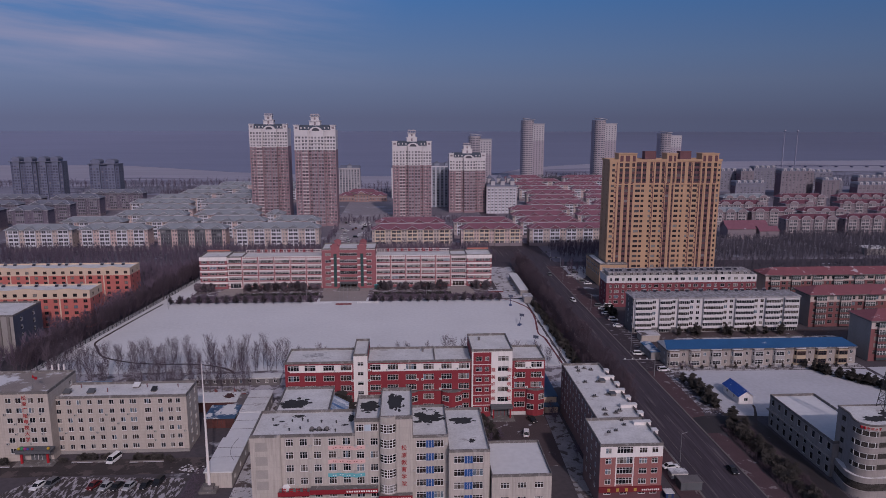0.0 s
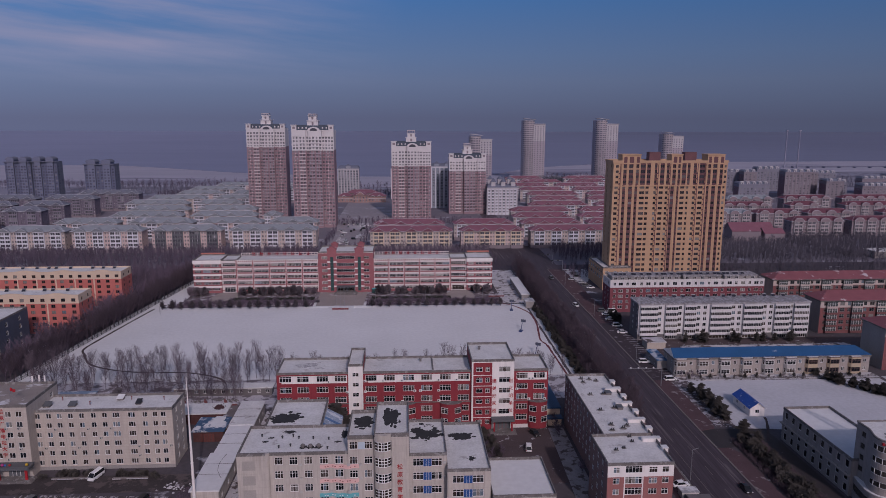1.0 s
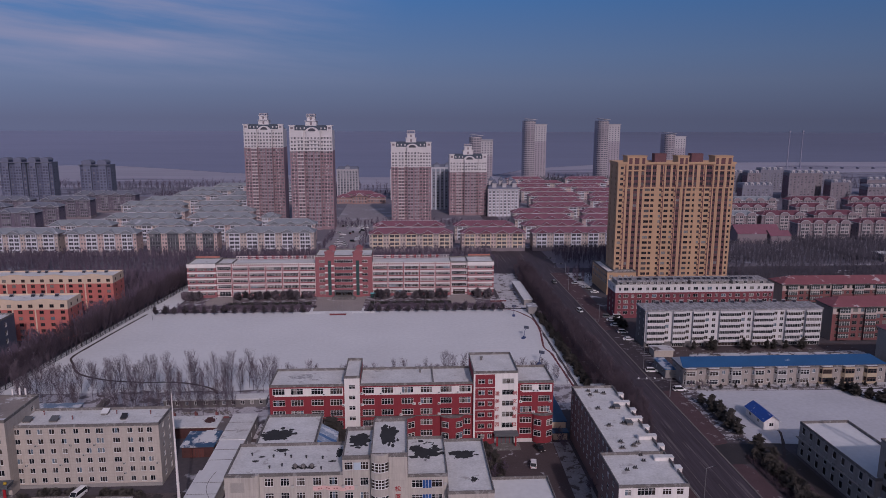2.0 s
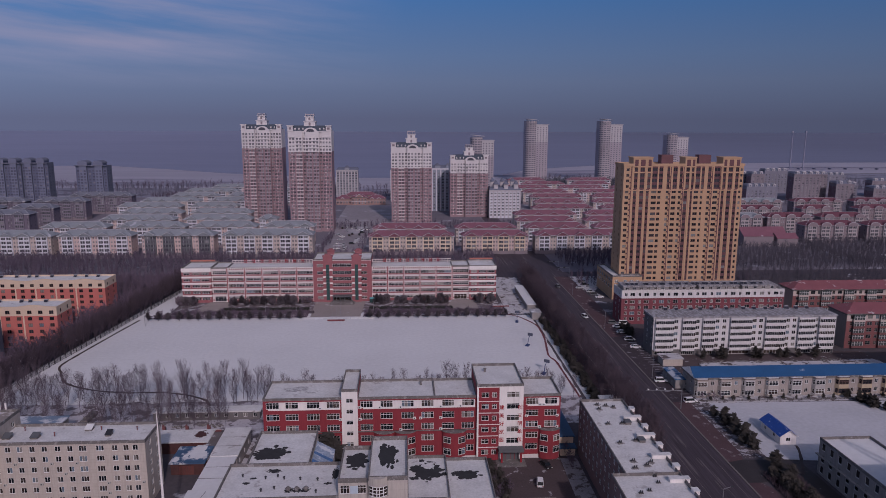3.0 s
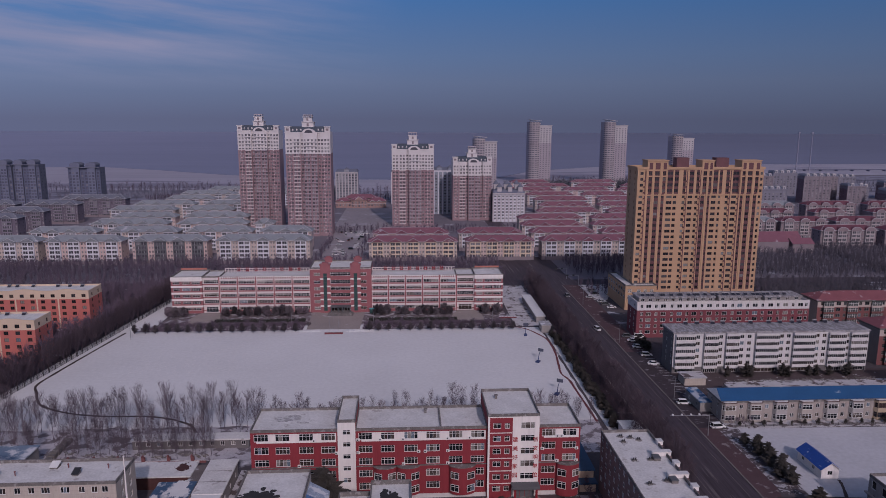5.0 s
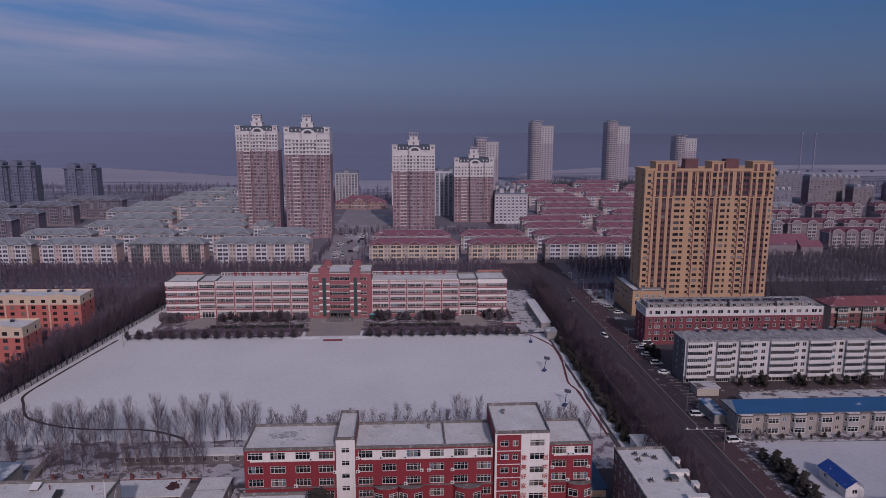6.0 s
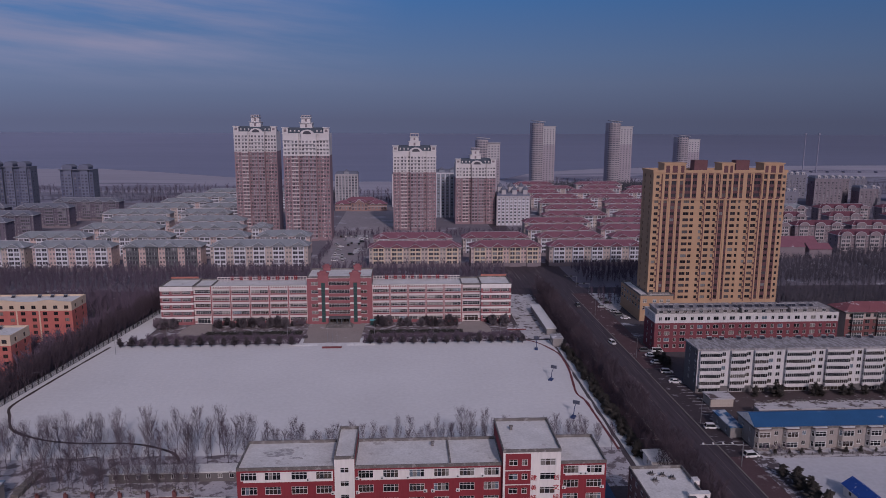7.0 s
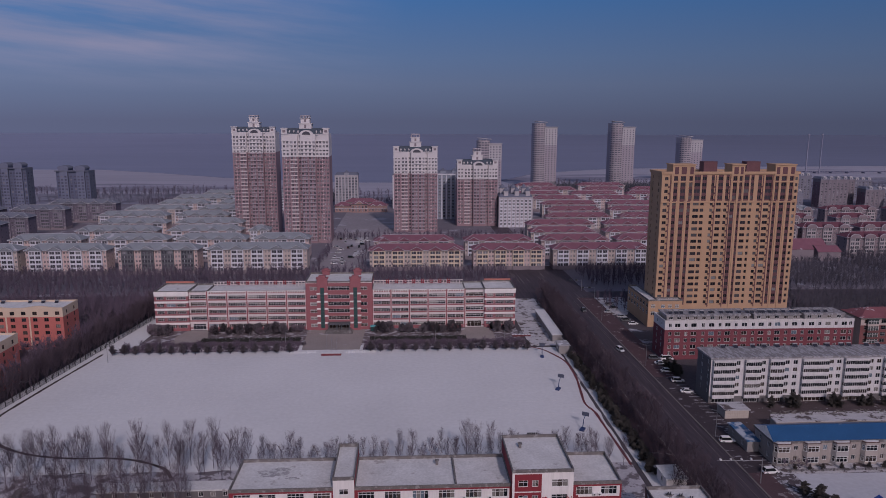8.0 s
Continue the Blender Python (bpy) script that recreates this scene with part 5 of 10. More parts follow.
def garage():
    T = shed("brick_garage", "low brick garage with a brown door and blue snowy roof", (-61.2, -52.4, 204.8, 214.0), 3.2, DARK_BRICK, mat("steel_blue_sheet", (0.05, 0.10, 0.18), 0.6, 0.2, 0.3, 3.0, stain=(0.5, 0.51, 0.54), stain_at=0.53, stain_scale=0.3), 0.0)
    d = Mesh()
    d.box(-59.0, -55.1, 204.72, 204.8, 0.1, 2.6)
    for i in range(1, 5):
        d.box(-59.0 + 0.78 * i - 0.03, -59.0 + 0.78 * i + 0.03, 204.68, 204.72, 0.1, 2.6, 1)
    d.part("door", [mat("rust_brown_door", (0.115, 0.042, 0.038), 0.7, 0.2), DARK_METAL], T, "rust-brown double door")
    blob_patch(T, -55.2, 210.4, 3.57, 2.9, 4.1, 81, SNOW, "snow_patch", "snow drifted over the blue sheets")
    blob_patch(T, -60.3, 206.5, 3.57, 0.8, 1.6, 82, SNOW, "snow_patch", "snow drifted over the blue sheets")


garage()
B = shed("brick_shed", "low brick shed under an even snow roof", (-74.0, -54.8, 217, 224.4), 3.4, DARK_BRICK, ROOF_SNOW)
blob_patch(B, -57.9, 221.6, 3.77, 1.9, 2.3, 83, DARK_BRICK, "bare_patch", "bare brown-red patch where the snow has gone")
shed("snowy_lean_to", "low lean-to with a snow-laden roof", (-54.5, -51.2, 207, 223), 3.0, DARK_BRICK, YARD_ROOF)
# low yard wall with square brick posts
W = thing("yard_wall", -75, 231.4, "low dark red brick yard wall with square posts", "wall")
m = Mesh()
m.box(-100.0, -54.6, 231.0, 231.25, 0, 0.7)
m.box(-100.0, -54.6, 230.97, 231.28, 0.7, 0.76, 1)
m.part("brickwork", [BRICK_RED, ROOF_SNOW], W)
for x in (-91.8, -84.9, -78.4, -71.7, -64.8, -58.3):
    m = Mesh()
    m.box(x - 0.42, x + 0.42, 230.7, 231.5, 0, 1.9)
    m.box(x - 0.42, x - 0.02, 230.7, 231.5, 1.9, 2.35)
    m.part("post", [BRICK_RED, ROOF_SNOW], W, "square red brick post")
rr = random.Random(62)
for x, y, w in ((-88.5, 236.5, 1.6), (-82.0, 235.0, 1.9), (-74.5, 236.2, 1.7), (-68.0, 234.2, 1.8), (-61.0, 235.6, 2.1), (-56.5, 234.0, 1.6), (-94.5, 237.5, 1.3)):
    m = Mesh()
    for i in range(16):
        p = (x + rr.uniform(-w, w), y + rr.uniform(-0.8, 0.8), 0.15 + rr.uniform(0, 0.3))
        m.tube(p, (p[0] + rr.uniform(-1.2, 1.2), p[1] + rr.uniform(-0.5, 0.5), p[2] + rr.uniform(0, 0.35)), 0.16, 0.11, 5)
    tagged(m.part("brushwood_pile", COPING), "dark pile of boards lying in the snowy yard", "pile", kind="stuff")
# Added blocks stand in for a dark brown wall; no boards are known here.
m = Mesh()
for i in range(9):
    y = 233.0 + 1.45 * i
    m.box(-99.4 - 0.15 * (i % 3), -97.6 + 0.2 * (i % 2), y, y + 1.3, 0, 1.1 + 0.12 * (i * 5 % 4))
tagged(m.part("board_pile", COPING), "row of dark blocks for a low brown wall by the poplars", "board stack")
# seams, cables and litter on the snowy shed roofs
k = Mesh()
for y in (176.5, 182.0, 194.5, 200.4, 212.0, 217.5):
    k.box(-51.3, -44.0, y, y + 0.10, 4.3 if y > 188 else 4.7, 4.62 if y > 205 else 4.42 if y > 188 else 4.8)
tagged(k.part("trim_roof_seam", COPING), "raised seams across the snowy shed roofs", "roof seams", kind="structure")
ribbon("trim_cable", "dark cable lying across a snowy shed roof", "cable", DARK_METAL, [(-47.0, 187.5), (-47.6, 183), (-47.2, 179), (-46.2, 176.4), (-45.2, 174.5)], 0.09, 4.79)
sheet("lane_snow", "trodden snow lane beside the institute", "snow lane", YARD_SNOW, [(-44.3, 140), (-37.5, 140), (-37.5, 175), (-34.2, 175.2), (-34.2, 226), (-43.8, 226)], 0.005, 0.07)
rr = random.Random(61)
k = Mesh()
for i in range(90):
    x, y = rr.uniform(-43.8, -38.2), rr.uniform(156, 200)
    w, h = rr.uniform(0.15, 0.7), rr.uniform(0.05, 0.35)
    k.tube((x, y, 0.07), (x + rr.uniform(-1.4, 1.4), y + rr.uniform(-1.4, 1.4), 0.12 + h), 0.06 + w * 0.12, 0.05, 5)
tagged(k.part("timber_litter", COPING), "scattered boards and scrap lying in the snow", "scrap", kind="stuff")
sheet("yard_strip", "snow strip along the pink flats, shade put into its colour", "snow strip", SHADE_ICE, [(43.6, 150), (47.5, 150), (47.5, 170.2), (49.9, 170.2), (49.9, 209), (45.2, 209)], 0.012, 0.075)
shed("low_shed", "low grey shed with a snowy blue sheet roof", (-134, -100.4, 220.5, 232.6), 5.0, GREY_WALL, mat("snowy_blue_sheet", (0.16, 0.22, 0.30), 0.7, 0.15, 0.2, 3.0, stain=(0.58, 0.59, 0.62), stain_at=0.50, stain_scale=0.12))
shed("row_of_garages", "long low grey row along the field edge", (-77.8, -44.6, 239.4, 243.2), 2.7, DARK_RENDER, ROOF_SNOW, 0, 11)
NAVY_SHEET = mat("dark_blue_roof_sheet", (0.03, 0.075, 0.15), 0.6, 0.2, 0.3, 3.0)
shed("blue_annex", "low buff annex under a dark blue sheet roof", (45.6, 49.8, 213.2, 234), 4.6, BUFF, NAVY_SHEET, 0, 1)
shed("blue_porch", "low porch under a dark blue sheet roof", (45.6, 49.8, 210.6, 212.8), 2.2, BUFF, NAVY_SHEET)
shed("gate_kiosk", "small white kiosk with a snow cap", (66.2, 71.5, 238, 245), 3.2, WHITE, ROOF_SNOW)
shed("gatehouse", "small grey gatehouse with a snowy roof", (62.0, 66.2, 346, 352), 3.4, GREY_WALL, ROOF_GREY)
shed("gate_gallery", "long low gallery with a snowy roof beside the gate", (62.6, 66.6, 362, 402), 3.0, GREY_WALL, SNOW)
shed("corner_shop", "small cream corner shop with a snowy flat roof", (101.4, 109.2, 280.8, 286.6), 2.8, CREAM, YARD_SNOW)


# dug beds and boards lying before the white flats
rr = random.Random(64)
for x0, x1, y in ((119, 136, 284.4), (139, 160, 284.0), (163, 176, 284.6)):
    m = Mesh()
    for i in range(46):
        x, q = rr.uniform(x0, x1), y + rr.uniform(-1.2, 1.2)
        m.tube((x, q, 0.12), (x + rr.uniform(-1.6, 1.6), q + rr.uniform(-0.5, 0.5), 0.2 + rr.uniform(0, 0.45)), 0.17, 0.08, 5)
    tagged(m.part("garden_litter", COPING), "dark garden litter and boards along a bed", "litter", kind="stuff")


# ---- school ----
def school():
    T = thing("school_building", -32, 392, "long red and pale pink five-storey school", "school")
    mats = [SCHOOL_RED, SCHOOL_PINK, WHITE]
    zs = [14.7, 11.4, 8.1, 4.8, 1.5]

    def stripes(u, v):
        for z in zs:
            if z > 2 and z - 1.68 < v < z - 0.70:
                return 1
        return 1 if 16.2 < v < 17.2 else 0
    cuts_v = [z + d for z in zs for d in (-1.68, -0.70) if z + d > 0] + [16.2, 17.2]
    # five bays each side, with pale pilasters
    for x0, x1 in ((-90, -45.7), (-15.9, 26.4)):
        n = 5
        step = (x1 - x0) / n
        hs = []
        for i in range(n):
            for k in range(2):
                c = step * (i + 0.5) + (-1 if k == 0 else 1) * step * 0.215
                hs += [(c - 1.9, c + 1.9, z, z + 1.6, 5, 0.62) for z in zs]
        cu = [step * i + d for i in range(n + 1) for d in (-0.35, 0.35)]

        def bay(u, v, step=step):
            k = u % step
            return 0 if k < 0.35 or k > step - 0.35 else stripes(u, v)
        block(T, (x0, x1, 385, 400), 0, 18.4, mats, {"f": hs}, band={"f": bay, "*": stripes}, cuts={"f": (cu, cuts_v), "b": ((), cuts_v)}, near=False)
        # open lattice parapet with a rail
        r = Mesh()
        for i in range(int((x1 - x0) / 1.5)):
            r.box(x0 + i * 1.5, x0 + i * 1.5 + 0.3, 397.0, 397.3, 17.7, 19.6)
        r.box(x0, x1, 396.95, 397.35, 19.6, 19.9)
        r.box(x0, x1, 396.95, 397.35, 18.5, 18.7)
        r.part("roof_railing", SCHOOL_PINK, T, "open pale roof railing")
        for i in range(n + 1):
            p = Mesh()
            x = x0 + step * i
            p.box(x - 0.30, x + 0.30, 384.72, 385.0, 0, 18.3)
            p.box(x - 0.42, x - 0.30, 384.66, 385.0, 0, 18.3, 1)
            p.box(x + 0.30, x + 0.42, 384.66, 385.0, 0, 18.3, 1)
            p.part("pilaster", [SCHOOL_RED, WHITE], T)
        # pale lattice along the front roof edge
        f = Mesh()
        for i in range(int((x1 - x0) / 1.1)):
            f.box(x0 + 0.5 + i * 1.1, x0 + 0.5 + i * 1.1 + 0.42, 384.86, 384.996, 17.35, 18.0)
        f.box(x0, x1, 384.82, 384.996, 18.0, 18.35)
        f.part("lattice", WHITE, T, "pale lattice under the roof edge")
        # red characters on the roof edge: unreadable, plain bars
        for i in range(8):
            w = Mesh()
            xc = x0 + (x1 - x0) * (0.16 + 0.68 * i / 7)
            w.box(xc - 0.75, xc - 0.45, 396.5, 396.65, 18.3, 20.6)
            w.box(xc + 0.2, xc + 0.5, 396.5, 396.65, 18.3, 20.6)
            w.box(xc - 0.8, xc + 0.8, 396.48, 396.64, 19.4, 19.75)
            w.box(xc - 0.7, xc + 0.7, 396.48, 396.64, 18.6, 18.85)
            w.part("writing_bar", DULL_RED, T, "red unreadable roof-edge character")
    # link blocks with wide glazing, then end pavilions
    for x0, x1 in ((-98.2, -90), (26.4, 35.5)):
        w = x1 - x0
        hs = [(0.5, w - 0.5, z, z + 1.7, 7, 0.6) for z in zs[:4]] + [(1.2, w - 1.2, 0.2, 3.0, 4, 0.7)]
        block(T, (x0, x1, 385.8, 400), 0, 18.4, mats, {"f": hs}, band={"f": lambda u, v: 0 if any(z - 0.75 < v < z - 0.1 for z in zs) else 1, "*": stripes}, cuts={"f": ((), [z + d for z in zs for d in (-0.75, -0.1)])}, near=False)
    for x0, x1 in ((-113, -98.2), (35.5, 49.6)):
        w = x1 - x0
        hs = grid([w * 0.17], zs, 3.2, 1.5, 4, 0.62) + grid([w * 0.49, w * 0.80], zs, 4.0, 1.5, 5, 0.62)
        sd = grid(spread(0, 16, 4), zs, 2.0, 1.7, 2, 0.7)
        block(T, (x0, x1, 384.4, 401), 0, 18.6, mats, {"f": hs, "l": sd, "r": sd}, band=stripes, cuts={s: ((), cuts_v) for s in "flrb"}, near=False)
        for z, hh in [(q - 1.2, 0.42) for q in zs[:4]] + [(17.4, 0.95)]:
            b = Mesh()
            b.box(x0 - 0.12, x1 + 0.12, 384.2, 384.4, z - hh, z + hh)
            b.part("string_course", WHITE, T)
    # roof edges in dull red
    salmon = mat("salmon_roof_edge", (0.40, 0.16, 0.13), 0.8, 0.1)
    for x0, x1 in ((-113, -100), (37, 49.6)):
        e = Mesh()
        e.box(x0, x1, 400.6, 400.9, 18.6, 19.4)
        e.part("roof_edge", salmon, T)
    # centre block
    zc = [18.6] + zs
    hs = grid([3.5, 26.0], zc, 3.2, 1.6, 2, 0.7) + [(9.9, 19.6, z, z + 1.8, 8, 0.65) for z in zc[:5]] + [(9.9, 19.6, 0.3, 3.2, 6, 0.7)]

    def centre(u, v):
        return 2 if v > 21.9 or 22.9 > v > 23.3 else 0
    block(T, (-45.7, -15.9, 383.6, 402), 0, 22.8, [SCHOOL_RED, SCHOOL_PINK, WHITE], {"f": hs}, band={"f": centre, "*": centre}, cuts={"f": ((), [21.9])}, near=False)
    for x in (-38.2, -23.4):
        m = Mesh()
        m.box(x - 2.4, x + 2.4, 382.8, 383.6, 0, 23.9)
        m.box(x - 2.7, x + 2.7, 382.6, 385.4, 23.9, 24.5)
        m.box(x - 1.5, x + 1.5, 382.9, 385.0, 24.5, 25.4)
        pier = m.part("pier", SCHOOL_RED, T, "tall red pier with a stepped cap")
        q = Mesh()
        q.box(x - 0.85, x + 0.85, 382.5, 382.8, 1.2, 20.0)
        for i in range(1, 12):
            q.box(x - 0.85, x + 0.85, 382.44, 382.5, 1.2 + i * 1.57, 1.3 + i * 1.57, 1)
        q.part("glazing_strip", [GLASS_GREEN, DARK_GREY], pier, "tall strip of green glazing")
        for z in [q - 1.2 for q in zs[:4]] + [17.2]:
            k = Mesh()
            k.box(x - 2.55, x + 2.55, 382.6, 382.8, z - 0.36, z + 0.36)
            k.part("band", WHITE, T)
        m = Mesh()
        m.box(x - 1.7, x + 1.7, 399.0, 401.8, 22.0, 24.0)
        m.box(x - 2.1, x + 2.1, 398.7, 402.0, 24.0, 24.4)
        m.box(x - 1.1, x + 1.1, 399.6, 401.2, 24.4, 25.2)
        m.part("roof_turret", SCHOOL_RED, T, "square red roof turret")
    c = Mesh()
    c.box(-35.8, -25.8, 380.4, 383.6, 3.4, 3.9)
    for x in (-35.4, -31.8, -29.8, -26.2):
        c.box(x - 0.25, x + 0.25, 380.6, 381.1, 0, 3.4)
    c.part("porch", DARK_GREY, T, "dark flat entrance porch")
    s = Mesh()
    for i in range(5):
        s.box(-37 + 0.3 * i, -24.5 - 0.3 * i, 376.6 + 0.6 * i, 383.6, 0.14 + 0.17 * i, 0.14 + 0.17 * (i + 1))
    s.part("step", COPING, T, "broad entrance steps")


school()


# ---- ochre tower block ----
def ochre_tower():
    T = thing("ochre_tower", 147, 395, "tall ochre apartment tower with maroon window strips", "tower block")
    X0, X1, Y0, Y1, H = 116.0, 180.0, 387.0, 402.0, 71.0
    mats = [OCHRE, MAROON]
    st, n = 2.9, 21
    zs = [9.6 + st * i for i in range(n)]
    # strips of maroon infill with windows, and plain bays with single windows
    strips = [(5.4, 7.1), (8.8, 10.9), (12.3, 13.8), (32.5, 34.4), (36.0, 37.1), (52.7, 54.1), (55.7, 57.8), (59.4, 61.1)]
    bays = [(2.0, 1.9), (16.5, 2.8), (19.4, 1.7), (23.7, 1.4), (27.2, 2.3), (30.3, 1.4), (39.2, 2.4), (42.1, 1.2), (45.8, 1.5), (49.5, 2.5), (62.6, 1.2)]
    upper = [(5.6, 7.4), (8.7, 11.1), (12.7, 14.3), (15.1, 18.0), (18.8, 20.9), (23.1, 24.5), (26.3, 28.6), (29.9, 31.4), (33.2, 35.2), (36.2, 37.5), (38.5, 40.8), (41.6, 43.1), (45.0, 46.7), (48.4, 51.5), (53.1, 54.6), (55.9, 58.2), (59.8, 61.5)]
    hs = []
    for a, b in strips:
        hs += [(a + 0.12, b - 0.12, z, z + 1.5, 2, 0.0) for z in zs[:17]]
    for c, w in bays:
        hs += [(c - w / 2, c + w / 2, z, z + 1.45, 2 if w > 1.6 else 1, 0.0) for z in zs[:17]]
    for a, b in upper:
        hs += [(a + 0.08, b - 0.08, z, z + 1.6, 2, 0.0) for z in zs[17:]]
    hs += [(c - 0.8, c + 0.8, z, z + 1.4, 1, 0.0) for c in (2.2, 62.8) for z in zs[17:]]

    def front(u, v):
        if zs[17] - 0.7 < v < 70:
            return 1 if any(a <= u <= b for a, b in upper) else 0
        if v < zs[0] - 0.5 or v >= 70:
            return 0
        return 1 if any(a <= u <= b for a, b in strips) else 0
    w = Mesh()
    cu = [q for s in strips + upper for q in s]
    facade(w, *side_frame("f", X0, X1, Y0, Y1), 0, H, hs, 0.3, front, cu, [zs[0] - 0.5, zs[17] - 0.7, 70.0])
    left = grid([3.5, 11.0], zs, 1.2, 1.5, 2, 0.0)
    for s in "rb":
        facade(w, *side_frame(s, X0, X1, Y0, Y1), 0, H, [], 0.3, lambda u, v: 0)
    facade(w, *side_frame("l", X0, X1, Y0, Y1), 0, H, left, 0.3, lambda u, v: 0)
    w.part("wall", mats, T)
    # nearest windows singly, the rest gathered
    hs.sort(key=lambda h: (h[2], h[0]))
    put_windows(T, "f", (X0, X1, Y0, Y1), hs[:285], 0.3, True, MAROON_FRAME, TOWER_GLASS)
    g2 = Mesh()
    far_windows(g2, "f", (X0, X1, Y0, Y1), hs[285:], 0.3, 0, 1)
    far_windows(g2, "l", (X0, X1, Y0, Y1), left, 0.3, 0, 1)
    g2.part("window_panes", [GLASS_DARK, MAROON_FRAME], T)["kind"] = "stuff"
    # slim ribs between the strips, and string courses
    for u, z0, z1 in ((4.6, 57.6, 70.2), (14.9, 57.6, 70.2), (32.3, 57.6, 70.2), (38.0, 57.6, 70.2), (52.5, 57.6, 70.2), (62.0, 57.6, 70.2), (7.95, 6.0, 70.0), (11.7, 6.0, 70.0), (35.2, 6.0, 70.0), (54.9, 6.0, 70.0), (58.6, 6.0, 70.0)):
        r = Mesh()
        r.box(X0 + u - 0.22, X0 + u + 0.22, Y0 - 0.25, Y0, z0, z1)
        r.part("rib", OCHRE, T)
    for u0, u1, z0, z1 in ((4.4, 15.1, 66.6, 67.2), (32.1, 38.2, 66.6, 67.2), (52.3, 62.2, 66.6, 67.2), (0.0, 64.0, 57.3, 57.8), (4.4, 15.1, 69.6, 70.3), (32.1, 38.2, 69.6, 70.3), (52.3, 62.2, 69.6, 70.3)):
        r = Mesh()
        r.box(X0 + u0, X0 + u1, Y0 - 0.38, Y0 - 0.0, z0, z1)
        r.part("string_course", OCHRE, T)
    # raised heads with recessed maroon panels
    for u0, u1, panels in ((4.7, 15.0, ((5.6, 7.4), (8.7, 11.1), (12.7, 14.3))), (32.2, 38.2, ((33.2, 35.2), (36.2, 37.5))), (52.4, 62.1, ((53.1, 54.6), (55.9, 58.2), (59.8, 61.5)))):
        m = Mesh()
        m.box(X0 + u0, X0 + u1, Y0 - 0.42, Y0 + 7.5, 70.0, 74.4)
        m.box(X0 + u0 - 0.3, X0 + u1 + 0.3, Y0 - 0.75, Y0 + 7.8, 74.4, 74.9)
        head = m.part("roof_head", OCHRE, T, "raised ochre roof head")
        for a, b in panels:
            q = Mesh()
            q.box(X0 + a, X0 + b, Y0 - 0.48, Y0 - 0.42, 70.3, 73.6)
            q.part("panel", MAROON, head)
    # cornice, deck, lift houses
    p = Mesh()
    for a, b, c, d in ((X0 - 0.4, X1 + 0.4, Y0 - 0.4, Y0 + 0.3), (X0 - 0.4, X1 + 0.4, Y1 - 0.3, Y1 + 0.4), (X0 - 0.4, X0 + 0.3, Y0 + 0.3, Y1 - 0.3), (X1 - 0.3, X1 + 0.4, Y0 + 0.3, Y1 - 0.3)):
        p.box(a, b, c, d, 70.3, 71.5)
    p.part("parapet", OCHRE, T)
    r = Mesh()
    r.box(X0 + 0.3, X1 - 0.3, Y0 + 0.3, Y1 - 0.3, 70.2, 70.5)
    r.part("roof", ROOF_SNOW, T)
    for u0, u1 in ((22.6, 29.0), (43.0, 49.6)):
        m = Mesh()
        m.box(X0 + u0, X0 + u1, Y0 + 8.2, Y0 + 13.2, 70.5, 75.6)
        m.part("lift_house", MAROON, T, "dark lift house on the roof")
    # dark shelves for outdoor units, one above the other
    shelf = Mesh()
    shelf.box(-0.75, 0.1, -0.6, 0.0, -0.12, 0.10)
    shelf.box(-0.6, -0.05, -0.5, -0.1, 0.10, 0.55)
    shelf = shelf.data("ledge", [MAROON])
    for u in (3.75, 24.9, 31.65, 47.1, 51.5):
        for z in zs[:20]:
            under(new("ledge", shelf), T, "", pose(X0 + u, Y0 - 0.003, z - 0.35))
        pipe = Mesh()
        pipe.box(X0 + u + 0.1, X0 + u + 0.42, Y0 - 0.22, Y0, 8.0, 69.8)
        pipe.part("downpipe", MAROON, T)
    # podium
    block(T, (111.2, 115.6, 381.9, 411.8), 0, 13.0, [OCHRE, MAROON], {"f": grid([2.2], [9.0, 5.6], 2.0, 1.8, 2), "l": grid(spread(0, 29.9, 7), [9.0, 5.6], 2.4, 1.8, 2)}, near=False)
    block(T, (115.6, 127.1, 381.9, 386.6), 0, 12.9, [OCHRE], {"f": grid([2.5, 5.8, 9.1], [9.0, 5.6], 1.8, 1.6, 2)}, near=False)
    block(T, (131, 184, 381.0, 386.9), 0, 6.2, [OCHRE], {"f": grid(spread(0, 53, 14), [2.0], 2.4, 2.2, 2)}, near=False, roof=BLUE_ROOF)


MAROON_FRAME = mat("dull_maroon_window_frame", (0.10, 0.06, 0.06), 0.6, 0.1)
TOWER_GLASS = glass("tower_window_glass", [(0, (0.02, 0.02, 0.025)), (0.45, (0.04, 0.038, 0.045)), (0.78, (0.085, 0.085, 0.095)), (0.92, (0.20, 0.21, 0.22))])
GLASS_DARK = glass("dark_tower_glass", [(0, (0.03, 0.032, 0.04)), (0.5, (0.055, 0.055, 0.065)), (0.9, (0.13, 0.13, 0.13))], island=True)
ochre_tower()


FLAT_WHITE = mat("dulled_white_wall", (0.60, 0.58, 0.59), 0.8, 0.1, 0.25, 2.2, stretch=(1, 1, 0.30), streaks=0.25)
FELT = mat("grey_felt_with_thin_snow", (0.215, 0.205, 0.215), 0.9, 0.35, 0.5, 5.0, stain=(0.33, 0.325, 0.345), stain_at=0.52, stain_scale=0.6, stretch=(1.6, 0.5, 1))
GREY_FRAME = mat("grey_window_frame", (0.56, 0.55, 0.55), 0.5, 0.08)
# ---- white flats with glazed balconies ----
BALCONY_GLASS = glass("dark_balcony_glass", [(0, DARK), (0.5, (0.030, 0.026, 0.026)), (0.72, (0.060, 0.052, 0.050)), (0.90, (0.12, 0.11, 0.105)), (0.96, MIDT)])


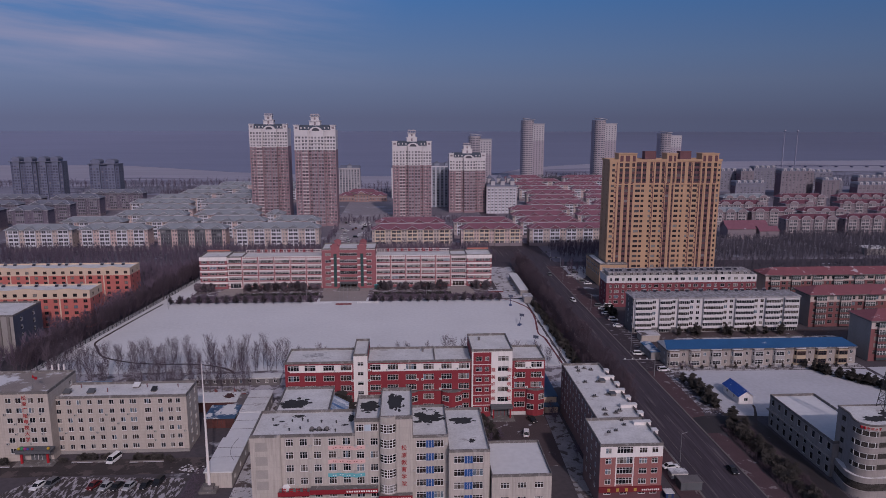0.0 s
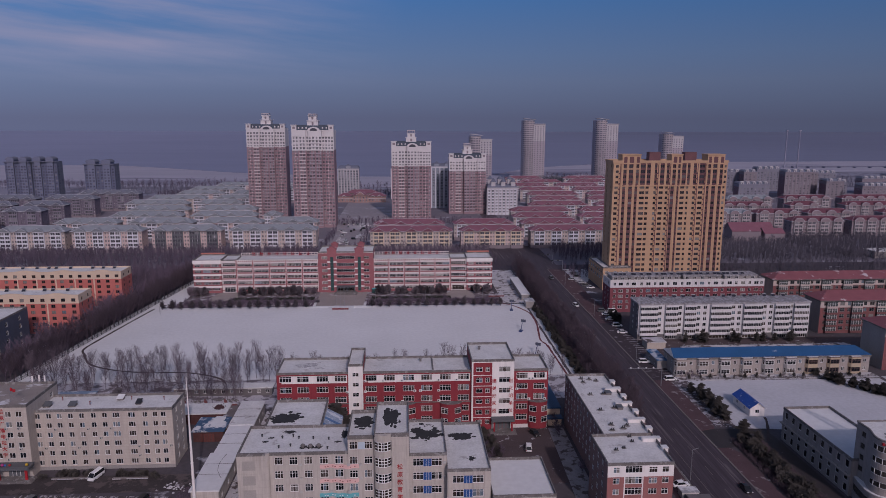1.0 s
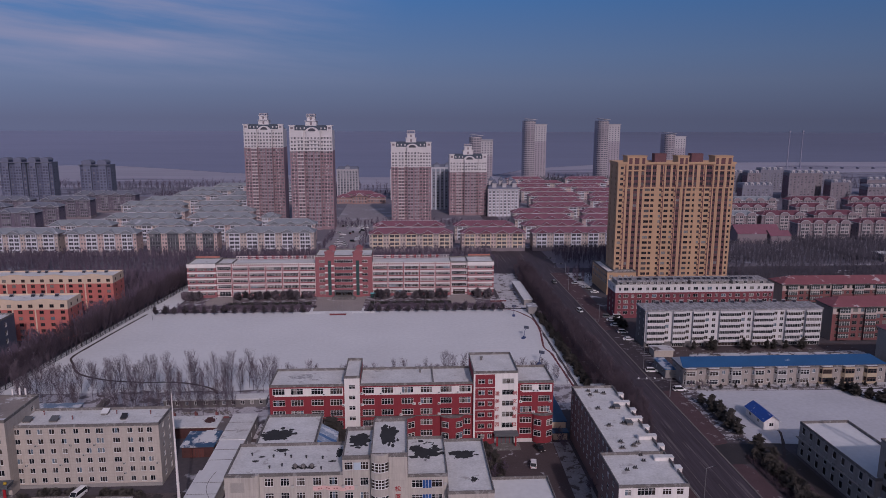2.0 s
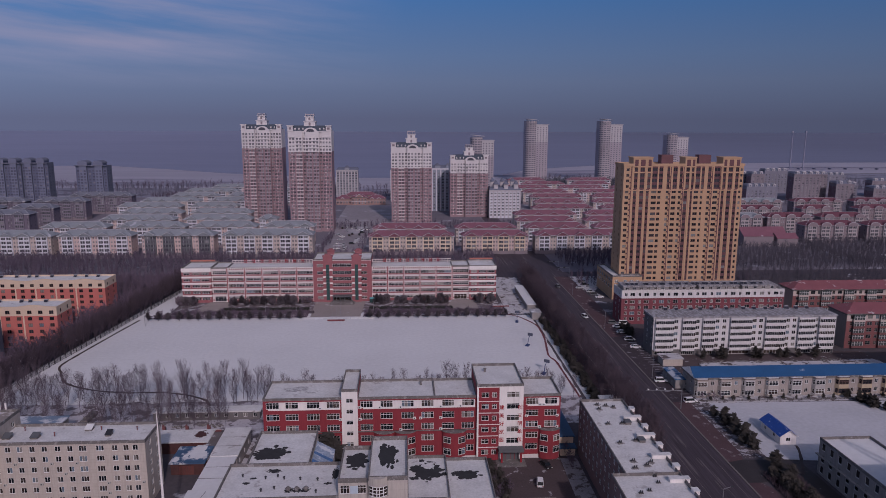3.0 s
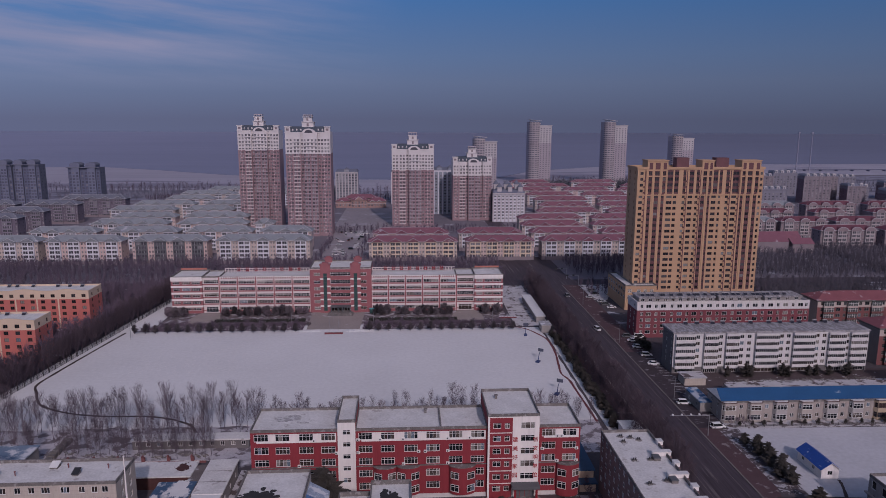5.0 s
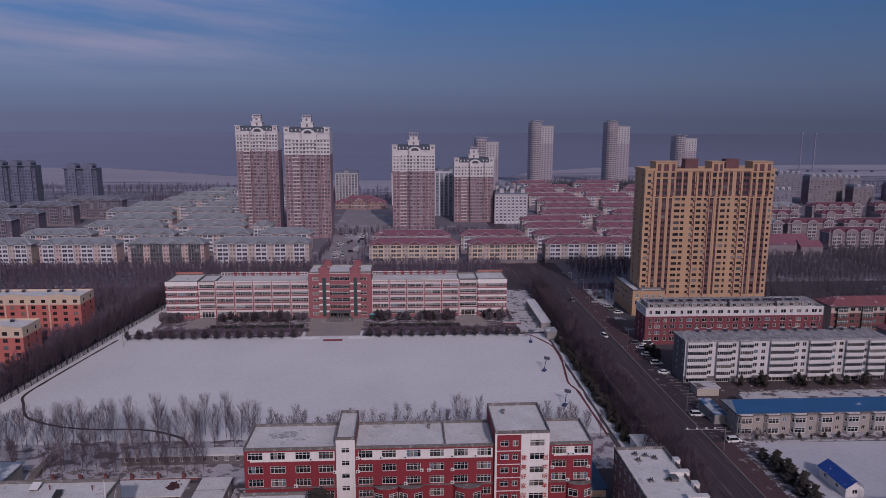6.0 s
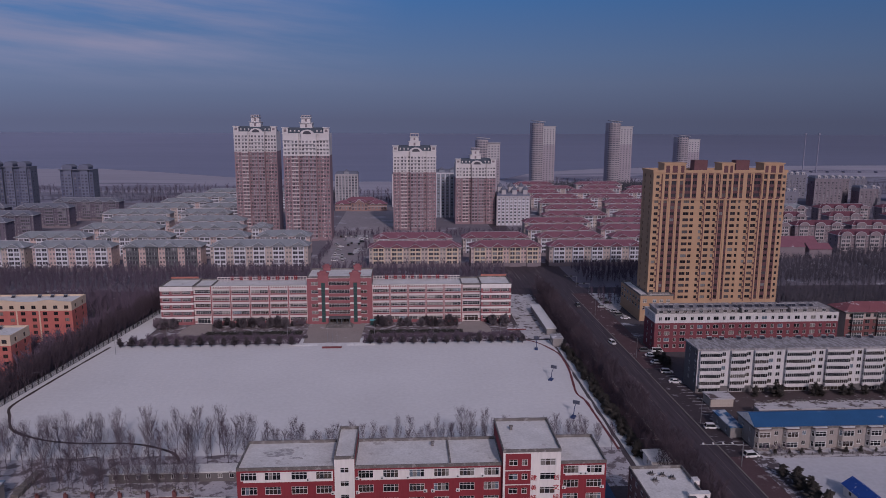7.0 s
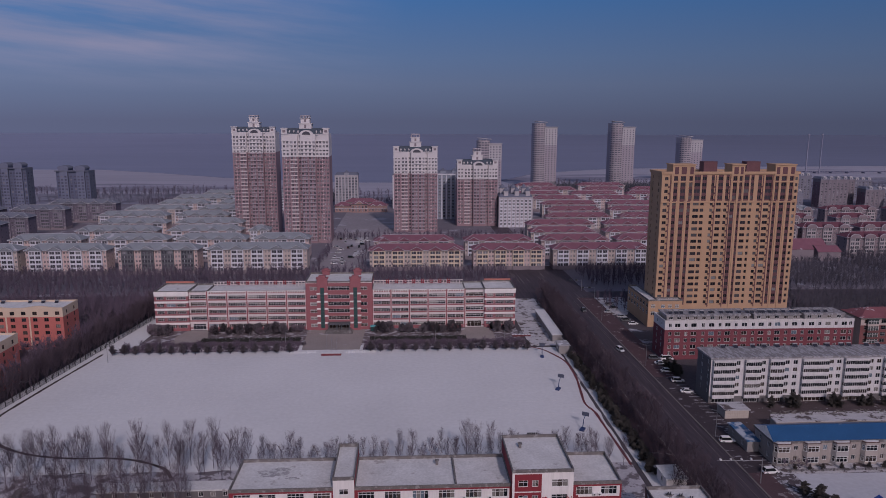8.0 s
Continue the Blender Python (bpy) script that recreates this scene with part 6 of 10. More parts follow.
def white_flats():
    T = thing("white_flats", 141, 302, "white six-storey flats with glazed balcony bands", "apartment building")
    X0, X1, Y0, Y1, H = 101.4, 177.2, 293.2, 304.0, 16.0
    zs = [13.5, 10.95, 8.4, 5.85, 3.3]
    units = [(0.6, 8.2), (11.6, 17.0), (20.0, 25.0), (31.4, 40.4), (46.0, 54.4), (59.8, 66.4), (68.4, 74.9)]
    between = [9.4, 18.2, 26.4, 29.2, 41.8, 44.4, 55.7, 58.4, 67.4]
    hs = grid(between, [z - 0.1 for z in zs], 1.6, 1.5, 2, 0.0)
    # Dark base storey; side walls darkened too, their shade put into the colour.
    block(T, (X0, X1, Y0, Y1), 0, H, [FLAT_WHITE, DARK_RENDER], {"f": hs, "l": grid([4, 9], zs, 1.2, 1.4, 2, 0.0)},
          band={"f": lambda u, v: 1 if v < 2.5 else 0, "*": lambda u, v: 1}, cuts={"f": ((), [2.5])}, near=False, parapet=0.0, roof=FELT)
    for a, b in units:
        w = b - a
        for z0, z1 in [(z - 1.12, z - 0.12) for z in zs] + [(14.92, 15.5)]:
            m = Mesh()
            m.box(X0 + a, X0 + b, Y0 - 1.2, Y0, z0, z1)
            m.part("balcony", FLAT_WHITE, T, "white balcony front")
        for z in zs:
            k = max(5, int(w / 0.72))
            fr, _ = window_mesh(w, 1.42, k, 0.0, True, FRAME, BALCONY_GLASS)
            under(new("window", fr), T, "", pose(X0 + (a + b) / 2, Y0 - 1.05, z - 0.12, 0, 0, 0))
            for q, turn in ((a, -90), (b, 90)):
                fr, _ = window_mesh(1.05, 1.42, 2, 0.66, True, FRAME, GLASS)
                under(new("window", fr), T, "", pose(X0 + q + (0.12 if q == a else -0.12), Y0 - 0.52, z - 0.12, 0, 0, turn))
        j = Mesh()
        j.box(X0 + b + 0.02, X0 + b + 0.22, Y0 - 0.5, Y0, 0.3, 15.3)
        j.part("downpipe", DARK_GREY, T, "dark downpipe beside the balconies")
        fr, _ = window_mesh(w - 0.6, 1.9, 6, 0.7, True, GREY_FRAME, GLASS)
        under(new("window", fr), T, "", pose(X0 + (a + b) / 2, Y0 - 0.03, 0.3, 0, 0, 0))
    solar_row(X0 + 6, X1 - 4, 302.4, 16.3, 13, 4)


def solar_row(x0, x1, y, z, n, seed):
    rnd = random.Random(seed)
    for i in range(n):
        x = x0 + (x1 - x0) * (i + rnd.uniform(0.1, 0.9)) / n
        m = Mesh()
        m.box(x, x + 0.06, y, y + 0.9, z, z + 0.3)
        m.box(x + 1.5, x + 1.56, y, y + 0.9, z, z + 0.3)
        m.face([(x, y, z + 0.12), (x + 1.56, y, z + 0.12), (x + 1.56, y + 0.9, z + 0.9), (x, y + 0.9, z + 0.9)], 1)
        m.face([(x, y + 0.9, z + 0.86), (x + 1.56, y + 0.9, z + 0.86), (x + 1.56, y, z + 0.08), (x, y, z + 0.08)], 1)
        m.box(x + 0.02, x + 0.08, y + 0.85, y + 0.95, z, z + 0.9)
        m.box(x + 1.48, x + 1.54, y + 0.85, y + 0.95, z, z + 0.9)
        m.tube((x - 0.1, y + 0.98, z + 1.02), (x + 1.66, y + 0.98, z + 1.02), 0.24, 0.24, 9)
        tagged(m.part("solar_heater", [METAL, SOLAR]), "solar water heater with a tank on the roof", "solar heater", group="solar heaters")


white_flats()


# ---- red and white flats ----
DUSTY_RED = mat("dusty_red_wall", (0.185, 0.056, 0.070), 0.8, 0.16, 0.4, 3.0)


def red_white_flats():
    T = thing("red_white_flats", 142, 345, "red flats with a white top storey and solar heaters", "apartment building")
    X0, X1, Y0, Y1 = 102.0, 179.6, 337.0, 349.5
    zs = [13.4, 9.9, 7.2, 4.5, 1.8]
    us = [2.2, 5.2, 8.6, 11.8, 15.6, 19.0, 22.4, 25.6, 29.0, 32.4, 36.0, 39.2, 42.8, 46.0, 49.6, 53.0, 56.4, 60.0, 63.4, 66.8, 70.2, 73.6, 76.2]
    hs = []
    for i, u in enumerate(us):
        w = 2.3 if i % 2 else 1.3
        hs += [(u - w / 2, u + w / 2, z, z + 1.6, 2, 0.0) for z in zs]
    block(T, (X0, X1, Y0, Y1), 0, 16.2, [DUSTY_RED, FLAT_WHITE], {"f": hs, "l": grid([4, 9], zs, 1.2, 1.5, 2, 0.0)}, band=lambda u, v: 1 if v > 12.4 else 0, cuts={s: ((), [12.4]) for s in "flrb"}, near=False, parapet=1.1, coping=OFFWHITE)
    for x0, x1 in ((104, 138), (140, 159), (161, 177.5)):
        block(T, (x0, x1, 340.6, 349.1), 15.1, 17.2, [GREY_WALL], {"f": grid(spread(0, x1 - x0, int((x1 - x0) / 3.4)), [15.5], 1.7, 1.2, 2, 0.0)}, near=False, parapet=0.0, roof=FELT)
    solar_row(X0 + 2, X1 - 8, 342.0, 17.5, 26, 9)


red_white_flats()
# ---- two-storey row under a blue roof ----
def blue_row():
    T = thing("blue_roofed_row", 138, 255, "two-storey cream row with bay windows and a blue roof", "terrace")
    X0, X1, Y0, Y1, H = 101.0, 176.0, 250.6, 261, 6.6
    zs = [4.1, 1.0]
    hs = grid([6.4 + 8.35 * i for i in range(9)], zs, 1.2, 1.4, 2, 0.0)
    block(T, (X0, X1, Y0, Y1), 0, H, [mat("dull_cream_row_wall", (0.315, 0.282, 0.265), 0.8, 0.12, 0.3, 3.0, stretch=(1, 1, 0.3), streaks=0.2)], {"f": hs, "l": grid([3, 7.5], zs, 1.2, 1.3, 2, 0.0)}, near=False, parapet=0.0, roof=COPING)
    paints = [mat("bay_paint", c, 0.8, 0.1) for c in ((0.355, 0.32, 0.295), (0.335, 0.32, 0.315), (0.40, 0.32, 0.23), (0.295, 0.27, 0.258))]
    for i, k in enumerate((0, 0, 1, 0, 1, 1, 2, 2, 2)):
        c = 103.3 + 8.35 * i
        m = Mesh()
        o = [(c - 2.5, Y0), (c - 1.8, Y0 - 1.3), (c + 1.8, Y0 - 1.3), (c + 2.5, Y0)]
        m.prism(o, 0, 0.9)
        m.prism(o, 2.6, 4.1)
        m.prism(o, 5.75, 6.5)
        m.prism([(c + (x - c) * 0.9, y + 0.14) for x, y in o], 0.8, 5.9)
        m.part("bay", paints[k], T, "angled bay window stack")
        s = Mesh()
        s.prism([(c + (x - c) * 1.08, y - 0.16) for x, y in o], 6.5, 6.72, 1)
        s.prism([(c + (x - c) * 0.98, y + 0.05) for x, y in o], 6.72, 6.86, 0)
        s.part("bay_roof", [ROOF_SNOW, MAROON_FRAME], T)
        for z, h in ((0.9, 1.7), (4.1, 1.65)):
            wide, _ = window_mesh(3.2, h, 3, 0.62, True, FRAME if k != 2 else MAROON_FRAME, GLASS)
            under(new("window", wide), T, "", pose(c, Y0 - 1.22, z, 0, 0, 0))
            for sx in (-1, 1):
                slim, _ = window_mesh(0.9, h, 1, 0.62, True, FRAME if k != 2 else MAROON_FRAME, GLASS)
                under(new("window", slim), T, "", pose(c + sx * 2.02, Y0 - 0.68, z, 0, 0, sx * 62))
    r = Mesh()
    ym = 256.5
    for k, pts in enumerate(([(X0 - 0.5, Y0 - 0.3, 7.0), (X1 + 0.5, Y0 - 0.3, 7.0), (X1 - 2.5, ym, 8.9), (X0 + 0.6, ym, 8.9)], [(X1 + 0.5, Y1 + 0.4, 7.0), (X0 - 0.5, Y1 + 0.4, 7.0), (X0 + 0.6, ym, 8.9), (X1 - 2.5, ym, 8.9)])):
        r.face(pts, 0)
    r.face([(X0 - 0.5, Y1 + 0.4, 7.0), (X0 - 0.5, Y0 - 0.3, 7.0), (X0 + 0.6, ym, 8.9)], 1)
    r.face([(X1 + 0.5, Y0 - 0.3, 7.0), (X1 + 0.5, Y1 + 0.4, 7.0), (X1 - 2.5, ym, 8.9)], 0)
    r.face([(X0 - 0.5, Y1 + 0.4, 6.98), (X1 + 0.5, Y1 + 0.4, 6.98), (X1 + 0.5, Y0 - 0.3, 6.98), (X0 - 0.5, Y0 - 0.3, 6.98)], 1)
    # standing seams
    for i in range(60):
        x = X0 + 1 + (X1 - X0 - 4) * i / 59
        r.box(x, x + 0.06, Y0 - 0.2, Y0 - 0.1, 7.0, 7.08, 0)
    r.part("pitched_roof", [BLUE_ROOF, ROOF_SNOW], T, "blue sheet-metal pitched roof")
    shed("back_shed", "long low shed under a drifted snow roof", (113, 181, 271, 274.5), 3.0, GREY_WALL, YARD_SNOW)
    shed("back_shed", "low flat sheds with snow behind the blue roof", (112, 172, 263, 266.5), 3.2, GREY_WALL, YARD_SNOW)
    shed("blue_lean_to", "small lean-to with a blue snowy roof", (97.4, 100.9, 258, 270), 3.4, GREY_WALL, mat("blue_sheet_under_snow", (0.028, 0.108, 0.235), 0.6, 0.14, 0.2, 3.0, stain=(0.42, 0.45, 0.50), stain_at=0.50, stain_scale=0.25))


blue_row()


def kiosk():
    T = thing("blue_kiosk", 114, 219.5, "small white cabin with a blue gabled roof", "cabin")
    x0, x1, y0, y1 = 111.6, 116.4, 213.8, 225.2
    w = Mesh()
    hs = [(1.7, 3.1, 1.2, 2.4)]
    for s in "frbl":
        facade(w, *side_frame(s, x0, x1, y0, y1), 0, 3.0, hs if s == "f" else [(2.0, 3.2, 1.1, 2.2), (7, 8.2, 1.1, 2.2)] if s in "lr" else [], 0.12, lambda u, v: 0)
    w.face([(x0, y0, 3), (x1, y0, 3), ((x0 + x1) / 2, y0, 4.7)])
    w.face([(x1, y1, 3), (x0, y1, 3), ((x0 + x1) / 2, y1, 4.7)])
    w.part("wall", WHITE, T)
    put_windows(T, "f", (x0, x1, y0, y1), [(1.7, 3.1, 1.2, 2.4, 2, 0.0)], 0.12, True)
    for s in "lr":
        put_windows(T, s, (x0, x1, y0, y1), [(2.0, 3.2, 1.1, 2.2, 2, 0.0), (7, 8.2, 1.1, 2.2, 2, 0.0)], 0.12, True)
    r = Mesh()
    xm, e = (x0 + x1) / 2, 0.5
    for a, b in ((x0 - e, xm), (x1 + e, xm)):
        z0, z1 = 2.85, 4.85
        pts = [(a, y0 - e, z0), (a, y1 + e, z0), (b, y1 + e, z1), (b, y0 - e, z1)]
        r.face(pts)
        r.face([(x, y, z - 0.15) for x, y, z in reversed(pts)])
        r.face([pts[0], pts[3], (b, y0 - e, z1 - 0.15), (a, y0 - e, z0 - 0.15)], 1)
        r.face([pts[1], pts[0], (a, y0 - e, z0 - 0.15), (a, y1 + e, z0 - 0.15)], 1)
    r.part("roof", [mat("bright_blue_roof", (0.02, 0.07, 0.30), 0.5, 0.15, stain=(0.5, 0.52, 0.6), stain_at=0.66, stain_scale=0.9), WHITE], T, "bright blue gabled roof")


kiosk()


# ---- rounded tower and its long wing ----
DIM_GLASS = mat("dim_office_glass", (0.058, 0.052, 0.048), 0.25, 0.6, 0.9, 4.0)
def round_building():
    T = thing("rounded_building", 122, 175, "cream office tower with a rounded glazed corner and long wing", "office building")
    zs = [6.6, 3.4, 0.6]
    block(T, (113.3, 127.2, 166, 198), 0, 10.2, [ROUND_WALL], {"l": grid(spread(0, 32, 9), [7.0, 3.6, 0.6], 1.5, 2.1, 1, 0.0), "b": grid(spread(0, 15, 4), zs, 1.6, 1.7, 2)}, roof=SNOW)
    k = Mesh()
    k.box(112.6, 113.3, 166, 198.4, 5.3, 5.6)
    k.part("ledge", ROUND_WALL, T, "pale ledge between the storeys")
    # tower: bowed front corner
    bow = arc_outline(117.3, 159.1, 3.6, 165, 285, 14)
    o = [(131, 168), (115.0, 168), (115.0, 163.4)] + bow + [(131, 156.4)]
    tz, hh = [16.3, 13.3, 10.3, 7.3], 1.45
    m = Mesh()
    z_prev = 0.0
    for z in sorted(tz):
        m.prism(o, z_prev, z)
        z_prev = z + hh
    m.prism(o, z_prev, 19.2)
    m.part("wall", ROUND_WALL, T, "banded cream tower wall")
    core = [(130.9, 167.8), (115.2, 167.8), (115.2, 163.4)] + arc_outline(117.3, 159.1, 3.42, 165, 285, 14) + [(130.9, 156.6)]
    for z in tz:
        g2 = Mesh()
        g2.prism(core, z, z + hh)
        w = g2.part("window", DIM_GLASS, T, "curved window band")
        f2 = Mesh()
        for x, y in bow[3:13:3]:
            f2.box(x - 0.06, x + 0.06, y - 0.03, y + 0.08, z, z + hh)
        for i in range(14):
            (xa, ya), (xb, yb) = bow[i], bow[i + 1]
            for zz in (z, z + hh - 0.08):
                f2.face([(xa, ya, zz), (xb, yb, zz), (xb, yb, zz + 0.08), (xa, ya, zz + 0.08)])
        # solid wall between the windows, flush with the bands
        for y0, y1 in ((166.0, 168.0), (163.4, 164.4)):
            f2.box(115.0, 115.3, y0, y1, z, z + hh, 1)
        f2.prism([(115.0, 163.4), bow[0], (bow[0][0] + 0.3, bow[0][1]), (115.3, 163.4)], z, z + hh, 1)
        for i in (0, 13):
            (xa, ya), (xb, yb) = bow[i], bow[i + 1]
            f2.prism([(xa, ya), (xb, yb), (xb + 0.1, yb + 0.25), (xa + 0.1, ya + 0.25)], z, z + hh, 1)
        for x0, x1 in ((bow[-1][0], 118.9), (120.4, 121.4), (123.8, 125.6), (128.0, 131.0)):
            f2.box(x0, x1, 155.9 + (x0 - 116) * 0.03, 156.9, z, z + hh, 1)
        f2.part("window_frame", [FRAME, ROUND_WALL], w)
    p = Mesh()
    for i in range(len(o)):
        a, b = o[i], o[(i + 1) % len(o)]
        p.tube((a[0], a[1], 19.3), (b[0], b[1], 19.3), 0.26, 0.26, 6)
    p.part("parapet", COPING, T)
    r = Mesh()
    r.prism([(121 + (x - 121) * 0.95, 162 + (y - 162) * 0.95) for x, y in o], 18.8, 19.22)
    r.part("roof", ROOF_SNOW, T, "roof with thin snow")
    blob_patch(T, 119.5, 159.6, 19.26, 3.4, 1.9, 31, ROOF_BARE)
    blob_patch(T, 125, 161.5, 19.26, 2.8, 3.0, 34, ROOF_BARE)
    # sign board following the bow: two worn characters as bars, then four that can be read
    board, arc = Mesh(), arc_outline(117.3, 159.1, 3.68, 208, 284, 12)
    for (xa, ya), (xb, yb) in zip(arc, arc[1:]):
        board.face([(xa, ya, 17.95), (xb, yb, 17.95), (xb, yb, 19.0), (xa, ya, 19.0)])
    board.part("sign_board", mat("pale_sign_board", (0.46, 0.42, 0.40), 0.7, 0.1), T, "pale curved sign board")
    for k, ch in enumerate("老年大学"):
        a = 237 + 14 * k
        x, y = 117.3 + 3.76 * math.cos(radians(a)), 159.1 + 3.76 * math.sin(radians(a))
        lettering(T, ch, 0.85, x, y, 18.12, SIGN_RED, turn=a - 270, label="dark red sign character")
    w = Mesh()
    for a in (212, 224):
        x, y = 117.3 + 3.72 * math.cos(radians(a)), 159.1 + 3.72 * math.sin(radians(a))
        w.box(x - 0.2, x + 0.2, y - 0.28, y + 0.28, 18.15, 18.8)
    w.part("writing_bar", SIGN_RED, T, "red unreadable sign writing")
    # curved podium: two pale bands with dark glazing between
    def podium(r, e=0.0):
        return [(131, 166), (114.1 + e, 166), (113.5 + e, 163.6)] + arc_outline(117.3, 159.3, r, 165, 278, 14) + [(131, 155.2 + e)]
    for z0, z1 in ((4.0, 5.4), (0.0, 1.9)):
        m = Mesh()
        m.prism(podium(4.5), z0, z1)
        m.part("podium_band", ROUND_WALL, T, "curved podium band")
    m = Mesh()
    m.prism(podium(4.2, 0.3), 1.9, 4.0)
    m.part("window", DIM_GLASS, T, "curved shop glazing")
    r = Mesh()
    r.prism(podium(4.35, 0.15), 5.4, 5.48)
    r.part("podium_roof", ROOF_SNOW, T)
    # lattice mast on the roof
    L = thing("lattice_mast", 126.5, 166, "steel lattice mast standing on the roof", "lattice mast", z=19.2)
    m = Mesh()
    c = Vector((126.5, 166, 0))
    for k in range(6):
        z0, z1 = 19.2 + 2.2 * k, 19.2 + 2.2 * (k + 1)
        h0, h1 = 1.5 - 0.2 * k, 1.5 - 0.2 * (k + 1)
        q0 = [c + Vector((sx * h0, sy * h0, z0)) for sx, sy in ((-1, -1), (1, -1), (1, 1), (-1, 1))]
        q1 = [c + Vector((sx * h1, sy * h1, z1)) for sx, sy in ((-1, -1), (1, -1), (1, 1), (-1, 1))]
        for i in range(4):
            j = (i + 1) % 4
            m.tube(q0[i], q1[i], 0.09, 0.09, 4)
            m.tube(q0[i], q1[j], 0.05, 0.05, 4)
            m.tube(q0[j], q1[i], 0.05, 0.05, 4)
            m.tube(q1[i], q1[j], 0.05, 0.05, 4)
    m.part("lattice", DARK_METAL, L)


round_building()


# ---- brick flats with hipped red roofs ----
def hip_roof(m, x0, x1, y0, y1, z, rise, e=0.9, run=None, slot=0, under_slot=1):
    x0, x1, y0, y1 = x0 - e, x1 + e, y0 - e, y1 + e
    ym, run = (y0 + y1) / 2, run or (y1 - y0) / 2
    a, b, c, d = (x0, y0, z), (x1, y0, z), (x1, y1, z), (x0, y1, z)
    p, q = (x0 + run, ym, z + rise), (x1 - run, ym, z + rise)
    m.face([a, b, q, p], slot)
    m.face([c, d, p, q], slot)
    m.face([b, c, q], slot)
    m.face([d, a, p], slot)
    for u, v in ((a, b), (b, c), (c, d), (d, a)):
        m.face([(u[0], u[1], z - 0.35), (v[0], v[1], z - 0.35), v, u], under_slot)
    m.face([(d[0], d[1], z - 0.35), (c[0], c[1], z - 0.35), (b[0], b[1], z - 0.35), (a[0], a[1], z - 0.35)], under_slot)


def ridge_caps(m, x0, x1, y0, y1, z, rise, e=0.9, run=None, slot=0):
    x0, x1, y0, y1 = x0 - e, x1 + e, y0 - e, y1 + e
    ym, run = (y0 + y1) / 2, run or (y1 - y0) / 2
    p, q = Vector((x0 + run, ym, z + rise)), Vector((x1 - run, ym, z + rise))
    for u, v in ((p, q), (p, (x0, y0, z)), (q, (x1, y0, z))):
        m.tube(u, v, 0.10, 0.10, 4, slot)


def brick_flats(x0, x1, y0, y1, eave, label):
    T = thing("brick_flats", (x0 + x1) / 2, (y0 + y1) / 2, label, "apartment building", group="brick flats with hipped roofs")
    n = int(round((eave - 1.0) / 2.8))
    zs = [eave - 2.1 - 2.8 * i for i in range(n)]
    hs, bands = [], []
    u = 1.6
    k = 0
    while u < x1 - x0 - 4:
        w = (3.4, 1.4, 2.2, 1.4)[k % 4]
        hs += [(u, u + w, z, z + 1.6, max(2, int(w / 1.1)), 0.6) for z in zs]
        u += w + 1.3
        k += 1
    block(T, (x0, x1, y0, y1), 0, eave, [BRICK_RED, HOUSE_BEIGE, GREY_WALL], {"f": hs}, band={"f": lambda u, v: 1 if v > eave - 3.0 else 0, "*": lambda u, v: 2},
          cuts={"f": ((), [eave - 3.0])}, near=False, parapet=0.0, roof=COPING, frame_mat=GREEN_FRAME)
    # glazed balcony bays with pale fronts, from top to bottom
    for c in [x0 + 5.0 + 11.5 * i for i in range(int((x1 - x0 - 6) / 11.5))]:
        m = Mesh()
        m.box(c - 2.3, c + 2.3, y0 - 1.0, y0 - 0.003, 0.6, eave - 0.2, 1)
        for z in zs:
            m.box(c - 2.42, c + 2.42, y0 - 1.12, y0 - 0.003, z - 1.05, z - 0.1, 0 if z > eave - 3 else 2)
            for k in range(5):
                xx = c - 2.3 + 4.6 * k / 4
                m.box(xx - 0.07, xx + 0.07, y0 - 1.06, y0 - 1.0, z - 0.1, z + 1.7, 3)
            m.box(c - 2.3, c + 2.3, y0 - 1.06, y0 - 1.0, z + 1.0, z + 1.12, 3)
        m.part("balcony_bay", [HOUSE_BEIGE, BAY_GLASS, BAY_BRICK, GREY_FRAME], T, "glazed balcony bay with brick and cream fronts")
    r = Mesh()
    hip_roof(r, x0, x1, y0, y1, eave + 0.45, 3.0)
    for i in range(int((x1 - x0) / 18)):
        c = x0 + 12 + 18 * i
        r.face([(c - 3.2, y0 - 1.3, eave + 0.4), (c + 3.2, y0 - 1.3, eave + 0.4), (c, y0 + 1.8, eave + 2.2)], 0)
    r.part("hipped_roof", [mat("maroon_red_roof_sheet", (0.205, 0.075, 0.088), 0.7, 0.15, 0.3, 3.0, stain=(0.46, 0.42, 0.44), stain_at=0.62, stain_scale=0.2), COPING], T, "dull red hipped roof with snow patches")


GREEN_FRAME = mat("dull_green_window_frame", (0.205, 0.225, 0.23), 0.6, 0.1)
BAY_GLASS = mat("grey_green_bay_glass", (0.05, 0.065, 0.068), 0.3, 0.4, 0.9, 4.0)
BAY_BRICK = mat("orange_brown_bay_brick", (0.165, 0.075, 0.076), 0.85, 0.14, 0.4, 4.0)
brick_flats(185.2, 262, 298.5, 311, 14.8, "red-brown flats with cream top storey and hipped red roof")
brick_flats(191.5, 292, 350.0, 362, 12.2, "long red-brown flats under a low red roof")
brick_flats(182.5, 240, 252.5, 266, 16.2, "red-brown flats with a snow-patched red roof")


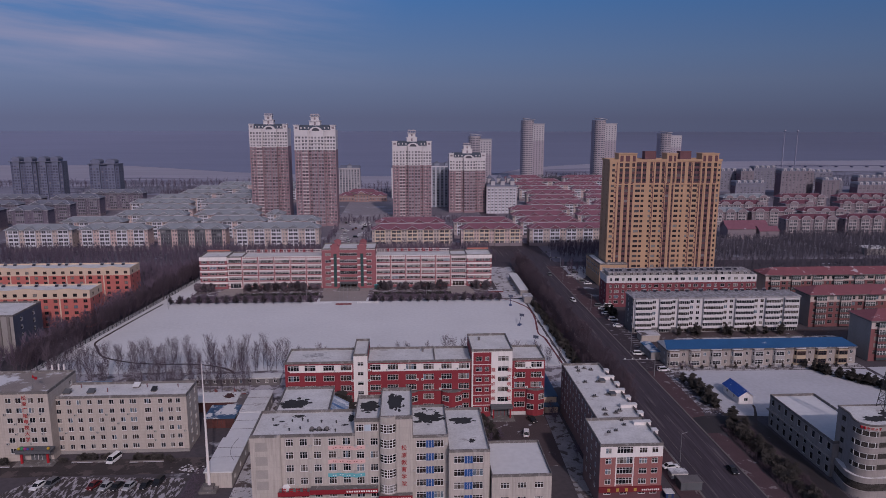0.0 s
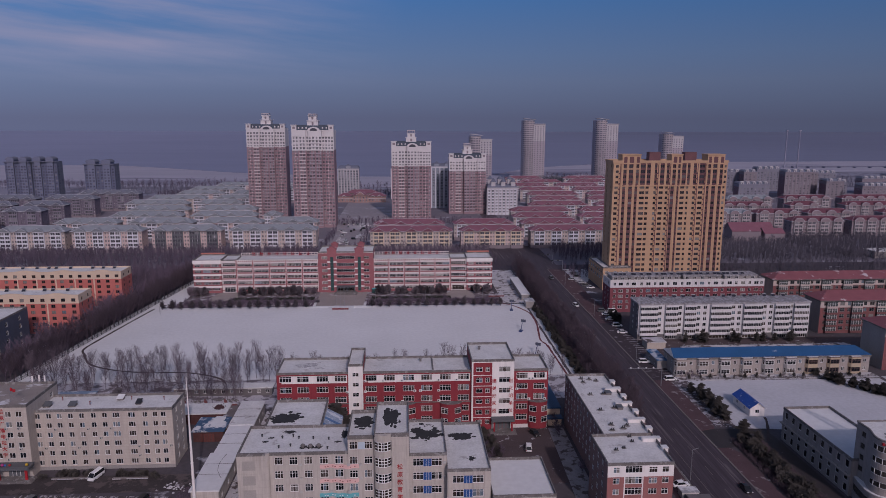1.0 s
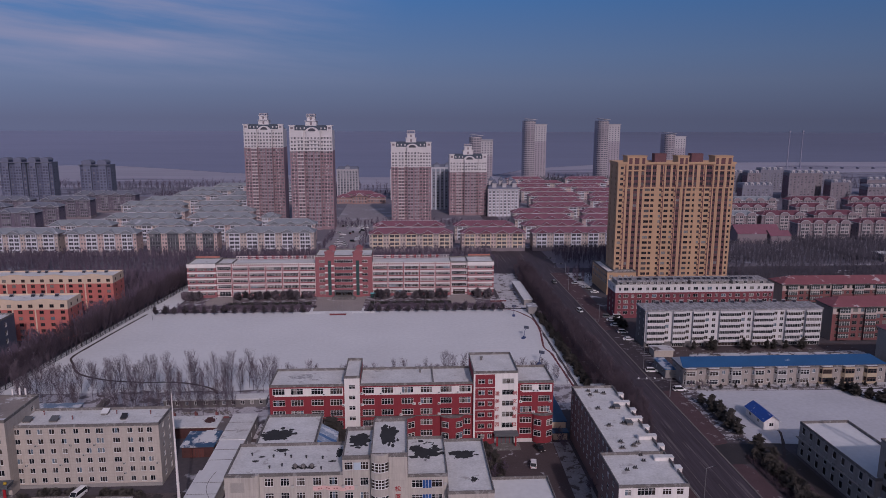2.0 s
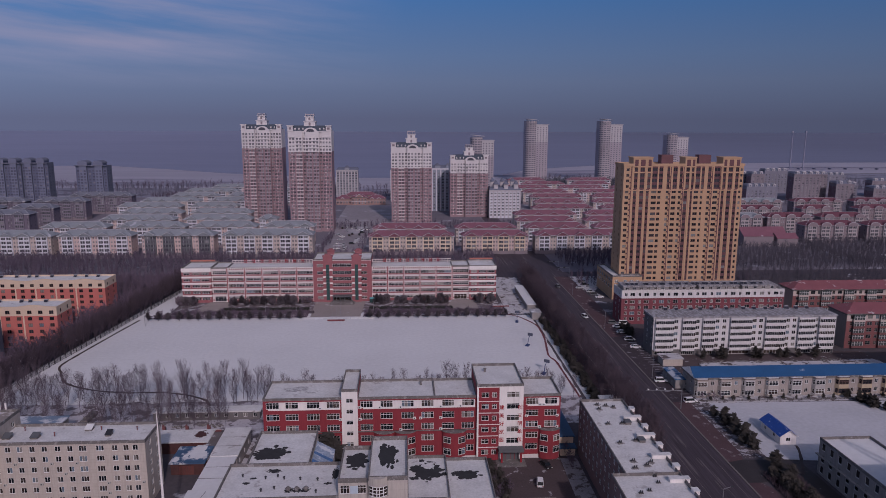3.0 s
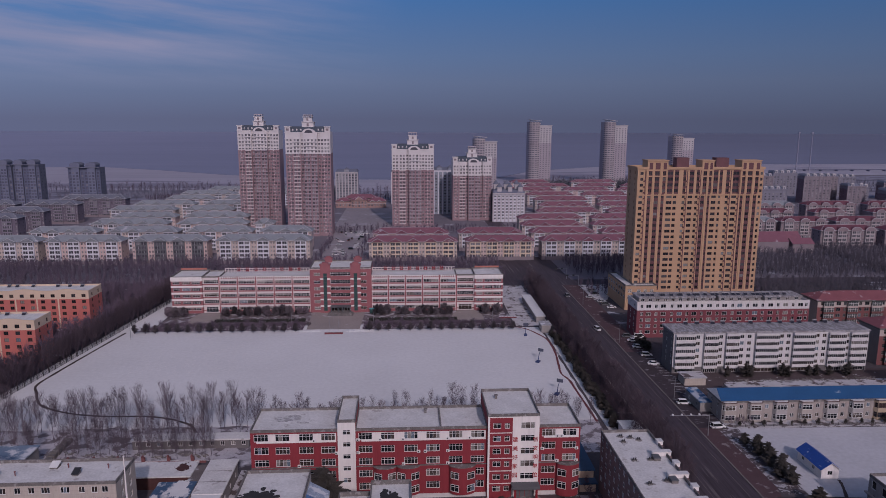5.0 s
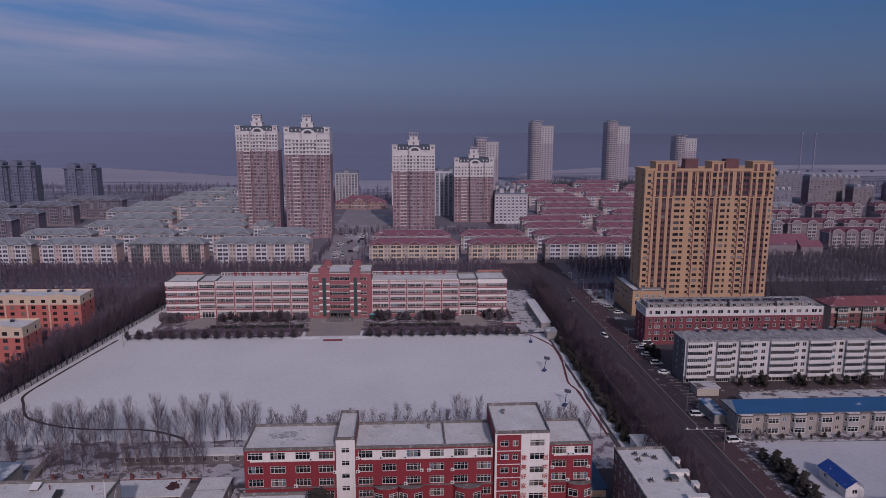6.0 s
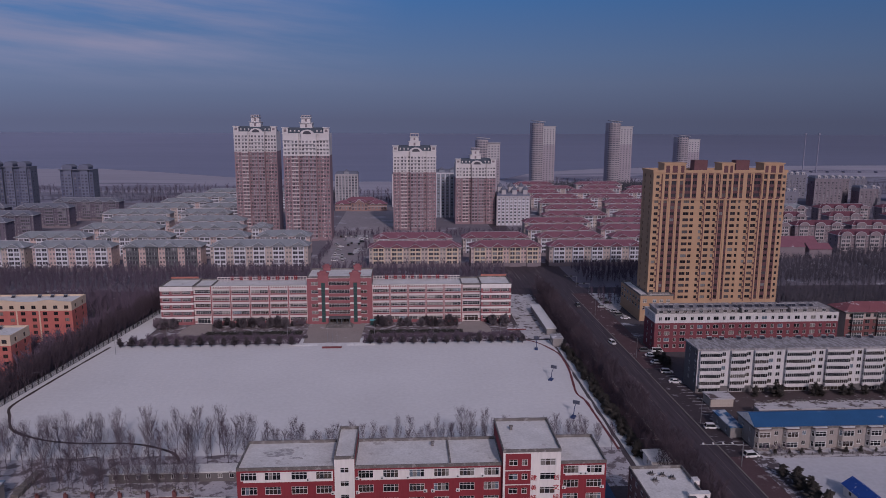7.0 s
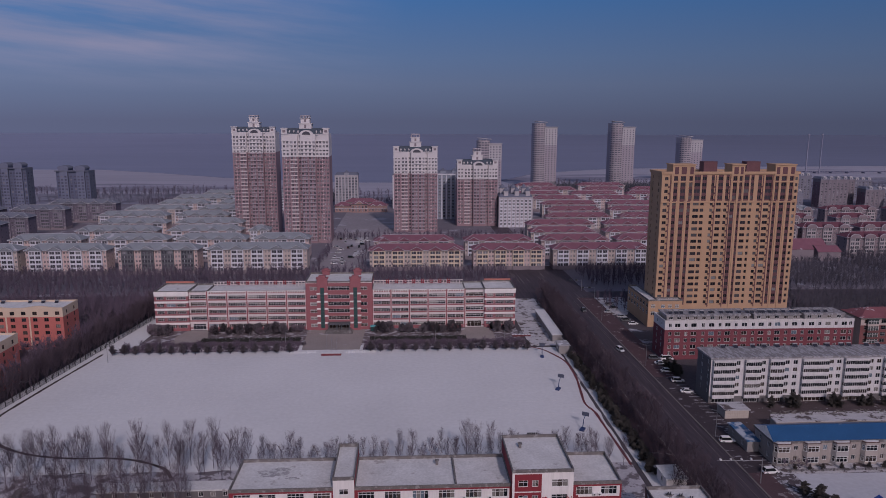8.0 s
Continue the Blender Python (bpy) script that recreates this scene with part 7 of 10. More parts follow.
# ---- orange flats ----
def orange_flats(x0, x1, y0, y1, h):
    T = thing("orange_flats", (x0 + x1) / 2, (y0 + y1) / 2, "orange six-storey flats with a buff top band", "apartment building", group="orange flats")
    zs = [h - 3.0 - 2.75 * i for i in range(6)]
    hs = grid(spread(0, x1 - x0, int((x1 - x0) / 4.4)), zs, 1.8, 1.5, 2, 0.0)
    block(T, (x0, x1, y0, y1), 0, h, [ORANGE, BUFF], {"f": hs, "r": grid([3.5, y1 - y0 - 3.5], zs, 1.3, 1.5, 2, 0.0)}, band=lambda u, v: 1 if v > h - 3.8 else 0,
          cuts={s: ((), [h - 3.8]) for s in "frbl"}, near=False, coping=BUFF, frame_mat=MAROON_FRAME)
    # the parapet rises in long waves
    m = Mesh()
    n = int((x1 - x0) / 1.25)
    wave = lambda q: h + 0.15 + 0.75 * (0.5 - 0.5 * math.cos(2 * math.pi * q / 18.7)) ** 1.6
    for i in range(n):
        a, b = x0 + (x1 - x0) * i / n, x0 + (x1 - x0) * (i + 1) / n
        za, zb = wave(x1 - a), wave(x1 - b)
        m.face([(a, y0 - 0.06, h - 0.1), (b, y0 - 0.06, h - 0.1), (b, y0 - 0.06, zb), (a, y0 - 0.06, za)])
        m.face([(b, y0 + 0.3, h - 0.1), (a, y0 + 0.3, h - 0.1), (a, y0 + 0.3, za), (b, y0 + 0.3, zb)])
        m.face([(a, y0 - 0.06, za), (b, y0 - 0.06, zb), (b, y0 + 0.3, zb), (a, y0 + 0.3, za)])
    m.part("curved_gable", BUFF, T, "parapet rising in long waves")
    # pale strips between the stairwells
    u = x1 - 13.5
    while u > x0 + 4:
        k = Mesh()
        k.box(u - 0.3, u + 0.3, y0 - 0.08, y0 - 0.003, 0.5, h - 3.8)
        k.part("strip", BUFF, T)
        u -= 9.35
    solar_row(x0 + 2, x1 - 4, y1 - 3, h - 0.7, int((x1 - x0) / 7), int(y0))


orange_flats(-217, -142.2, 315.0, 328, 17.4)
orange_flats(-232, -141.8, 361.0, 374.5, 17.8)


def slate_block():
    T = thing("slate_block", -172, 290, "dark grey block with tall pale piers and snowy roof", "office building")
    zs = [12.2, 8.8, 5.4, 2.0]
    # Sides darker and bluer than the front.
    block(T, (-205, -156.8, 279, 301), 0, 16.2, [GREY_WALL, mat("dark_blue_grey_side", (0.078, 0.090, 0.128), 0.6, 0.15, 0.3, 4.0)], {"f": grid(spread(2, 44, 12), zs, 2.0, 2.2, 2), "r": grid([6.0, 15.5], zs, 1.6, 1.9, 2)}, band={"f": lambda u, v: 0, "*": lambda u, v: 1}, near=False)
    for x in (-158.6, -162.2, -165.8):
        m = Mesh()
        m.box(x - 0.5, x + 0.5, 278.4, 279.0, 0, 15.6)
        m.part("pier", KERB, T, "pale pier")


slate_block()


# ---- housing rows with hipped roofs and gables ----
def house_row(name, x0, x1, y, eave, roofm, wallm, label, group, depth=12.0, gable="point", storeys=None, rise=3.4, baym=None):
    T = thing(name, (x0 + x1) / 2, y + depth / 2, label, "apartment house", group=group)
    n = storeys or int(round(eave / 2.8))
    zs = [eave - 2.0 - 2.75 * i for i in range(n) if eave - 2.0 - 2.75 * i > 0.3]
    W = x1 - x0
    k = max(2, int(round(W / 12.0)))
    step = W / k
    hs = []
    for i in range(k):
        c = step * (i + 0.5)
        for z in zs:
            hs += [(c - step / 2 + 0.45, c - step / 2 + 1.45, z, z + 1.35), (c + step / 2 - 1.45, c + step / 2 - 0.45, z, z + 1.35)]
    box = (x0, x1, y, y + depth)
    w, bays = Mesh(), []

    def band(u, v):
        if v < 2.6:
            return 1
        return 0
    facade(w, *side_frame("f", *box), 0, eave, hs, 0.2, band, (), [2.6])
    side = [(c - 0.5, c + 0.5, z, z + 1.3) for c in (3, depth - 3) for z in zs]
    for s in "rl":
        facade(w, *side_frame(s, *box), 0, eave, side, 0.2, lambda u, v: 1 if v < 2.6 else 0, (), [2.6])
    facade(w, *side_frame("b", *box), 0, eave, [], 0.2, lambda u, v: 0)
    w.part("wall", [wallm, HOUSE_BASE], T)
    g = Mesh()
    far_windows(g, "f", box, hs, 0.2, 0, 1)
    for s in "rl":
        far_windows(g, s, box, side, 0.2, 0)
    bw, out = min(3.7, step * 0.33), 1.1
    for i in range(k):
        c = x0 + step * (i + 0.5)
        bb = (c - bw, c + bw, y - out, y)
        bh = [q for z in zs for q in ((0.5, bw - 0.35, z - 0.1, z + 1.6), (bw + 0.35, 2 * bw - 0.5, z - 0.1, z + 1.6))]
        bm = Mesh()
        facade(bm, *side_frame("f", *bb), 0, eave, bh, 0.2, lambda u, v: 1 if v < 2.6 else 0, (), [2.6])
        for s in "rl":
            facade(bm, *side_frame(s, *bb), 0, eave, [], 0.2, lambda u, v: 1 if v < 2.6 else 0, (), [2.6])
        bm.part("bay", [baym or HOUSE_GREY, HOUSE_BASE], T)
        far_windows(g, "f", bb, bh, 0.2, 0, 1)
    g.part("window_panes", [GLASS_FAR, TRIM], T)["kind"] = "stuff"
    r = Mesh()
    hip_roof(r, x0, x1, y, y + depth, eave + 0.35, rise)
    ridge_caps(r, x0, x1, y, y + depth, eave + 0.35, rise, slot=1)
    r.part("hipped_roof", [roofm, TRIM], T)
    for i in range(k):
        c = x0 + step * (i + 0.5)
        q = Mesh()
        if gable == "point":
            z0, h, hw = eave + 0.3, 2.5, bw + 0.7
            tip, back = (c, y - 2.0, z0 + h), (c, y + depth * 0.36, z0 + h)
            q.face([(c - hw, y - 1.7, z0), (c + hw, y - 1.7, z0), (c, y - 1.7, z0 + h)], 0)
            q.face([(c - hw - 0.2, y - 2.0, z0 - 0.05), tip, back, (c - hw - 0.2, y + 1.2, z0 - 0.05)], 0)
            q.face([tip, (c + hw + 0.2, y - 2.0, z0 - 0.05), (c + hw + 0.2, y + 1.2, z0 - 0.05), back], 0)
            q.tube((c - hw - 0.2, y - 2.02, z0), (c, y - 2.02, z0 + h + 0.05), 0.13, 0.13, 4, 2)
            q.tube((c + hw + 0.2, y - 2.02, z0), (c, y - 2.02, z0 + h + 0.05), 0.13, 0.13, 4, 2)
        else:
            m8, hw, z0 = 8, 4.0, eave + 0.2
            for j in range(m8):
                a0, a1 = math.pi * j / m8, math.pi * (j + 1) / m8
                p0, p1 = (c + hw * math.cos(a0), z0 + 2.7 * math.sin(a0)), (c + hw * math.cos(a1), z0 + 2.7 * math.sin(a1))
                q.face([(p1[0], y - 1.5, z0 - 0.4), (p0[0], y - 1.5, z0 - 0.4), (p0[0], y - 1.5, p0[1]), (p1[0], y - 1.5, p1[1])], 1)
                q.tube((p0[0], y - 1.55, p0[1]), (p1[0], y - 1.55, p1[1]), 0.16, 0.16, 4, 2)
                q.face([(p0[0], y - 1.6, p0[1]), (p0[0], y + 4.2, p0[1]), (p1[0], y + 4.2, p1[1]), (p1[0], y - 1.6, p1[1])], 0)
        q.part("gable", [roofm, wallm, TRIM], T)
    return T


# Roof, wall and bay darkened: the darker haze on the right is painted in.
DIMMED_RED_ROOF = mat("dimmed_red_roof_tile", (0.138, 0.052, 0.072), 0.85, 0.15, 0.3, 3.0)
ARCH_WALL = mat("dimmed_rose_house_wall", (0.235, 0.19, 0.21), 0.85, 0.1, 0.2, 3.0)
BAY_WHITE = mat("dimmed_white_bay", (0.37, 0.335, 0.345), 0.85, 0.08)
BAY_DARK = mat("dark_grey_bay_cladding", (0.12, 0.125, 0.14), 0.85, 0.12)
GH = ("green_roofed_house", GREEN_ROOF, "pale six-storey house under a grey-green hipped roof", "green-roofed houses")
RH = ("red_roofed_house", RED_ROOF, "pale house with bays under a dull red hipped roof", "red-roofed houses")


def green_houses():
    rows = {505: [(-283, -237), (-232, -184), (-177, -129), (-123, -62)], 543: [(-262, -216), (-208, -160), (-154, -108), (-102, -66)],
            581: [(-236, -180), (-172, -120), (-114, -100)], 620: [(-236, -186), (-178, -128)], 664: [(-256, -200), (-192, -150)],
            706: [(-250, -196), (-186, -150)], 750: [(-236, -190), (-180, -138)], 796: [(-236, -180), (-170, -120)], 845: [(-220, -160), (-150, -100)]}
    for y, spans in rows.items():
        for i, (a, b) in enumerate(spans):
            house_row(GH[0], a, b, y, 15.3, GH[1], (HOUSE_PINK, HOUSE_BEIGE, HOUSE_PINK)[(i + y) % 3], GH[2], GH[3], baym=BAY_DARK if (y, i) == (505, 2) else HOUSE_GREY)


def red_houses():
    rows = {510: [(-23.5, 36), (42.5, 88.5), (94, 157), (163, 218)], 545: [(-22, 32), (40, 86), (93, 140), (146, 200)], 580: [(92, 140), (148, 200), (206, 250)],
            618: [(96, 150), (158, 206)], 660: [(120, 176), (184, 240)], 705: [(130, 180), (188, 240), (250, 300)], 752: [(134, 190), (200, 250)], 800: [(134, 186), (196, 246), (256, 310)], 850: [(120, 176), (186, 240), (250, 300)], 900: [(150, 204), (214, 262), (272, 330)], 955: [(140, 190), (220, 280)]}
    for y, spans in rows.items():
        for i, (a, b) in enumerate(spans):
            house_row(RH[0], a, b, y, 12.9, RH[1], (HOUSE_BEIGE, HOUSE_PINK)[(i + y) % 2], RH[2], RH[3], baym=HOUSE_YELLOW if y < 540 and i < 2 else HOUSE_GREY)


def arched_houses():
    rows = {545: [(311, 354), (361, 404), (411, 460)], 592: [(270, 302), (306, 345), (352, 392), (420, 470)], 645: [(300, 346), (366, 396), (420, 470)], 700: [(330, 378), (390, 440), (452, 510)]}
    for y, spans in rows.items():
        for i, (a, b) in enumerate(spans):
            house_row("arched_house", a, b, y, 13.4, DIMMED_RED_ROOF if (i + y) % 4 else GREEN_ROOF, ARCH_WALL, "pinkish house with arched white gables and red roof", "arch-gabled houses", gable="arch", baym=BAY_WHITE)


def dark_houses():
    rows = {640: [(-380, -345), (-335, -300)], 690: [(-400, -350), (-340, -295)], 600: [(-372, -340), (-330, -300)], 735: [(-330, -270)], 560: [(-380, -338)]}
    for y, spans in rows.items():
        for i, (a, b) in enumerate(spans):
            house_row("brown_house", a, b, y, 17.5, DIM_ROOF, BROWN_WALL, "brownish house with small gables in the distance", "brown houses", baym=DIM_BAY)


# Blue of the distance haze is mixed into these house colours.
DIM_BAY = mat("hazed_grey_bay", (0.195, 0.18, 0.225), 0.85, 0.1, 0.2, 3.0)
DIM_ROOF = mat("dark_grey_roof_tile", (0.145, 0.155, 0.195), 0.85, 0.15, 0.3, 3.0)
BROWN_WALL = mat("hazed_brown_house_wall", (0.140, 0.120, 0.160), 0.85, 0.12, 0.2, 3.0)
green_houses()
red_houses()
arched_houses()
dark_houses()


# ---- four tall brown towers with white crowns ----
# Slate colour lifted and blued by haze put into it.
SLATE = mat("hazed_slate", (0.135, 0.146, 0.195), 0.85, 0.1, 0.2, 3.0)
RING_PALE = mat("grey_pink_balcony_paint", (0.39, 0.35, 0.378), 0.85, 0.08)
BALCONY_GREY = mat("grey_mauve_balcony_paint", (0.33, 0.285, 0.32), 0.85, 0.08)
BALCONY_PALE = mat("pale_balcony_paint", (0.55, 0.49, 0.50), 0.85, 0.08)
# Rounded towers' wall colour, paled by haze put into it.
FAR_PALE = mat("hazed_tower_wall", (0.325, 0.290, 0.330), 0.85, 0.08, 0.1, 2.0)


def crown_tower(cx, y, w, h, split, spire, label):
    T = thing("crowned_tower", cx, y + 10, label, "tower block", group="crowned towers")
    d = 20.0
    st = 2.95
    segs = [(-0.5, -0.335, 0.0), (-0.335, -0.165, -0.7), (-0.165, -0.10, 1.3), (-0.10, 0.22, -1.6), (0.22, 0.275, 1.3), (0.275, 0.5, 0.0)]
    lights = [(0.30, 0.74), (0.28, 0.72), (0.5,), (0.12, 0.37, 0.63, 0.88), (0.5,), (0.2, 0.52, 0.82)]
    zs = [3.0 + st * i for i in range(int((h - 4.5) / st))]
    wall, panes, bal = Mesh(), Mesh(), Mesh()

    def crown(u, v):
        return 1 if v > split else 0
    for k, (a, b, off) in enumerate(segs):
        box = (cx + a * w, cx + b * w, y + off, y + d)
        W = box[1] - box[0]
        hs = [(W * u - 0.72, W * u + 0.72, z, z + 1.6) for u in lights[k] for z in zs]
        facade(wall, *side_frame("f", *box), 0, h, hs, 0.25, crown, (), [split])
        for s in "rl":
            facade(wall, *side_frame(s, *box), 0, h, [], 0.25, crown, (), [split])
        far_windows(panes, "f", box, hs, 0.25, 0, 1)
        wall.face([(box[0], box[2], h), (box[1], box[2], h), (box[1], box[3], h), (box[0], box[3], h)], 2)
        # a shallow white course over the brown storeys
        bal.box(box[0] - 0.1, box[1] + 0.1, box[2] - 0.25, box[2], split - 0.35, split + 0.25, 1)
        for z in zs:
            top = z > split
            if k == 1:
                bal.box(box[0] + 0.3, box[1] - 0.3, box[2] - 0.6, box[2], z - 0.95, z - 0.15, 1 if top else 0)
            elif k == 3 and top:
                bal.box(box[0] + 0.12 * W, box[1] - 0.12 * W, box[2] - 0.7, box[2], z - 1.0, z - 0.1, 1)
            elif k == 3:
                for u in (0.25, 0.75):
                    bal.box(box[0] + W * (u - 0.2), box[0] + W * (u + 0.2), box[2] - 0.7, box[2], z - 1.0, z - 0.1, 2)
            elif k in (0, 5) and not top:
                # casings of air units and pale sills between the windows
                bal.box(box[0] + W * lights[k][0] + 0.85, box[0] + W * lights[k][0] + 1.75, box[2] - 0.4, box[2], z - 0.75, z - 0.15, 0)
    box = (cx - w / 2, cx + w / 2, y, y + d)
    facade(wall, *side_frame("b", *box), 0, h, [], 0.25, crown, (), [split])
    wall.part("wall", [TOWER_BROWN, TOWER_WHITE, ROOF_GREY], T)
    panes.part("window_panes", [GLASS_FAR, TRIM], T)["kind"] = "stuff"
    bal.part("balcony_front", [BALCONY_PALE, TOWER_WHITE, BALCONY_GREY], T, "pale balcony fronts and courses")["kind"] = "stuff"
    # dark mansard, corner turrets, arched front, lantern
    r = Mesh()
    r.box(cx - w * 0.46, cx + w * 0.46, y + 0.8, y + d - 0.8, h, h + 4.2, 0, 2.4)
    r.part("mansard_roof", mat("slate_blue_mansard", (0.06, 0.075, 0.10), 0.8, 0.15, 0.3, 3.0), T, "dark slate mansard roof")
    for u in (-0.33, -0.24, -0.15, 0.24, 0.33):
        m = Mesh()
        x = cx + u * w
        m.box(x - 0.5, x + 0.5, y + 0.9, y + 2.8, h + 0.9, h + 2.0)
        m.tube((x, y + 0.85, h + 2.0), (x, y + 2.8, h + 2.0), 0.5, 0.5, 10)
        m.box(x - 0.28, x + 0.28, y + 0.86, y + 0.9, h + 1.1, h + 2.1, 1)
        m.part("dormer", [TOWER_WHITE, HOUSE_BASE], T, "small round-headed white dormer")
    for sx in (-1, 1):
        m = Mesh()
        x = cx + sx * w * 0.44
        m.box(x - w * 0.06, x + w * 0.06, y - 0.2, y + 4.5, h, h + 3.8)
        m.box(x - w * 0.075, x + w * 0.075, y - 0.6, y + 4.9, h + 3.8, h + 4.4)
        m.box(x - w * 0.03, x + w * 0.03, y - 0.24, y - 0.2, h + 1.0, h + 2.8, 1)
        m.part("turret", [TOWER_WHITE, HOUSE_BASE], T, "white corner turret")
    a = Mesh()
    o = [(cx + 0.03 * w + w * 0.15 * math.cos(math.pi * i / 12), h - 0.9 + 3.6 * math.sin(math.pi * i / 12)) for i in range(13)]
    a.face([(x, y - 1.7, z) for x, z in reversed(o)])
    for i in range(12):
        (xa, za), (xb, zb) = o[i], o[i + 1]
        a.face([(xa, y - 1.7, za), (xb, y - 1.7, zb), (xb, y + 2, zb), (xa, y + 2, za)])
    a.part("arched_gable", TOWER_WHITE, T, "white arched gable")
    k = Mesh()
    q = [(cx + 0.03 * w + w * 0.09 * math.cos(math.pi * i / 10), h - 0.7 + 2.5 * math.sin(math.pi * i / 10)) for i in range(11)]
    k.face([(x, y - 1.76, z) for x, z in reversed(q)])
    k.part("window", GLASS_FAR, T, "arched window in the gable")
    for zc in (h - 0.3, h - 5.2, split + 5.0):
        k = Mesh()
        k.box(cx - w / 2 - 0.35, cx - w * 0.16, y - 0.4, y, zc - 0.2, zc + 0.3)
        k.part("string_course", TOWER_WHITE, T)
        k = Mesh()
        k.box(cx + w * 0.22, cx + w / 2 + 0.35, y - 0.4, y, zc - 0.2, zc + 0.3)
        k.part("string_course", TOWER_WHITE, T)
    for z0, z1, f in ((h + 3.5, h + 8.0, 0.13), (h + 8.0, h + 12.0, 0.095)):
        m = Mesh()
        m.box(cx - w * f, cx + w * f, y + 3, y + 3 + 2 * w * f, z0, z1)
        m.box(cx - w * f - 0.6, cx + w * f + 0.6, y + 2.4, y + 3.6 + 2 * w * f, z1 - 0.5, z1)
        m.box(cx - 0.8, cx + 0.8, y + 2.92, y + 3.0, z0 + 0.8, z1 - 1.2, 1)
        m.part("lantern_storey", [TOWER_WHITE, HOUSE_BASE], T, "white roof lantern storey")
    m = Mesh()
    for i in range(4):
        for j in range(2):
            x = cx + w * 0.09 * (-1 + 2 * i / 3)
            m.tube((x, y + 3.2 + j * w * 0.16, h + 12), (x, y + 3.2 + j * w * 0.16, spire), 0.28, 0.28, 5)
    m.box(cx - w * 0.1, cx + w * 0.1, y + 3, y + 3.4 + w * 0.16, spire, spire + 0.7)
    m.part("pergola", RING_PALE, T, "open roof pergola")


crown_tower(-76.4, 615, 35.6, 84.0, 67.0, 97.0, "tall brown tower with white crowned top")
crown_tower(-124.6, 660, 35.0, 84.5, 68.3, 97.5, "tall brown tower with white crowned top")
crown_tower(8.0, 665, 36.9, 68.5, 50.6, 82.5, "brown tower with white crowned top storeys")
crown_tower(64.0, 700, 36.5, 55.5, 42.8, 69.0, "shorter brown tower with white crowned top")


# ---- far slender towers with rounded fronts ----
SLAB_WHITE = mat("dull_white_tower_tile", (0.42, 0.40, 0.425), 0.85, 0.08, 0.2, 3.0)


def drum_tower(cx, y, w, h):
    """A rounded balcony drum with a slanted canopy beside a lower slab; both white in their top storeys."""
    T = thing("rounded_tower", cx, y, "far slender tower, rounded balcony drum beside a slab, white top", "tower block", group="far rounded towers")
    r, dx = 0.27 * w, cx - 0.22 * w
    white = h * 0.86
    m = Mesh()
    ring = arc_outline(dx, y + r * 0.5, r * 0.92, 180, 360, 12)
    o = ring + [(dx + r * 0.92, y + w * 0.6), (dx - r * 0.92, y + w * 0.6)]
    m.prism(o, 0, white, 0)
    m.prism(o, white, h - 1.5, 1)
    m.part("drum", [FAR_PALE, RING_PALE], T, "rounded tower front")
    z, k = 4.0, 0
    g = Mesh()
    while z < h - 3:
        if k % 4 == 0:
            floor = Mesh()
        floor.prism(arc_outline(dx, y + r * 0.5, r, 180, 360, 12), z, z + 1.05)
        for i in range(6):
            a = radians(190 + 28 * i)
            x0, y0 = dx + r * 0.94 * math.cos(a), y + r * 0.5 + r * 0.94 * math.sin(a)
            a2 = a + 0.33
            x1, y1 = dx + r * 0.94 * math.cos(a2), y + r * 0.5 + r * 0.94 * math.sin(a2)
            g.face([(x0, y0, z + 1.1), (x1, y1, z + 1.1), (x1, y1, z + 2.6), (x0, y0, z + 2.6)])
        if k % 4 == 3 or z + 3 >= h - 3:
            floor.part("balcony_ring", [RING_PALE], T)
        z += 3.0
        k += 1
    box = (cx - 0.02 * w, cx + 0.5 * w, y - 1.0, y + w * 0.62)
    W, top = box[1] - box[0], h * 0.925
    zs = [3.0 + 3.0 * i for i in range(int((top - 4) / 3.0))]
    hs = [(c - 0.85, c + 0.85, zz, zz + 1.6) for c in (W * 0.14, W * 0.38, W * 0.62, W * 0.86) for zz in zs]
    b = Mesh()
    for side in "frbl":
        facade(b, *side_frame(side, *box), 0, top, hs if side == "f" else [], 0.25, lambda u, v: 1 if v > h * 0.66 else 0, (), [h * 0.66])
    b.face([(box[0], box[2], top), (box[1], box[2], top), (box[1], box[3], top), (box[0], box[3], top)], 2)
    b.part("slab", [FAR_PALE, SLAB_WHITE, ROOF_GREY], T, "square tower slab")
    far_windows(g, "f", box, hs, 0.25, 0)
    g.part("window_panes", [GLASS_HAZED], T)["kind"] = "stuff"
    e = Mesh()
    e.box(box[0] - 0.5, box[1] + 0.9, box[2] - 0.9, box[3], top, top + 0.7)
    e.part("cornice", SLAB_WHITE, T)
    c = Mesh()
    disc = arc_outline(dx + 0.03 * w, y + r * 0.6, r * 1.12, 0, 345, 23)
    rise = lambda x: h + 0.6 - (x - dx) * 0.10
    for lift, flip in ((0.0, True), (0.6, False)):
        pts = [(x, q, rise(x) + lift) for x, q in disc]
        c.face(pts[::-1] if flip else pts)
    for (xa, ya), (xb, yb) in zip(disc, disc[1:] + disc[:1]):
        c.face([(xa, ya, rise(xa)), (xb, yb, rise(xb)), (xb, yb, rise(xb) + 0.6), (xa, ya, rise(xa) + 0.6)])
    c.part("roof_canopy", SLAB_WHITE, T, "thin slanted roof canopy")
    p = Mesh()
    for i in range(7):
        x, q = disc[13 + i] if 13 + i < len(disc) else disc[0]
        p.tube((dx + (x - dx) * 0.8, y + r * 0.6 + (q - y - r * 0.6) * 0.8, h - 2), (dx + (x - dx) * 0.8, y + r * 0.6 + (q - y - r * 0.6) * 0.8, rise(x)), 0.25, 0.25, 4)
    p.part("canopy_frame", SLAB_WHITE, T)["kind"] = "stuff"


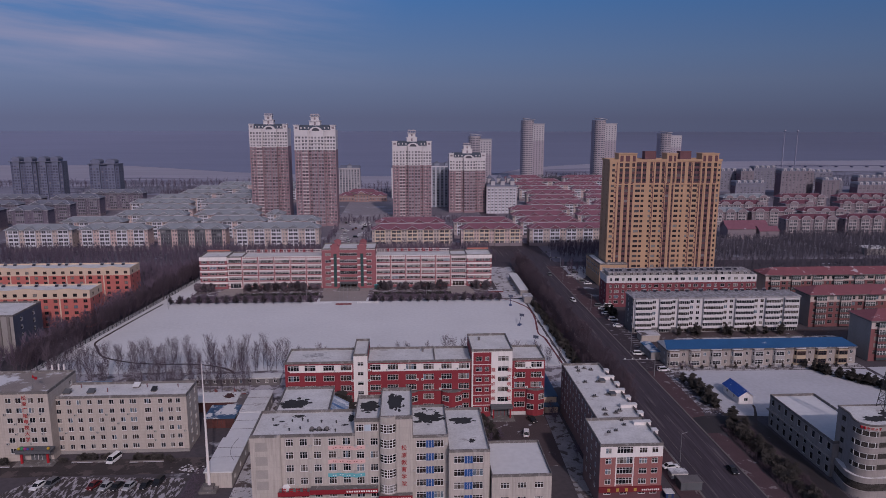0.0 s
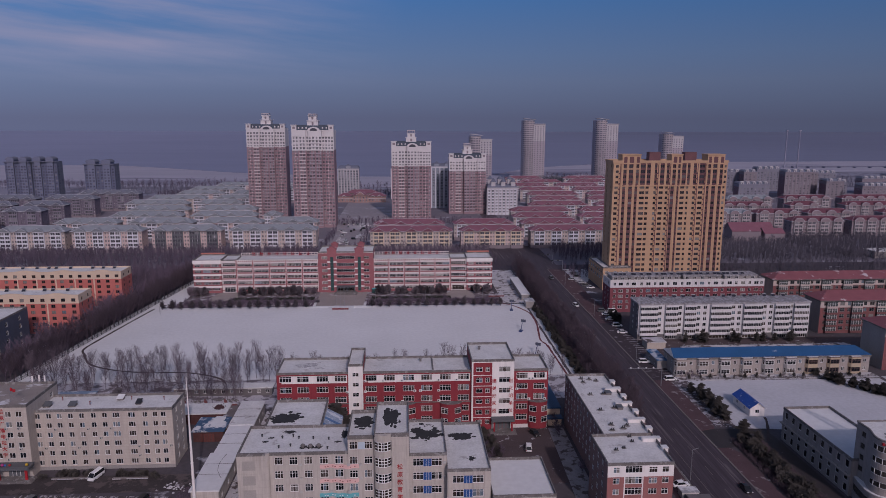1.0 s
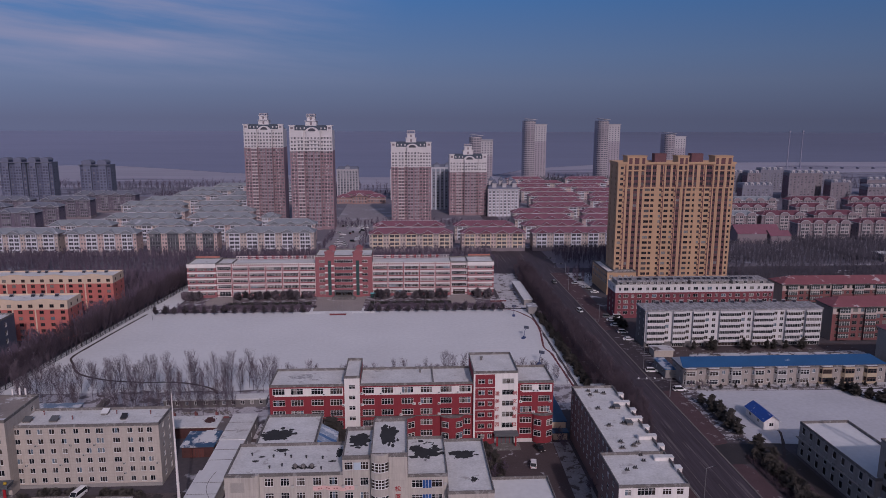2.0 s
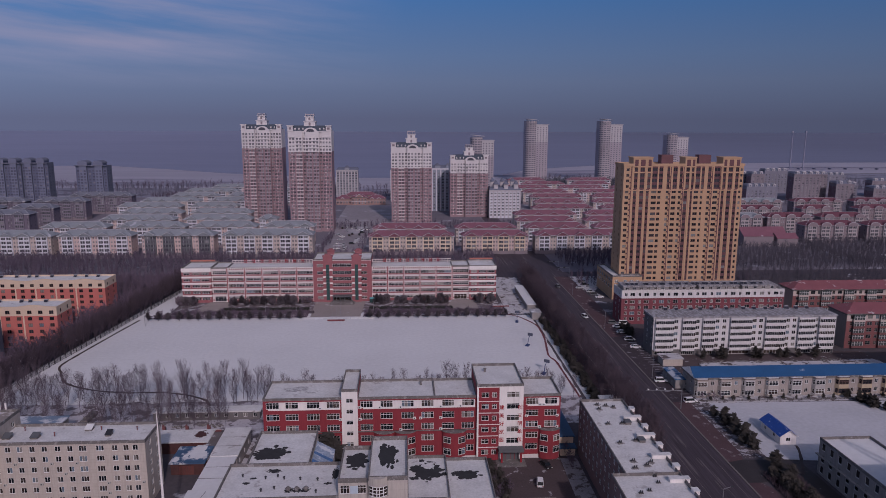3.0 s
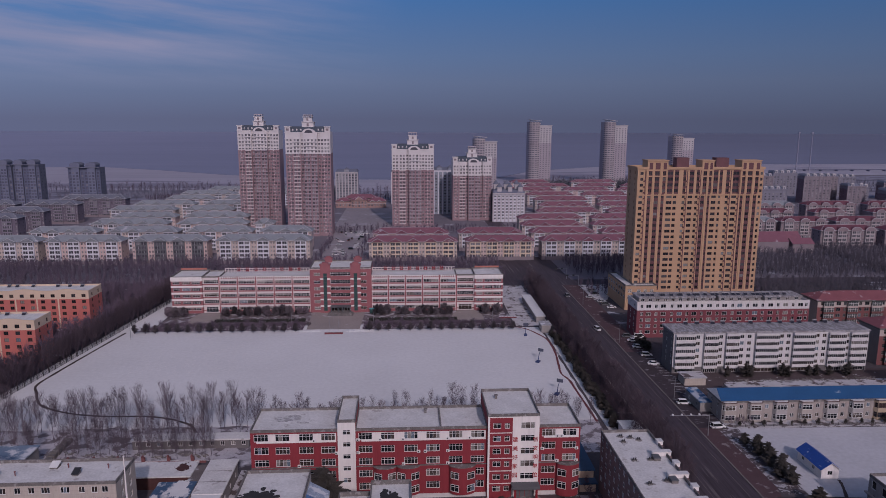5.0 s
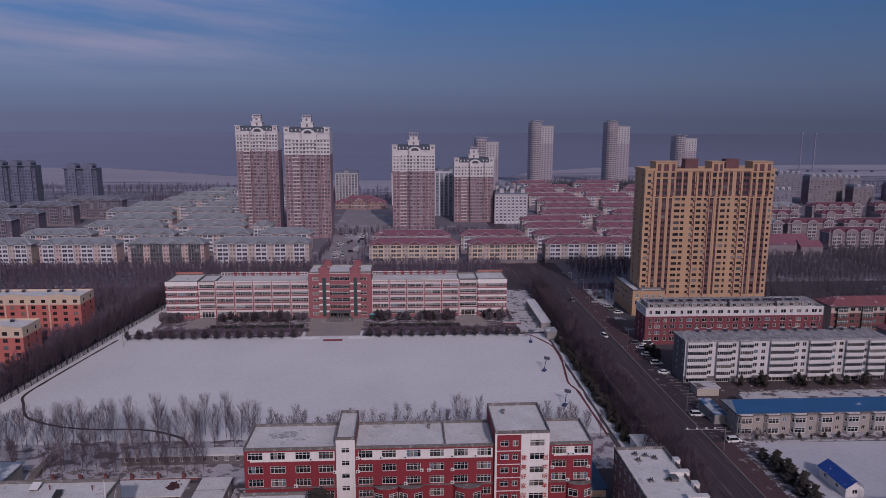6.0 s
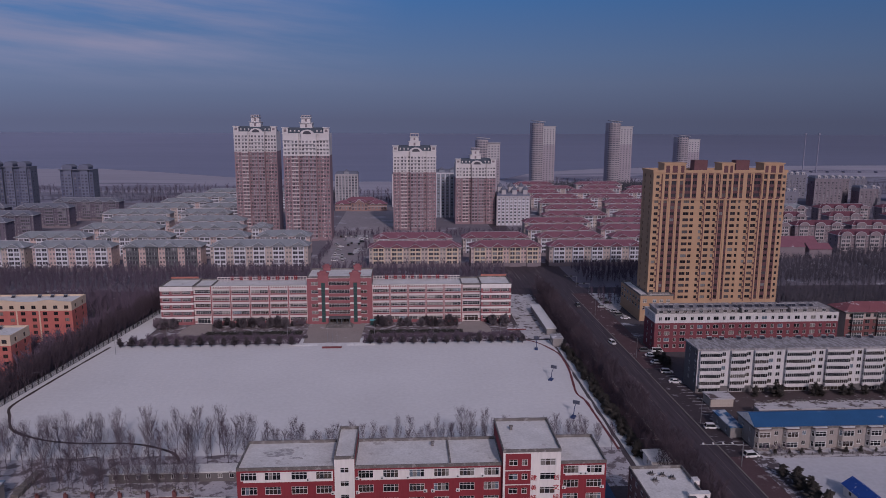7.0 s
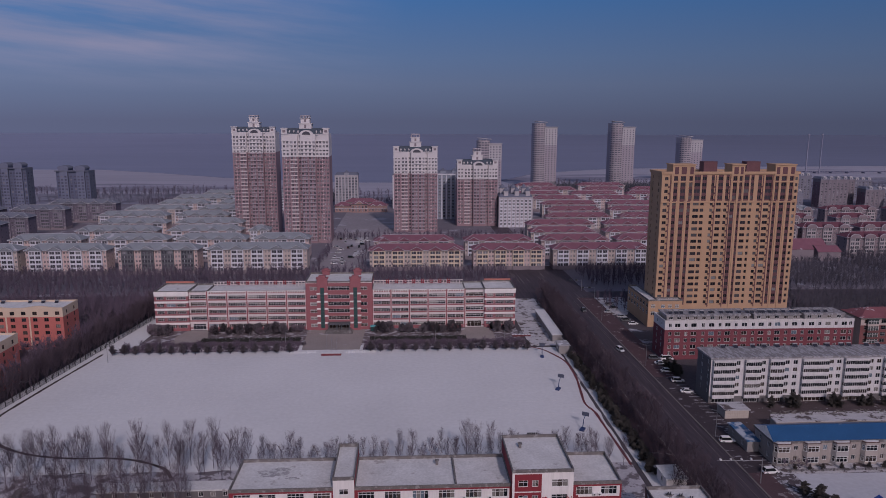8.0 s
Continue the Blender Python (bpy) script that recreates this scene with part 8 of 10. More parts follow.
drum_tower(194.4, 1050, 33.5, 92.5)
drum_tower(304.4, 1050, 34, 92.8)
drum_tower(445, 1150, 35, 70.8)
drum_tower(98.4, 900, 29, 72.8)


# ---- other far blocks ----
# Grey with a side wall's shade put in; one white block wears it whole.
SHADED_GREY = mat("shaded_grey_gable", (0.26, 0.27, 0.31), 0.85, 0.1, 0.2, 3.0)


def far_block(name, x0, x1, y, d, h, wallm, label, cols=None, domes=0, turrets=0, roofm=None, low=None, piers=None):
    T = thing(name, (x0 + x1) / 2, y + d / 2, label, "apartment block")
    zs = [2.4 + 2.95 * i for i in range(int((h - 3) / 2.95))]
    k = cols or max(2, int((x1 - x0) / 4.2))
    hs = [(c - 0.85, c + 0.85, z, z + 1.6) for c in spread(0, x1 - x0, k) for z in zs]
    sd = [(c - 0.7, c + 0.7, z, z + 1.5) for c in spread(0, d, 3) for z in zs]
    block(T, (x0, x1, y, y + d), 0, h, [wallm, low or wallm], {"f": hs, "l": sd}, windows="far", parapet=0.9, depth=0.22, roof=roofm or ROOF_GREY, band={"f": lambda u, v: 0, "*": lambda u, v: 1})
    if piers:
        for i in range(k + 1):
            c = x0 + (x1 - x0) * i / k
            m = Mesh()
            m.box(c - 0.55, c + 0.55, y - 0.35, y - 0.003, 0, h - 1.2)
            m.part("pier", piers, T)
        m = Mesh()
        m.box(x0 - 0.6, x1 + 0.6, y - 0.7, y - 0.003, h - 1.2, h + 0.1)
        m.part("cornice", piers, T)
        m = Mesh()
        m.face([(x0 - 0.6, y - 0.6, h + 0.12), (x1 + 0.6, y - 0.6, h + 0.12), (x1 - 1.2, y + 3.0, h + 2.7), (x0 + 1.2, y + 3.0, h + 2.7)])
        m.face([(x0 - 0.6, y + d, h + 0.9), (x0 - 0.6, y - 0.6, h + 0.12), (x0 + 1.2, y + 3.0, h + 2.7), (x0 + 1.2, y + d, h + 2.7)])
        m.face([(x1 + 0.6, y - 0.6, h + 0.12), (x1 + 0.6, y + d, h + 0.9), (x1 - 1.2, y + d, h + 2.7), (x1 - 1.2, y + 3.0, h + 2.7)])
        m.face([(x0 + 1.2, y + 3.0, h + 2.7), (x1 - 1.2, y + 3.0, h + 2.7), (x1 - 1.2, y + d, h + 2.7), (x0 + 1.2, y + d, h + 2.7)])
        m.part("mansard_roof", SLATE, T, "dark slate mansard")
    for i in range(turrets):
        c = x0 + (x1 - x0) * (i + 0.5) / turrets
        m = Mesh()
        m.box(c - 2.6, c + 2.6, y - 0.2, y + 5, h, h + 3.0)
        m.box(c - 3.0, c + 3.0, y - 0.6, y + 5.4, h + 3.0, h + 5.4, 1, 2.6)
        m.part("turret", [wallm, SLATE], T, "small roof turret")
    for i in range(2 * domes):
        # pointed turrets in two staggered rows
        c, back = x0 + (x1 - x0) * (i // 2 + (0.35 if i % 2 else 0.6)) / domes, 7.0 * (i % 2)
        m = Mesh()
        m.box(c - 2.0, c + 2.0, y + 1.0 + back, y + 5.0 + back, h, h + 5.6 + back * 0.3)
        m.tube((c, y + 3 + back, h + 5.6 + back * 0.3), (c, y + 3 + back, h + 9.4 + back * 0.3), 3.0, 0.15, 8, 1)
        m.part("turret", [SLAB_WHITE, SLATE], T, "white turret with a dark pointed roof")
    return T


far_block("domed_block", 83, 112.4, 690, 16, 27, HOUSE_GREY, "white apartment block with dark pointed roof turrets", 8, domes=3, low=SHADED_GREY, piers=SLAB_WHITE)
far_block("white_block", -76, -52, 830, 16, 36, SHADED_GREY, "pale apartment block with a small roof turret", 7, turrets=1, piers=SLAB_WHITE)
far_block("white_block", -14, 6, 830, 16, 36, HOUSE_GREY, "pale apartment block with a domed roof", 6, domes=2, piers=TOWER_WHITE)
far_block("glazed_block", 30, 52, 745, 16, 44, mat("pale_blue_grey_cladding", (0.24, 0.27, 0.33), 0.7, 0.1), "grey-blue block with roof turrets", 5, turrets=2, piers=HOUSE_GREY)


def dusk_tower(x0, x1, y, h):
    """A dark tower of three stepped bays, with two gabled roof heads."""
    T = thing("dark_tower", (x0 + x1) / 2, y, "dark grey-blue tower block with gabled roof heads", "tower block", group="dark towers")
    W, d = x1 - x0, 13.0
    wall, panes = Mesh(), Mesh()
    zs = [2.4 + 2.95 * i for i in range(int((h - 3) / 2.95))]
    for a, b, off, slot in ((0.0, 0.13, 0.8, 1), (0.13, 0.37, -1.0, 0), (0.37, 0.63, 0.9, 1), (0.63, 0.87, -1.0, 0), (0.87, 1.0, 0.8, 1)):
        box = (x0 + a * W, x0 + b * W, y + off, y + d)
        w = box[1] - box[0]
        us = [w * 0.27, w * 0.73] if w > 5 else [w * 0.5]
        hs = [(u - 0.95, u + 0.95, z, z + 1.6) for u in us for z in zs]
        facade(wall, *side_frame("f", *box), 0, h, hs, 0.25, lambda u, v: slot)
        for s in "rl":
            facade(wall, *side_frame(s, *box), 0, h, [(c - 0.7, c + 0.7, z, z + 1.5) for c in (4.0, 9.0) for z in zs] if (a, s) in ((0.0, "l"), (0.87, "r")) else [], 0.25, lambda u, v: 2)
        far_windows(panes, "f", box, hs, 0.25, 0, 1)
        if a in (0.0, 0.87):
            far_windows(panes, "l" if a == 0.0 else "r", box, [(c - 0.7, c + 0.7, z, z + 1.5) for c in (4.0, 9.0) for z in zs], 0.25, 0)
    facade(wall, *side_frame("b", x0, x1, y, y + d), 0, h, [], 0.25, lambda u, v: 2)
    wall.face([(x0, y - 1.0, h), (x1, y - 1.0, h), (x1, y + d, h), (x0, y + d, h)], 2)
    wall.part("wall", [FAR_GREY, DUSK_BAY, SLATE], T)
    panes.part("window_panes", [GLASS_DUSK, GLASS_HAZED], T)["kind"] = "stuff"
    for c in (0.25, 0.75):
        m, cx, hw = Mesh(), x0 + c * W, 0.15 * W
        m.box(cx - hw, cx + hw, y - 1.2, y + d * 0.7, h, h + 2.0)
        for k in range(6):
            a0, a1 = math.pi * k / 6, math.pi * (k + 1) / 6
            p0, p1 = (cx + hw * 1.15 * math.cos(a0), h + 2.0 + 3.0 * math.sin(a0)), (cx + hw * 1.15 * math.cos(a1), h + 2.0 + 3.0 * math.sin(a1))
            m.face([(p0[0], y - 1.5, p0[1]), (p0[0], y + d * 0.7, p0[1]), (p1[0], y + d * 0.7, p1[1]), (p1[0], y - 1.5, p1[1])], 1)
            m.face([(cx, y - 1.4, h + 2.0), (p0[0], y - 1.4, p0[1]), (p1[0], y - 1.4, p1[1])], 0)
        m.part("roof_head", [FAR_GREY, SLATE], T, "dark arched roof head")
    e = Mesh()
    e.box(x0 - 0.5, x1 + 0.5, y - 1.5, y - 0.6, h - 0.6, h + 0.3)
    e.part("cornice", SLATE, T)


# Haze is put into these blue tones; recessed bays get a darker copy.
GLASS_DUSK = glass("hazed_tower_glass", [(0, (0.075, 0.08, 0.12)), (0.5, (0.10, 0.105, 0.15)), (0.88, (0.19, 0.19, 0.23))], island=True)
DUSK_BAY = mat("hazed_recessed_bay", (0.108, 0.120, 0.186), 0.85, 0.1, 0.2, 3.0)
dusk_tower(-407, -381.5, 748, 49.5)
dusk_tower(-381.5, -356.5, 751, 49.5)
dusk_tower(-328.0, -297.5, 748, 47.0)


def slab_flats(x0, x1, y, d, h, front):
    """Pale-fronted flats with a brick end wall, a dark mansard and white dormers."""
    T = far_block("slab_flats", x0, x1, y, d, h, front, "pale flats with a brick end wall and dark mansard roof", low=END_BRICK, piers=front)
    tagged(T, "pale flats with a brick end wall and dark mansard roof", "apartment block", group="mansard flats")
    b = Mesh()
    b.box(x0 - 0.15, x0, y, y + d, h - 3.2, h)
    b.part("end_band", front, T, "pale band on the end wall")
    n = max(2, int((x1 - x0) / 7))
    for i in range(n):
        c = x0 + (x1 - x0) * (i + 0.5) / n
        m = Mesh()
        m.box(c - 1.7, c + 1.7, y - 0.3, y + 3.6, h, h + 2.6)
        m.box(c - 2.1, c + 2.1, y - 0.6, y + 4.0, h + 2.6, h + 3.6, 0, 1.1)
        m.box(c - 0.8, c + 0.8, y - 0.36, y - 0.3, h + 0.6, h + 2.0, 1)
        m.part("dormer", [SLAB_WHITE, SLATE], T, "white roof dormer")


# End wall and front colours hold the right side's darker haze.
END_BRICK = mat("brown_red_end_wall", (0.185, 0.122, 0.148), 0.85, 0.12, 0.2, 3.0)
FRONT_PALE = mat("dimmed_rose_front", (0.215, 0.19, 0.22), 0.85, 0.1, 0.2, 3.0)
FRONT_GREY = mat("dimmed_grey_front", (0.20, 0.20, 0.25), 0.85, 0.1, 0.2, 3.0)
for a, b, y, d, h, c in ((456.7, 488, 820, 15, 31.5, FRONT_PALE), (489, 507, 838, 15, 30, FRONT_PALE), (500.5, 521, 807, 15, 21.5, FRONT_PALE), (522, 535, 822, 14, 19, FRONT_GREY), (523.5, 552, 775, 15, 19, FRONT_PALE), (466.8, 497, 907, 14, 29, FRONT_GREY),
                         (399, 435, 816, 14, 17.5, FRONT_GREY), (436, 452, 880, 14, 27, FRONT_PALE), (410, 440, 900, 14, 26, FRONT_GREY), (360, 392, 860, 14, 22, FRONT_PALE), (345, 368, 920, 14, 24, FRONT_GREY), (580, 620, 860, 14, 20, FRONT_PALE), (640, 690, 900, 14, 20, FRONT_GREY), (560, 592, 800, 14, 17, FRONT_PALE), (540, 570, 900, 14, 24, FRONT_GREY)):
    slab_flats(a, b, y, d, h, c)


def palace():
    """A low orange hall: gabled centre, two wings under red mansards with small gables."""
    T = thing("orange_hall", -47, 806, "low orange hall with stepped red roofs and a pediment", "hall")
    salmon = mat("salmon_wall", (0.32, 0.21, 0.195), 0.85, 0.1)
    for x0, x1, y0, h, rise in ((-57, -40, 797, 8.6, 2.6), (-74, -57.2, 800, 6.6, 3.6), (-39.8, -20, 800, 6.6, 3.6), (-64, -30, 806, 9.6, 3.6)):
        W = x1 - x0
        block(T, (x0, x1, y0, y0 + 12), 0, h, [salmon], {"f": grid(spread(0, W, int(W / 3.2)), [1.2, 4.8] if h > 7 else [1.5], 1.5, 2.2, 2)}, windows="far", parapet=0.0, roof=COPING)
        r = Mesh()
        hip_roof(r, x0, x1, y0, y0 + 12, h + 0.35, rise)
        ridge_caps(r, x0, x1, y0, y0 + 12, h + 0.35, rise, slot=2)
        r.part("hipped_roof", [RED_ROOF, COPING, TRIM], T)
        c = Mesh()
        c.box(x0 - 0.4, x1 + 0.4, y0 - 0.4, y0, 4.0, 4.4)
        c.part("cornice", TRIM, T)
    for c, hw, z, y0 in ((-48.5, 5.0, 8.6, 796.4), (-67, 2.4, 6.6, 799.2), (-34.5, 2.4, 6.6, 799.2), (-27, 2.4, 6.6, 799.2)):
        g = Mesh()
        g.face([(c - hw, y0, z), (c + hw, y0, z), (c, y0, z + hw * 0.75)], 0)
        g.face([(c - hw, y0, z), (c, y0, z + hw * 0.75), (c, y0 + 4, z + hw * 0.75), (c - hw, y0 + 4, z)], 1)
        g.face([(c, y0, z + hw * 0.75), (c + hw, y0, z), (c + hw, y0 + 4, z), (c, y0 + 4, z + hw * 0.75)], 1)
        for sx in (-1, 1):
            g.tube((c + sx * hw, y0 - 0.05, z), (c, y0 - 0.05, z + hw * 0.75), 0.25, 0.25, 4, 2)
        g.part("pediment", [salmon, RED_ROOF, TRIM], T, "small gable with a white edge")


palace()
for x0, x1, y0, y1, h, r in ((256, 279, 531, 545, 8.0, 4.0), (281, 297, 529, 540, 6.5, 3.5), (262, 297, 547, 558, 8.0, 4.0)):
    shed("brick_hall", "dark brick hall under a dull red pitched roof", (x0, x1, y0, y1), h, HOUSE_BASE, RED_ROOF, r, 5, "hall")
shed("white_hall", "low hall with a pale sheet roof", (324, 340, 462, 474), 4.5, GREY_WALL, ROOF_SNOW)
shed("white_hall", "low hall with a pale sheet roof", (342, 400, 452, 470), 5.0, GREY_WALL, GREY_WALL)


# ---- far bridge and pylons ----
# Pylon colour is brought near the sky's: haze put into the concrete.
PYLON_HAZE = mat("hazed_concrete", (0.235, 0.235, 0.305), 0.9, 0.05)


def bridge():
    T = thing("river_bridge", 760, 1330, "far cable bridge with two tall pylons", "bridge")
    d = Mesh()
    d.tube((722, 1340, 3.4), (1500, 1288, 3.4), 1.1, 1.1, 4)
    d.part("deck", DECK_HAZE, T)
    for i in range(26):
        p = Mesh()
        x, y = 730 + i * 30, 1339.5 - 2.0 * i
        p.box(x - 1.0, x + 1.0, y - 4, y + 4, 0, 2.6)
        p.part("pier", DECK_HAZE, T)
    for x in (741, 767):
        p = Mesh()
        p.box(x - 0.8, x + 0.8, 1333, 1335, 0, 70, 0, 0.3)
        p.box(x - 1.8, x + 1.2, 1332.5, 1335.5, 70, 72.5)
        p.part("pylon", PYLON_HAZE, T, "bridge pylon paled by haze in its colour")


# Deck and pier concrete with the blue of the haze put in.
DECK_HAZE = mat("dim_hazed_concrete", (0.115, 0.12, 0.175), 0.9, 0.05)
bridge()
# ---- trees ----
def limb(m, a, b, r0, r1, n=3, slot=0):
    m.tube(a, b, r0, r1, n, slot)


def twig(m, a, b, r):
    """A slender three-sided spike."""
    d = b - a
    s = d.orthogonal().normalized() * r
    c = d.normalized().cross(s)
    k = len(m.v)
    m.v += [tuple(a + s), tuple(a - s * 0.5 + c * 0.87), tuple(a - s * 0.5 - c * 0.87), tuple(b)]
    m.f += [(k, k + 1, k + 3), (k + 1, k + 2, k + 3), (k + 2, k, k + 3)]
    m.m += [0, 0, 0]


def bare_tree_meshes(seed, h, spreadw, upright=0.8, limbs=22, twigs=9, thick=1.0, bark=None):
    """Trunk and crown meshes of a leafless tree standing at the origin."""
    rnd = random.Random(seed)
    trunk, crown = Mesh(), Mesh()
    pts = [Vector((0, 0, 0))]
    for i in range(1, 7):
        pts.append(Vector((rnd.uniform(-1, 1) * 0.02 * h * i / 6, rnd.uniform(-1, 1) * 0.02 * h * i / 6, h * 0.92 * i / 6)))
    trunk.loft(pts, [(0.011 * h * (1 - i / 6) + 0.015) * thick for i in range(7)], 6)
    for i in range(limbs):
        t = 0.16 + 0.80 * (i / limbs) ** 0.9
        base = pts[min(5, int(t * 6))].lerp(pts[min(6, int(t * 6) + 1)], t * 6 - int(t * 6))
        w = rnd.uniform(0, 2 * math.pi)
        reach = spreadw * (0.35 + 0.65 * math.sin(math.pi * min(1, t * 0.85 + 0.12))) * rnd.uniform(0.6, 1.1)
        up = reach * (upright / max(0.25, 1 - upright * 0.6)) * rnd.uniform(0.7, 1.2)
        tip = base + Vector((math.cos(w) * reach, math.sin(w) * reach, min(up, h * 1.02 - base.z)))
        mid = base.lerp(tip, 0.5) + Vector((math.cos(w), math.sin(w), -0.4)) * reach * 0.12
        limb(crown, base, mid, 0.045 * thick, 0.035 * thick)
        limb(crown, mid, tip, 0.035 * thick, 0.014 * thick)
        for j in range(twigs):
            s = rnd.uniform(0.2, 1.0)
            p = base.lerp(mid, s * 2) if s < 0.5 else mid.lerp(tip, s * 2 - 1)
            d = Vector((rnd.uniform(-1, 1), rnd.uniform(-1, 1), rnd.uniform(0.3, 1.8))).normalized() * rnd.uniform(0.5, 1.2) * (0.09 * h)
            twig(crown, p, p + d, 0.031 * thick)
            if j % 2 == 0:
                e = Vector((rnd.uniform(-1, 1), rnd.uniform(-1, 1), rnd.uniform(0.2, 1.4))).normalized() * 0.05 * h
                twig(crown, p + d * 0.6, p + d * 0.6 + e, 0.023 * thick)
    return trunk.data("trunk", [bark or BARK]), crown.data("crown", [bark or BARK])


def tree_thing(name, trunk, crown, label, category, group):
    T = thing(name, 0, 0, label, category, group=group)
    for nm, me in (("trunk", trunk), ("crown", crown)):
        new(nm, me).parent = T
    return T


def plant(proto, spots):
    """First spot takes the thing itself, the others copies; each spot: x, y, turn, size."""
    first = True
    for x, y, turn, s in spots:
        m = pose(x, y, 0.0, 0, 0, turn)
        if first:
            proto.matrix_basis = m @ Matrix.Diagonal((s, s, s, 1))
            first = False
        else:
            c = copy_thing(proto, m)
            c.scale = (s, s, s)


POPLAR = [tree_thing("bare_poplar", *bare_tree_meshes(11 + k, 12.4, 1.9 + 0.2 * k, 0.95, 46, 14, 0.52, POPLAR_BARK), "slender leafless poplar with upright twigs", "tree", "bare poplars") for k in range(4)]
STREET = [tree_thing("bare_street_tree", *bare_tree_meshes(31 + k, 9.8, 2.3, 0.84, 42, 16, 0.8, STREET_BARK), "leafless brown street tree", "tree", "bare street trees") for k in range(3)]
LOW = [tree_thing("bare_shrub_tree", *bare_tree_meshes(51 + k, 4.6, 2.1, 0.5, 34, 14, 1.0), "low spreading leafless tree", "tree", "low bare trees") for k in range(2)]


def scatter_poplars():
    rnd = random.Random(77)
    spots = []
    for row, (y, step) in enumerate(((251.5, 3.9), (247.4, 4.6), (256.5, 7.0))):
        x = -131.0 + row * 1.7
        while x < -42:
            spots.append((x + rnd.uniform(-1, 1), y + rnd.uniform(-1.2, 1.2), rnd.uniform(0, 360), rnd.uniform(0.75, 1.12)))
            x += step * rnd.uniform(0.75, 1.3)
    for row, y in enumerate((252.0, 256.5)):
        x = -40.0
        while x < 60:
            spots.append((x, y + rnd.uniform(-1, 1), rnd.uniform(0, 360), rnd.uniform(0.5, 0.78) + (0.18 if 14 < x < 30 else 0)))
            x += rnd.uniform(2.0, 4.6)
    for i in range(30):
        spots.append((-96 + 1.45 * i + rnd.uniform(-0.6, 0.6), rnd.uniform(232.6, 238.2), rnd.uniform(0, 360), rnd.uniform(0.6, 1.0)))
    for i in range(12):
        spots.append((rnd.uniform(-128, -101), rnd.uniform(235, 241), rnd.uniform(0, 360), rnd.uniform(0.7, 1.0)))
    for k in range(4):
        plant(POPLAR[k], spots[k::4])


scatter_poplars()


def scatter_street():
    rnd = random.Random(78)
    spots = []
    y = 208.0
    while y < 434:
        spots.append((71.0 + rnd.uniform(-0.8, 0.8), y, rnd.uniform(0, 360), rnd.uniform(0.75, 1.2)))
        if rnd.random() < 0.8:
            spots.append((74.6 + rnd.uniform(-0.4, 0.4), y + 1.5, rnd.uniform(0, 360), rnd.uniform(0.8, 1.2)))
        if rnd.random() < 0.25:
            spots.append((68.0 + rnd.uniform(-0.5, 0.5), y + 2.5, rnd.uniform(0, 360), rnd.uniform(0.5, 0.9)))
        y += rnd.uniform(2.8, 4.6)
    for i in range(70):
        yy = 256 + 175 * i / 70
        for x in (fence_x(yy) - 1.6, fence_x(yy) - 5.8):
            spots.append((x + rnd.uniform(-0.5, 0.5), yy + rnd.uniform(-0.6, 0.6), rnd.uniform(0, 360), rnd.uniform(0.8, 1.15)))
    for k in range(3):
        plant(STREET[k], spots[k::3])
    low = []
    for x in [-116, -110, -104, -98] + [-92 + 5.4 * i for i in range(9)] + [-12 + 5.6 * i for i in range(11)]:
        low.append((x + rnd.uniform(-0.6, 0.6), 357.2 + rnd.uniform(-0.5, 0.5), rnd.uniform(0, 360), rnd.uniform(0.75, 1.05)))
    low += [(47.5, 203 + 4 * i, 40 * i, 0.8) for i in range(3)] + [(22.5, 186, 10, 0.9), (25.5, 189, 80, 0.8), (49.0, 181, 10, 0.8), (28.5, 192, 100, 0.7), (24.0, 194, 100, 0.8)]
    low += [(101.8 + rnd.uniform(0, 8), 247.6, rnd.uniform(0, 360), 0.6) for i in range(4)]
    for k in range(2):
        plant(LOW[k], low[k::2])


scatter_street()


def conifer_meshes(seed, h, r, layers=16, blades=14, leaf=None, low=0.10):
    """Trunk and a crown of many drooping needle sprays with an uneven outline."""
    rnd = random.Random(seed)
    trunk, crown = Mesh(), Mesh()
    trunk.tube((0, 0, 0), (0, 0, h * 0.95), 0.03 * h, 0.01, 6)
    for i in range(layers):
        t = i / (layers - 1)
        z = h * (low + (0.97 - low) * t)
        rad = r * (1 - t) ** 0.5 * (0.6 + 0.4 * min(1, 4 * t)) * rnd.uniform(0.6, 1.15) + 0.10
        lean = rnd.uniform(0, 6.28)
        for j in range(max(6, int(blades * (1 - 0.55 * t)))):
            w = rnd.uniform(0, 2 * math.pi)
            L = rad * rnd.uniform(0.5, 1.2) * (1 + 0.35 * math.cos(w - lean))
            d = Vector((math.cos(w), math.sin(w), rnd.uniform(-0.15, 0.28)))
            s = Vector((-math.sin(w), math.cos(w), 0)) * (0.20 * L + 0.10)
            up = Vector((0, 0, rnd.uniform(0.12, 0.30)))
            o = Vector((0, 0, z))
            tip = o + d * L
            mid = o + d * L * 0.55
            crown.face([o, mid + s - up * 0.4, tip, mid - s - up * 0.4])
            crown.face([o + up, mid + s * 0.7 + up * 0.5, tip + up * 0.1, mid + up])
            crown.face([o + up, mid + up, tip + up * 0.1, mid - s * 0.7 + up * 0.5])
    return trunk.data("trunk", [BARK]), crown.data("crown", [leaf or NEEDLE])


FIR = [tree_thing("conifer", *conifer_meshes(k + 3, 4.0, 1.6, 16, 18), "small dark evergreen conifer", "conifer", "dark conifers") for k in range(3)]
NEAR_FIR = [tree_thing("conifer", *conifer_meshes(k + 23, 4.0, 1.6, 16, 18, DARK_NEEDLE), "small brown-black conifer in snow", "conifer", "dark conifers along the street") for k in range(3)]
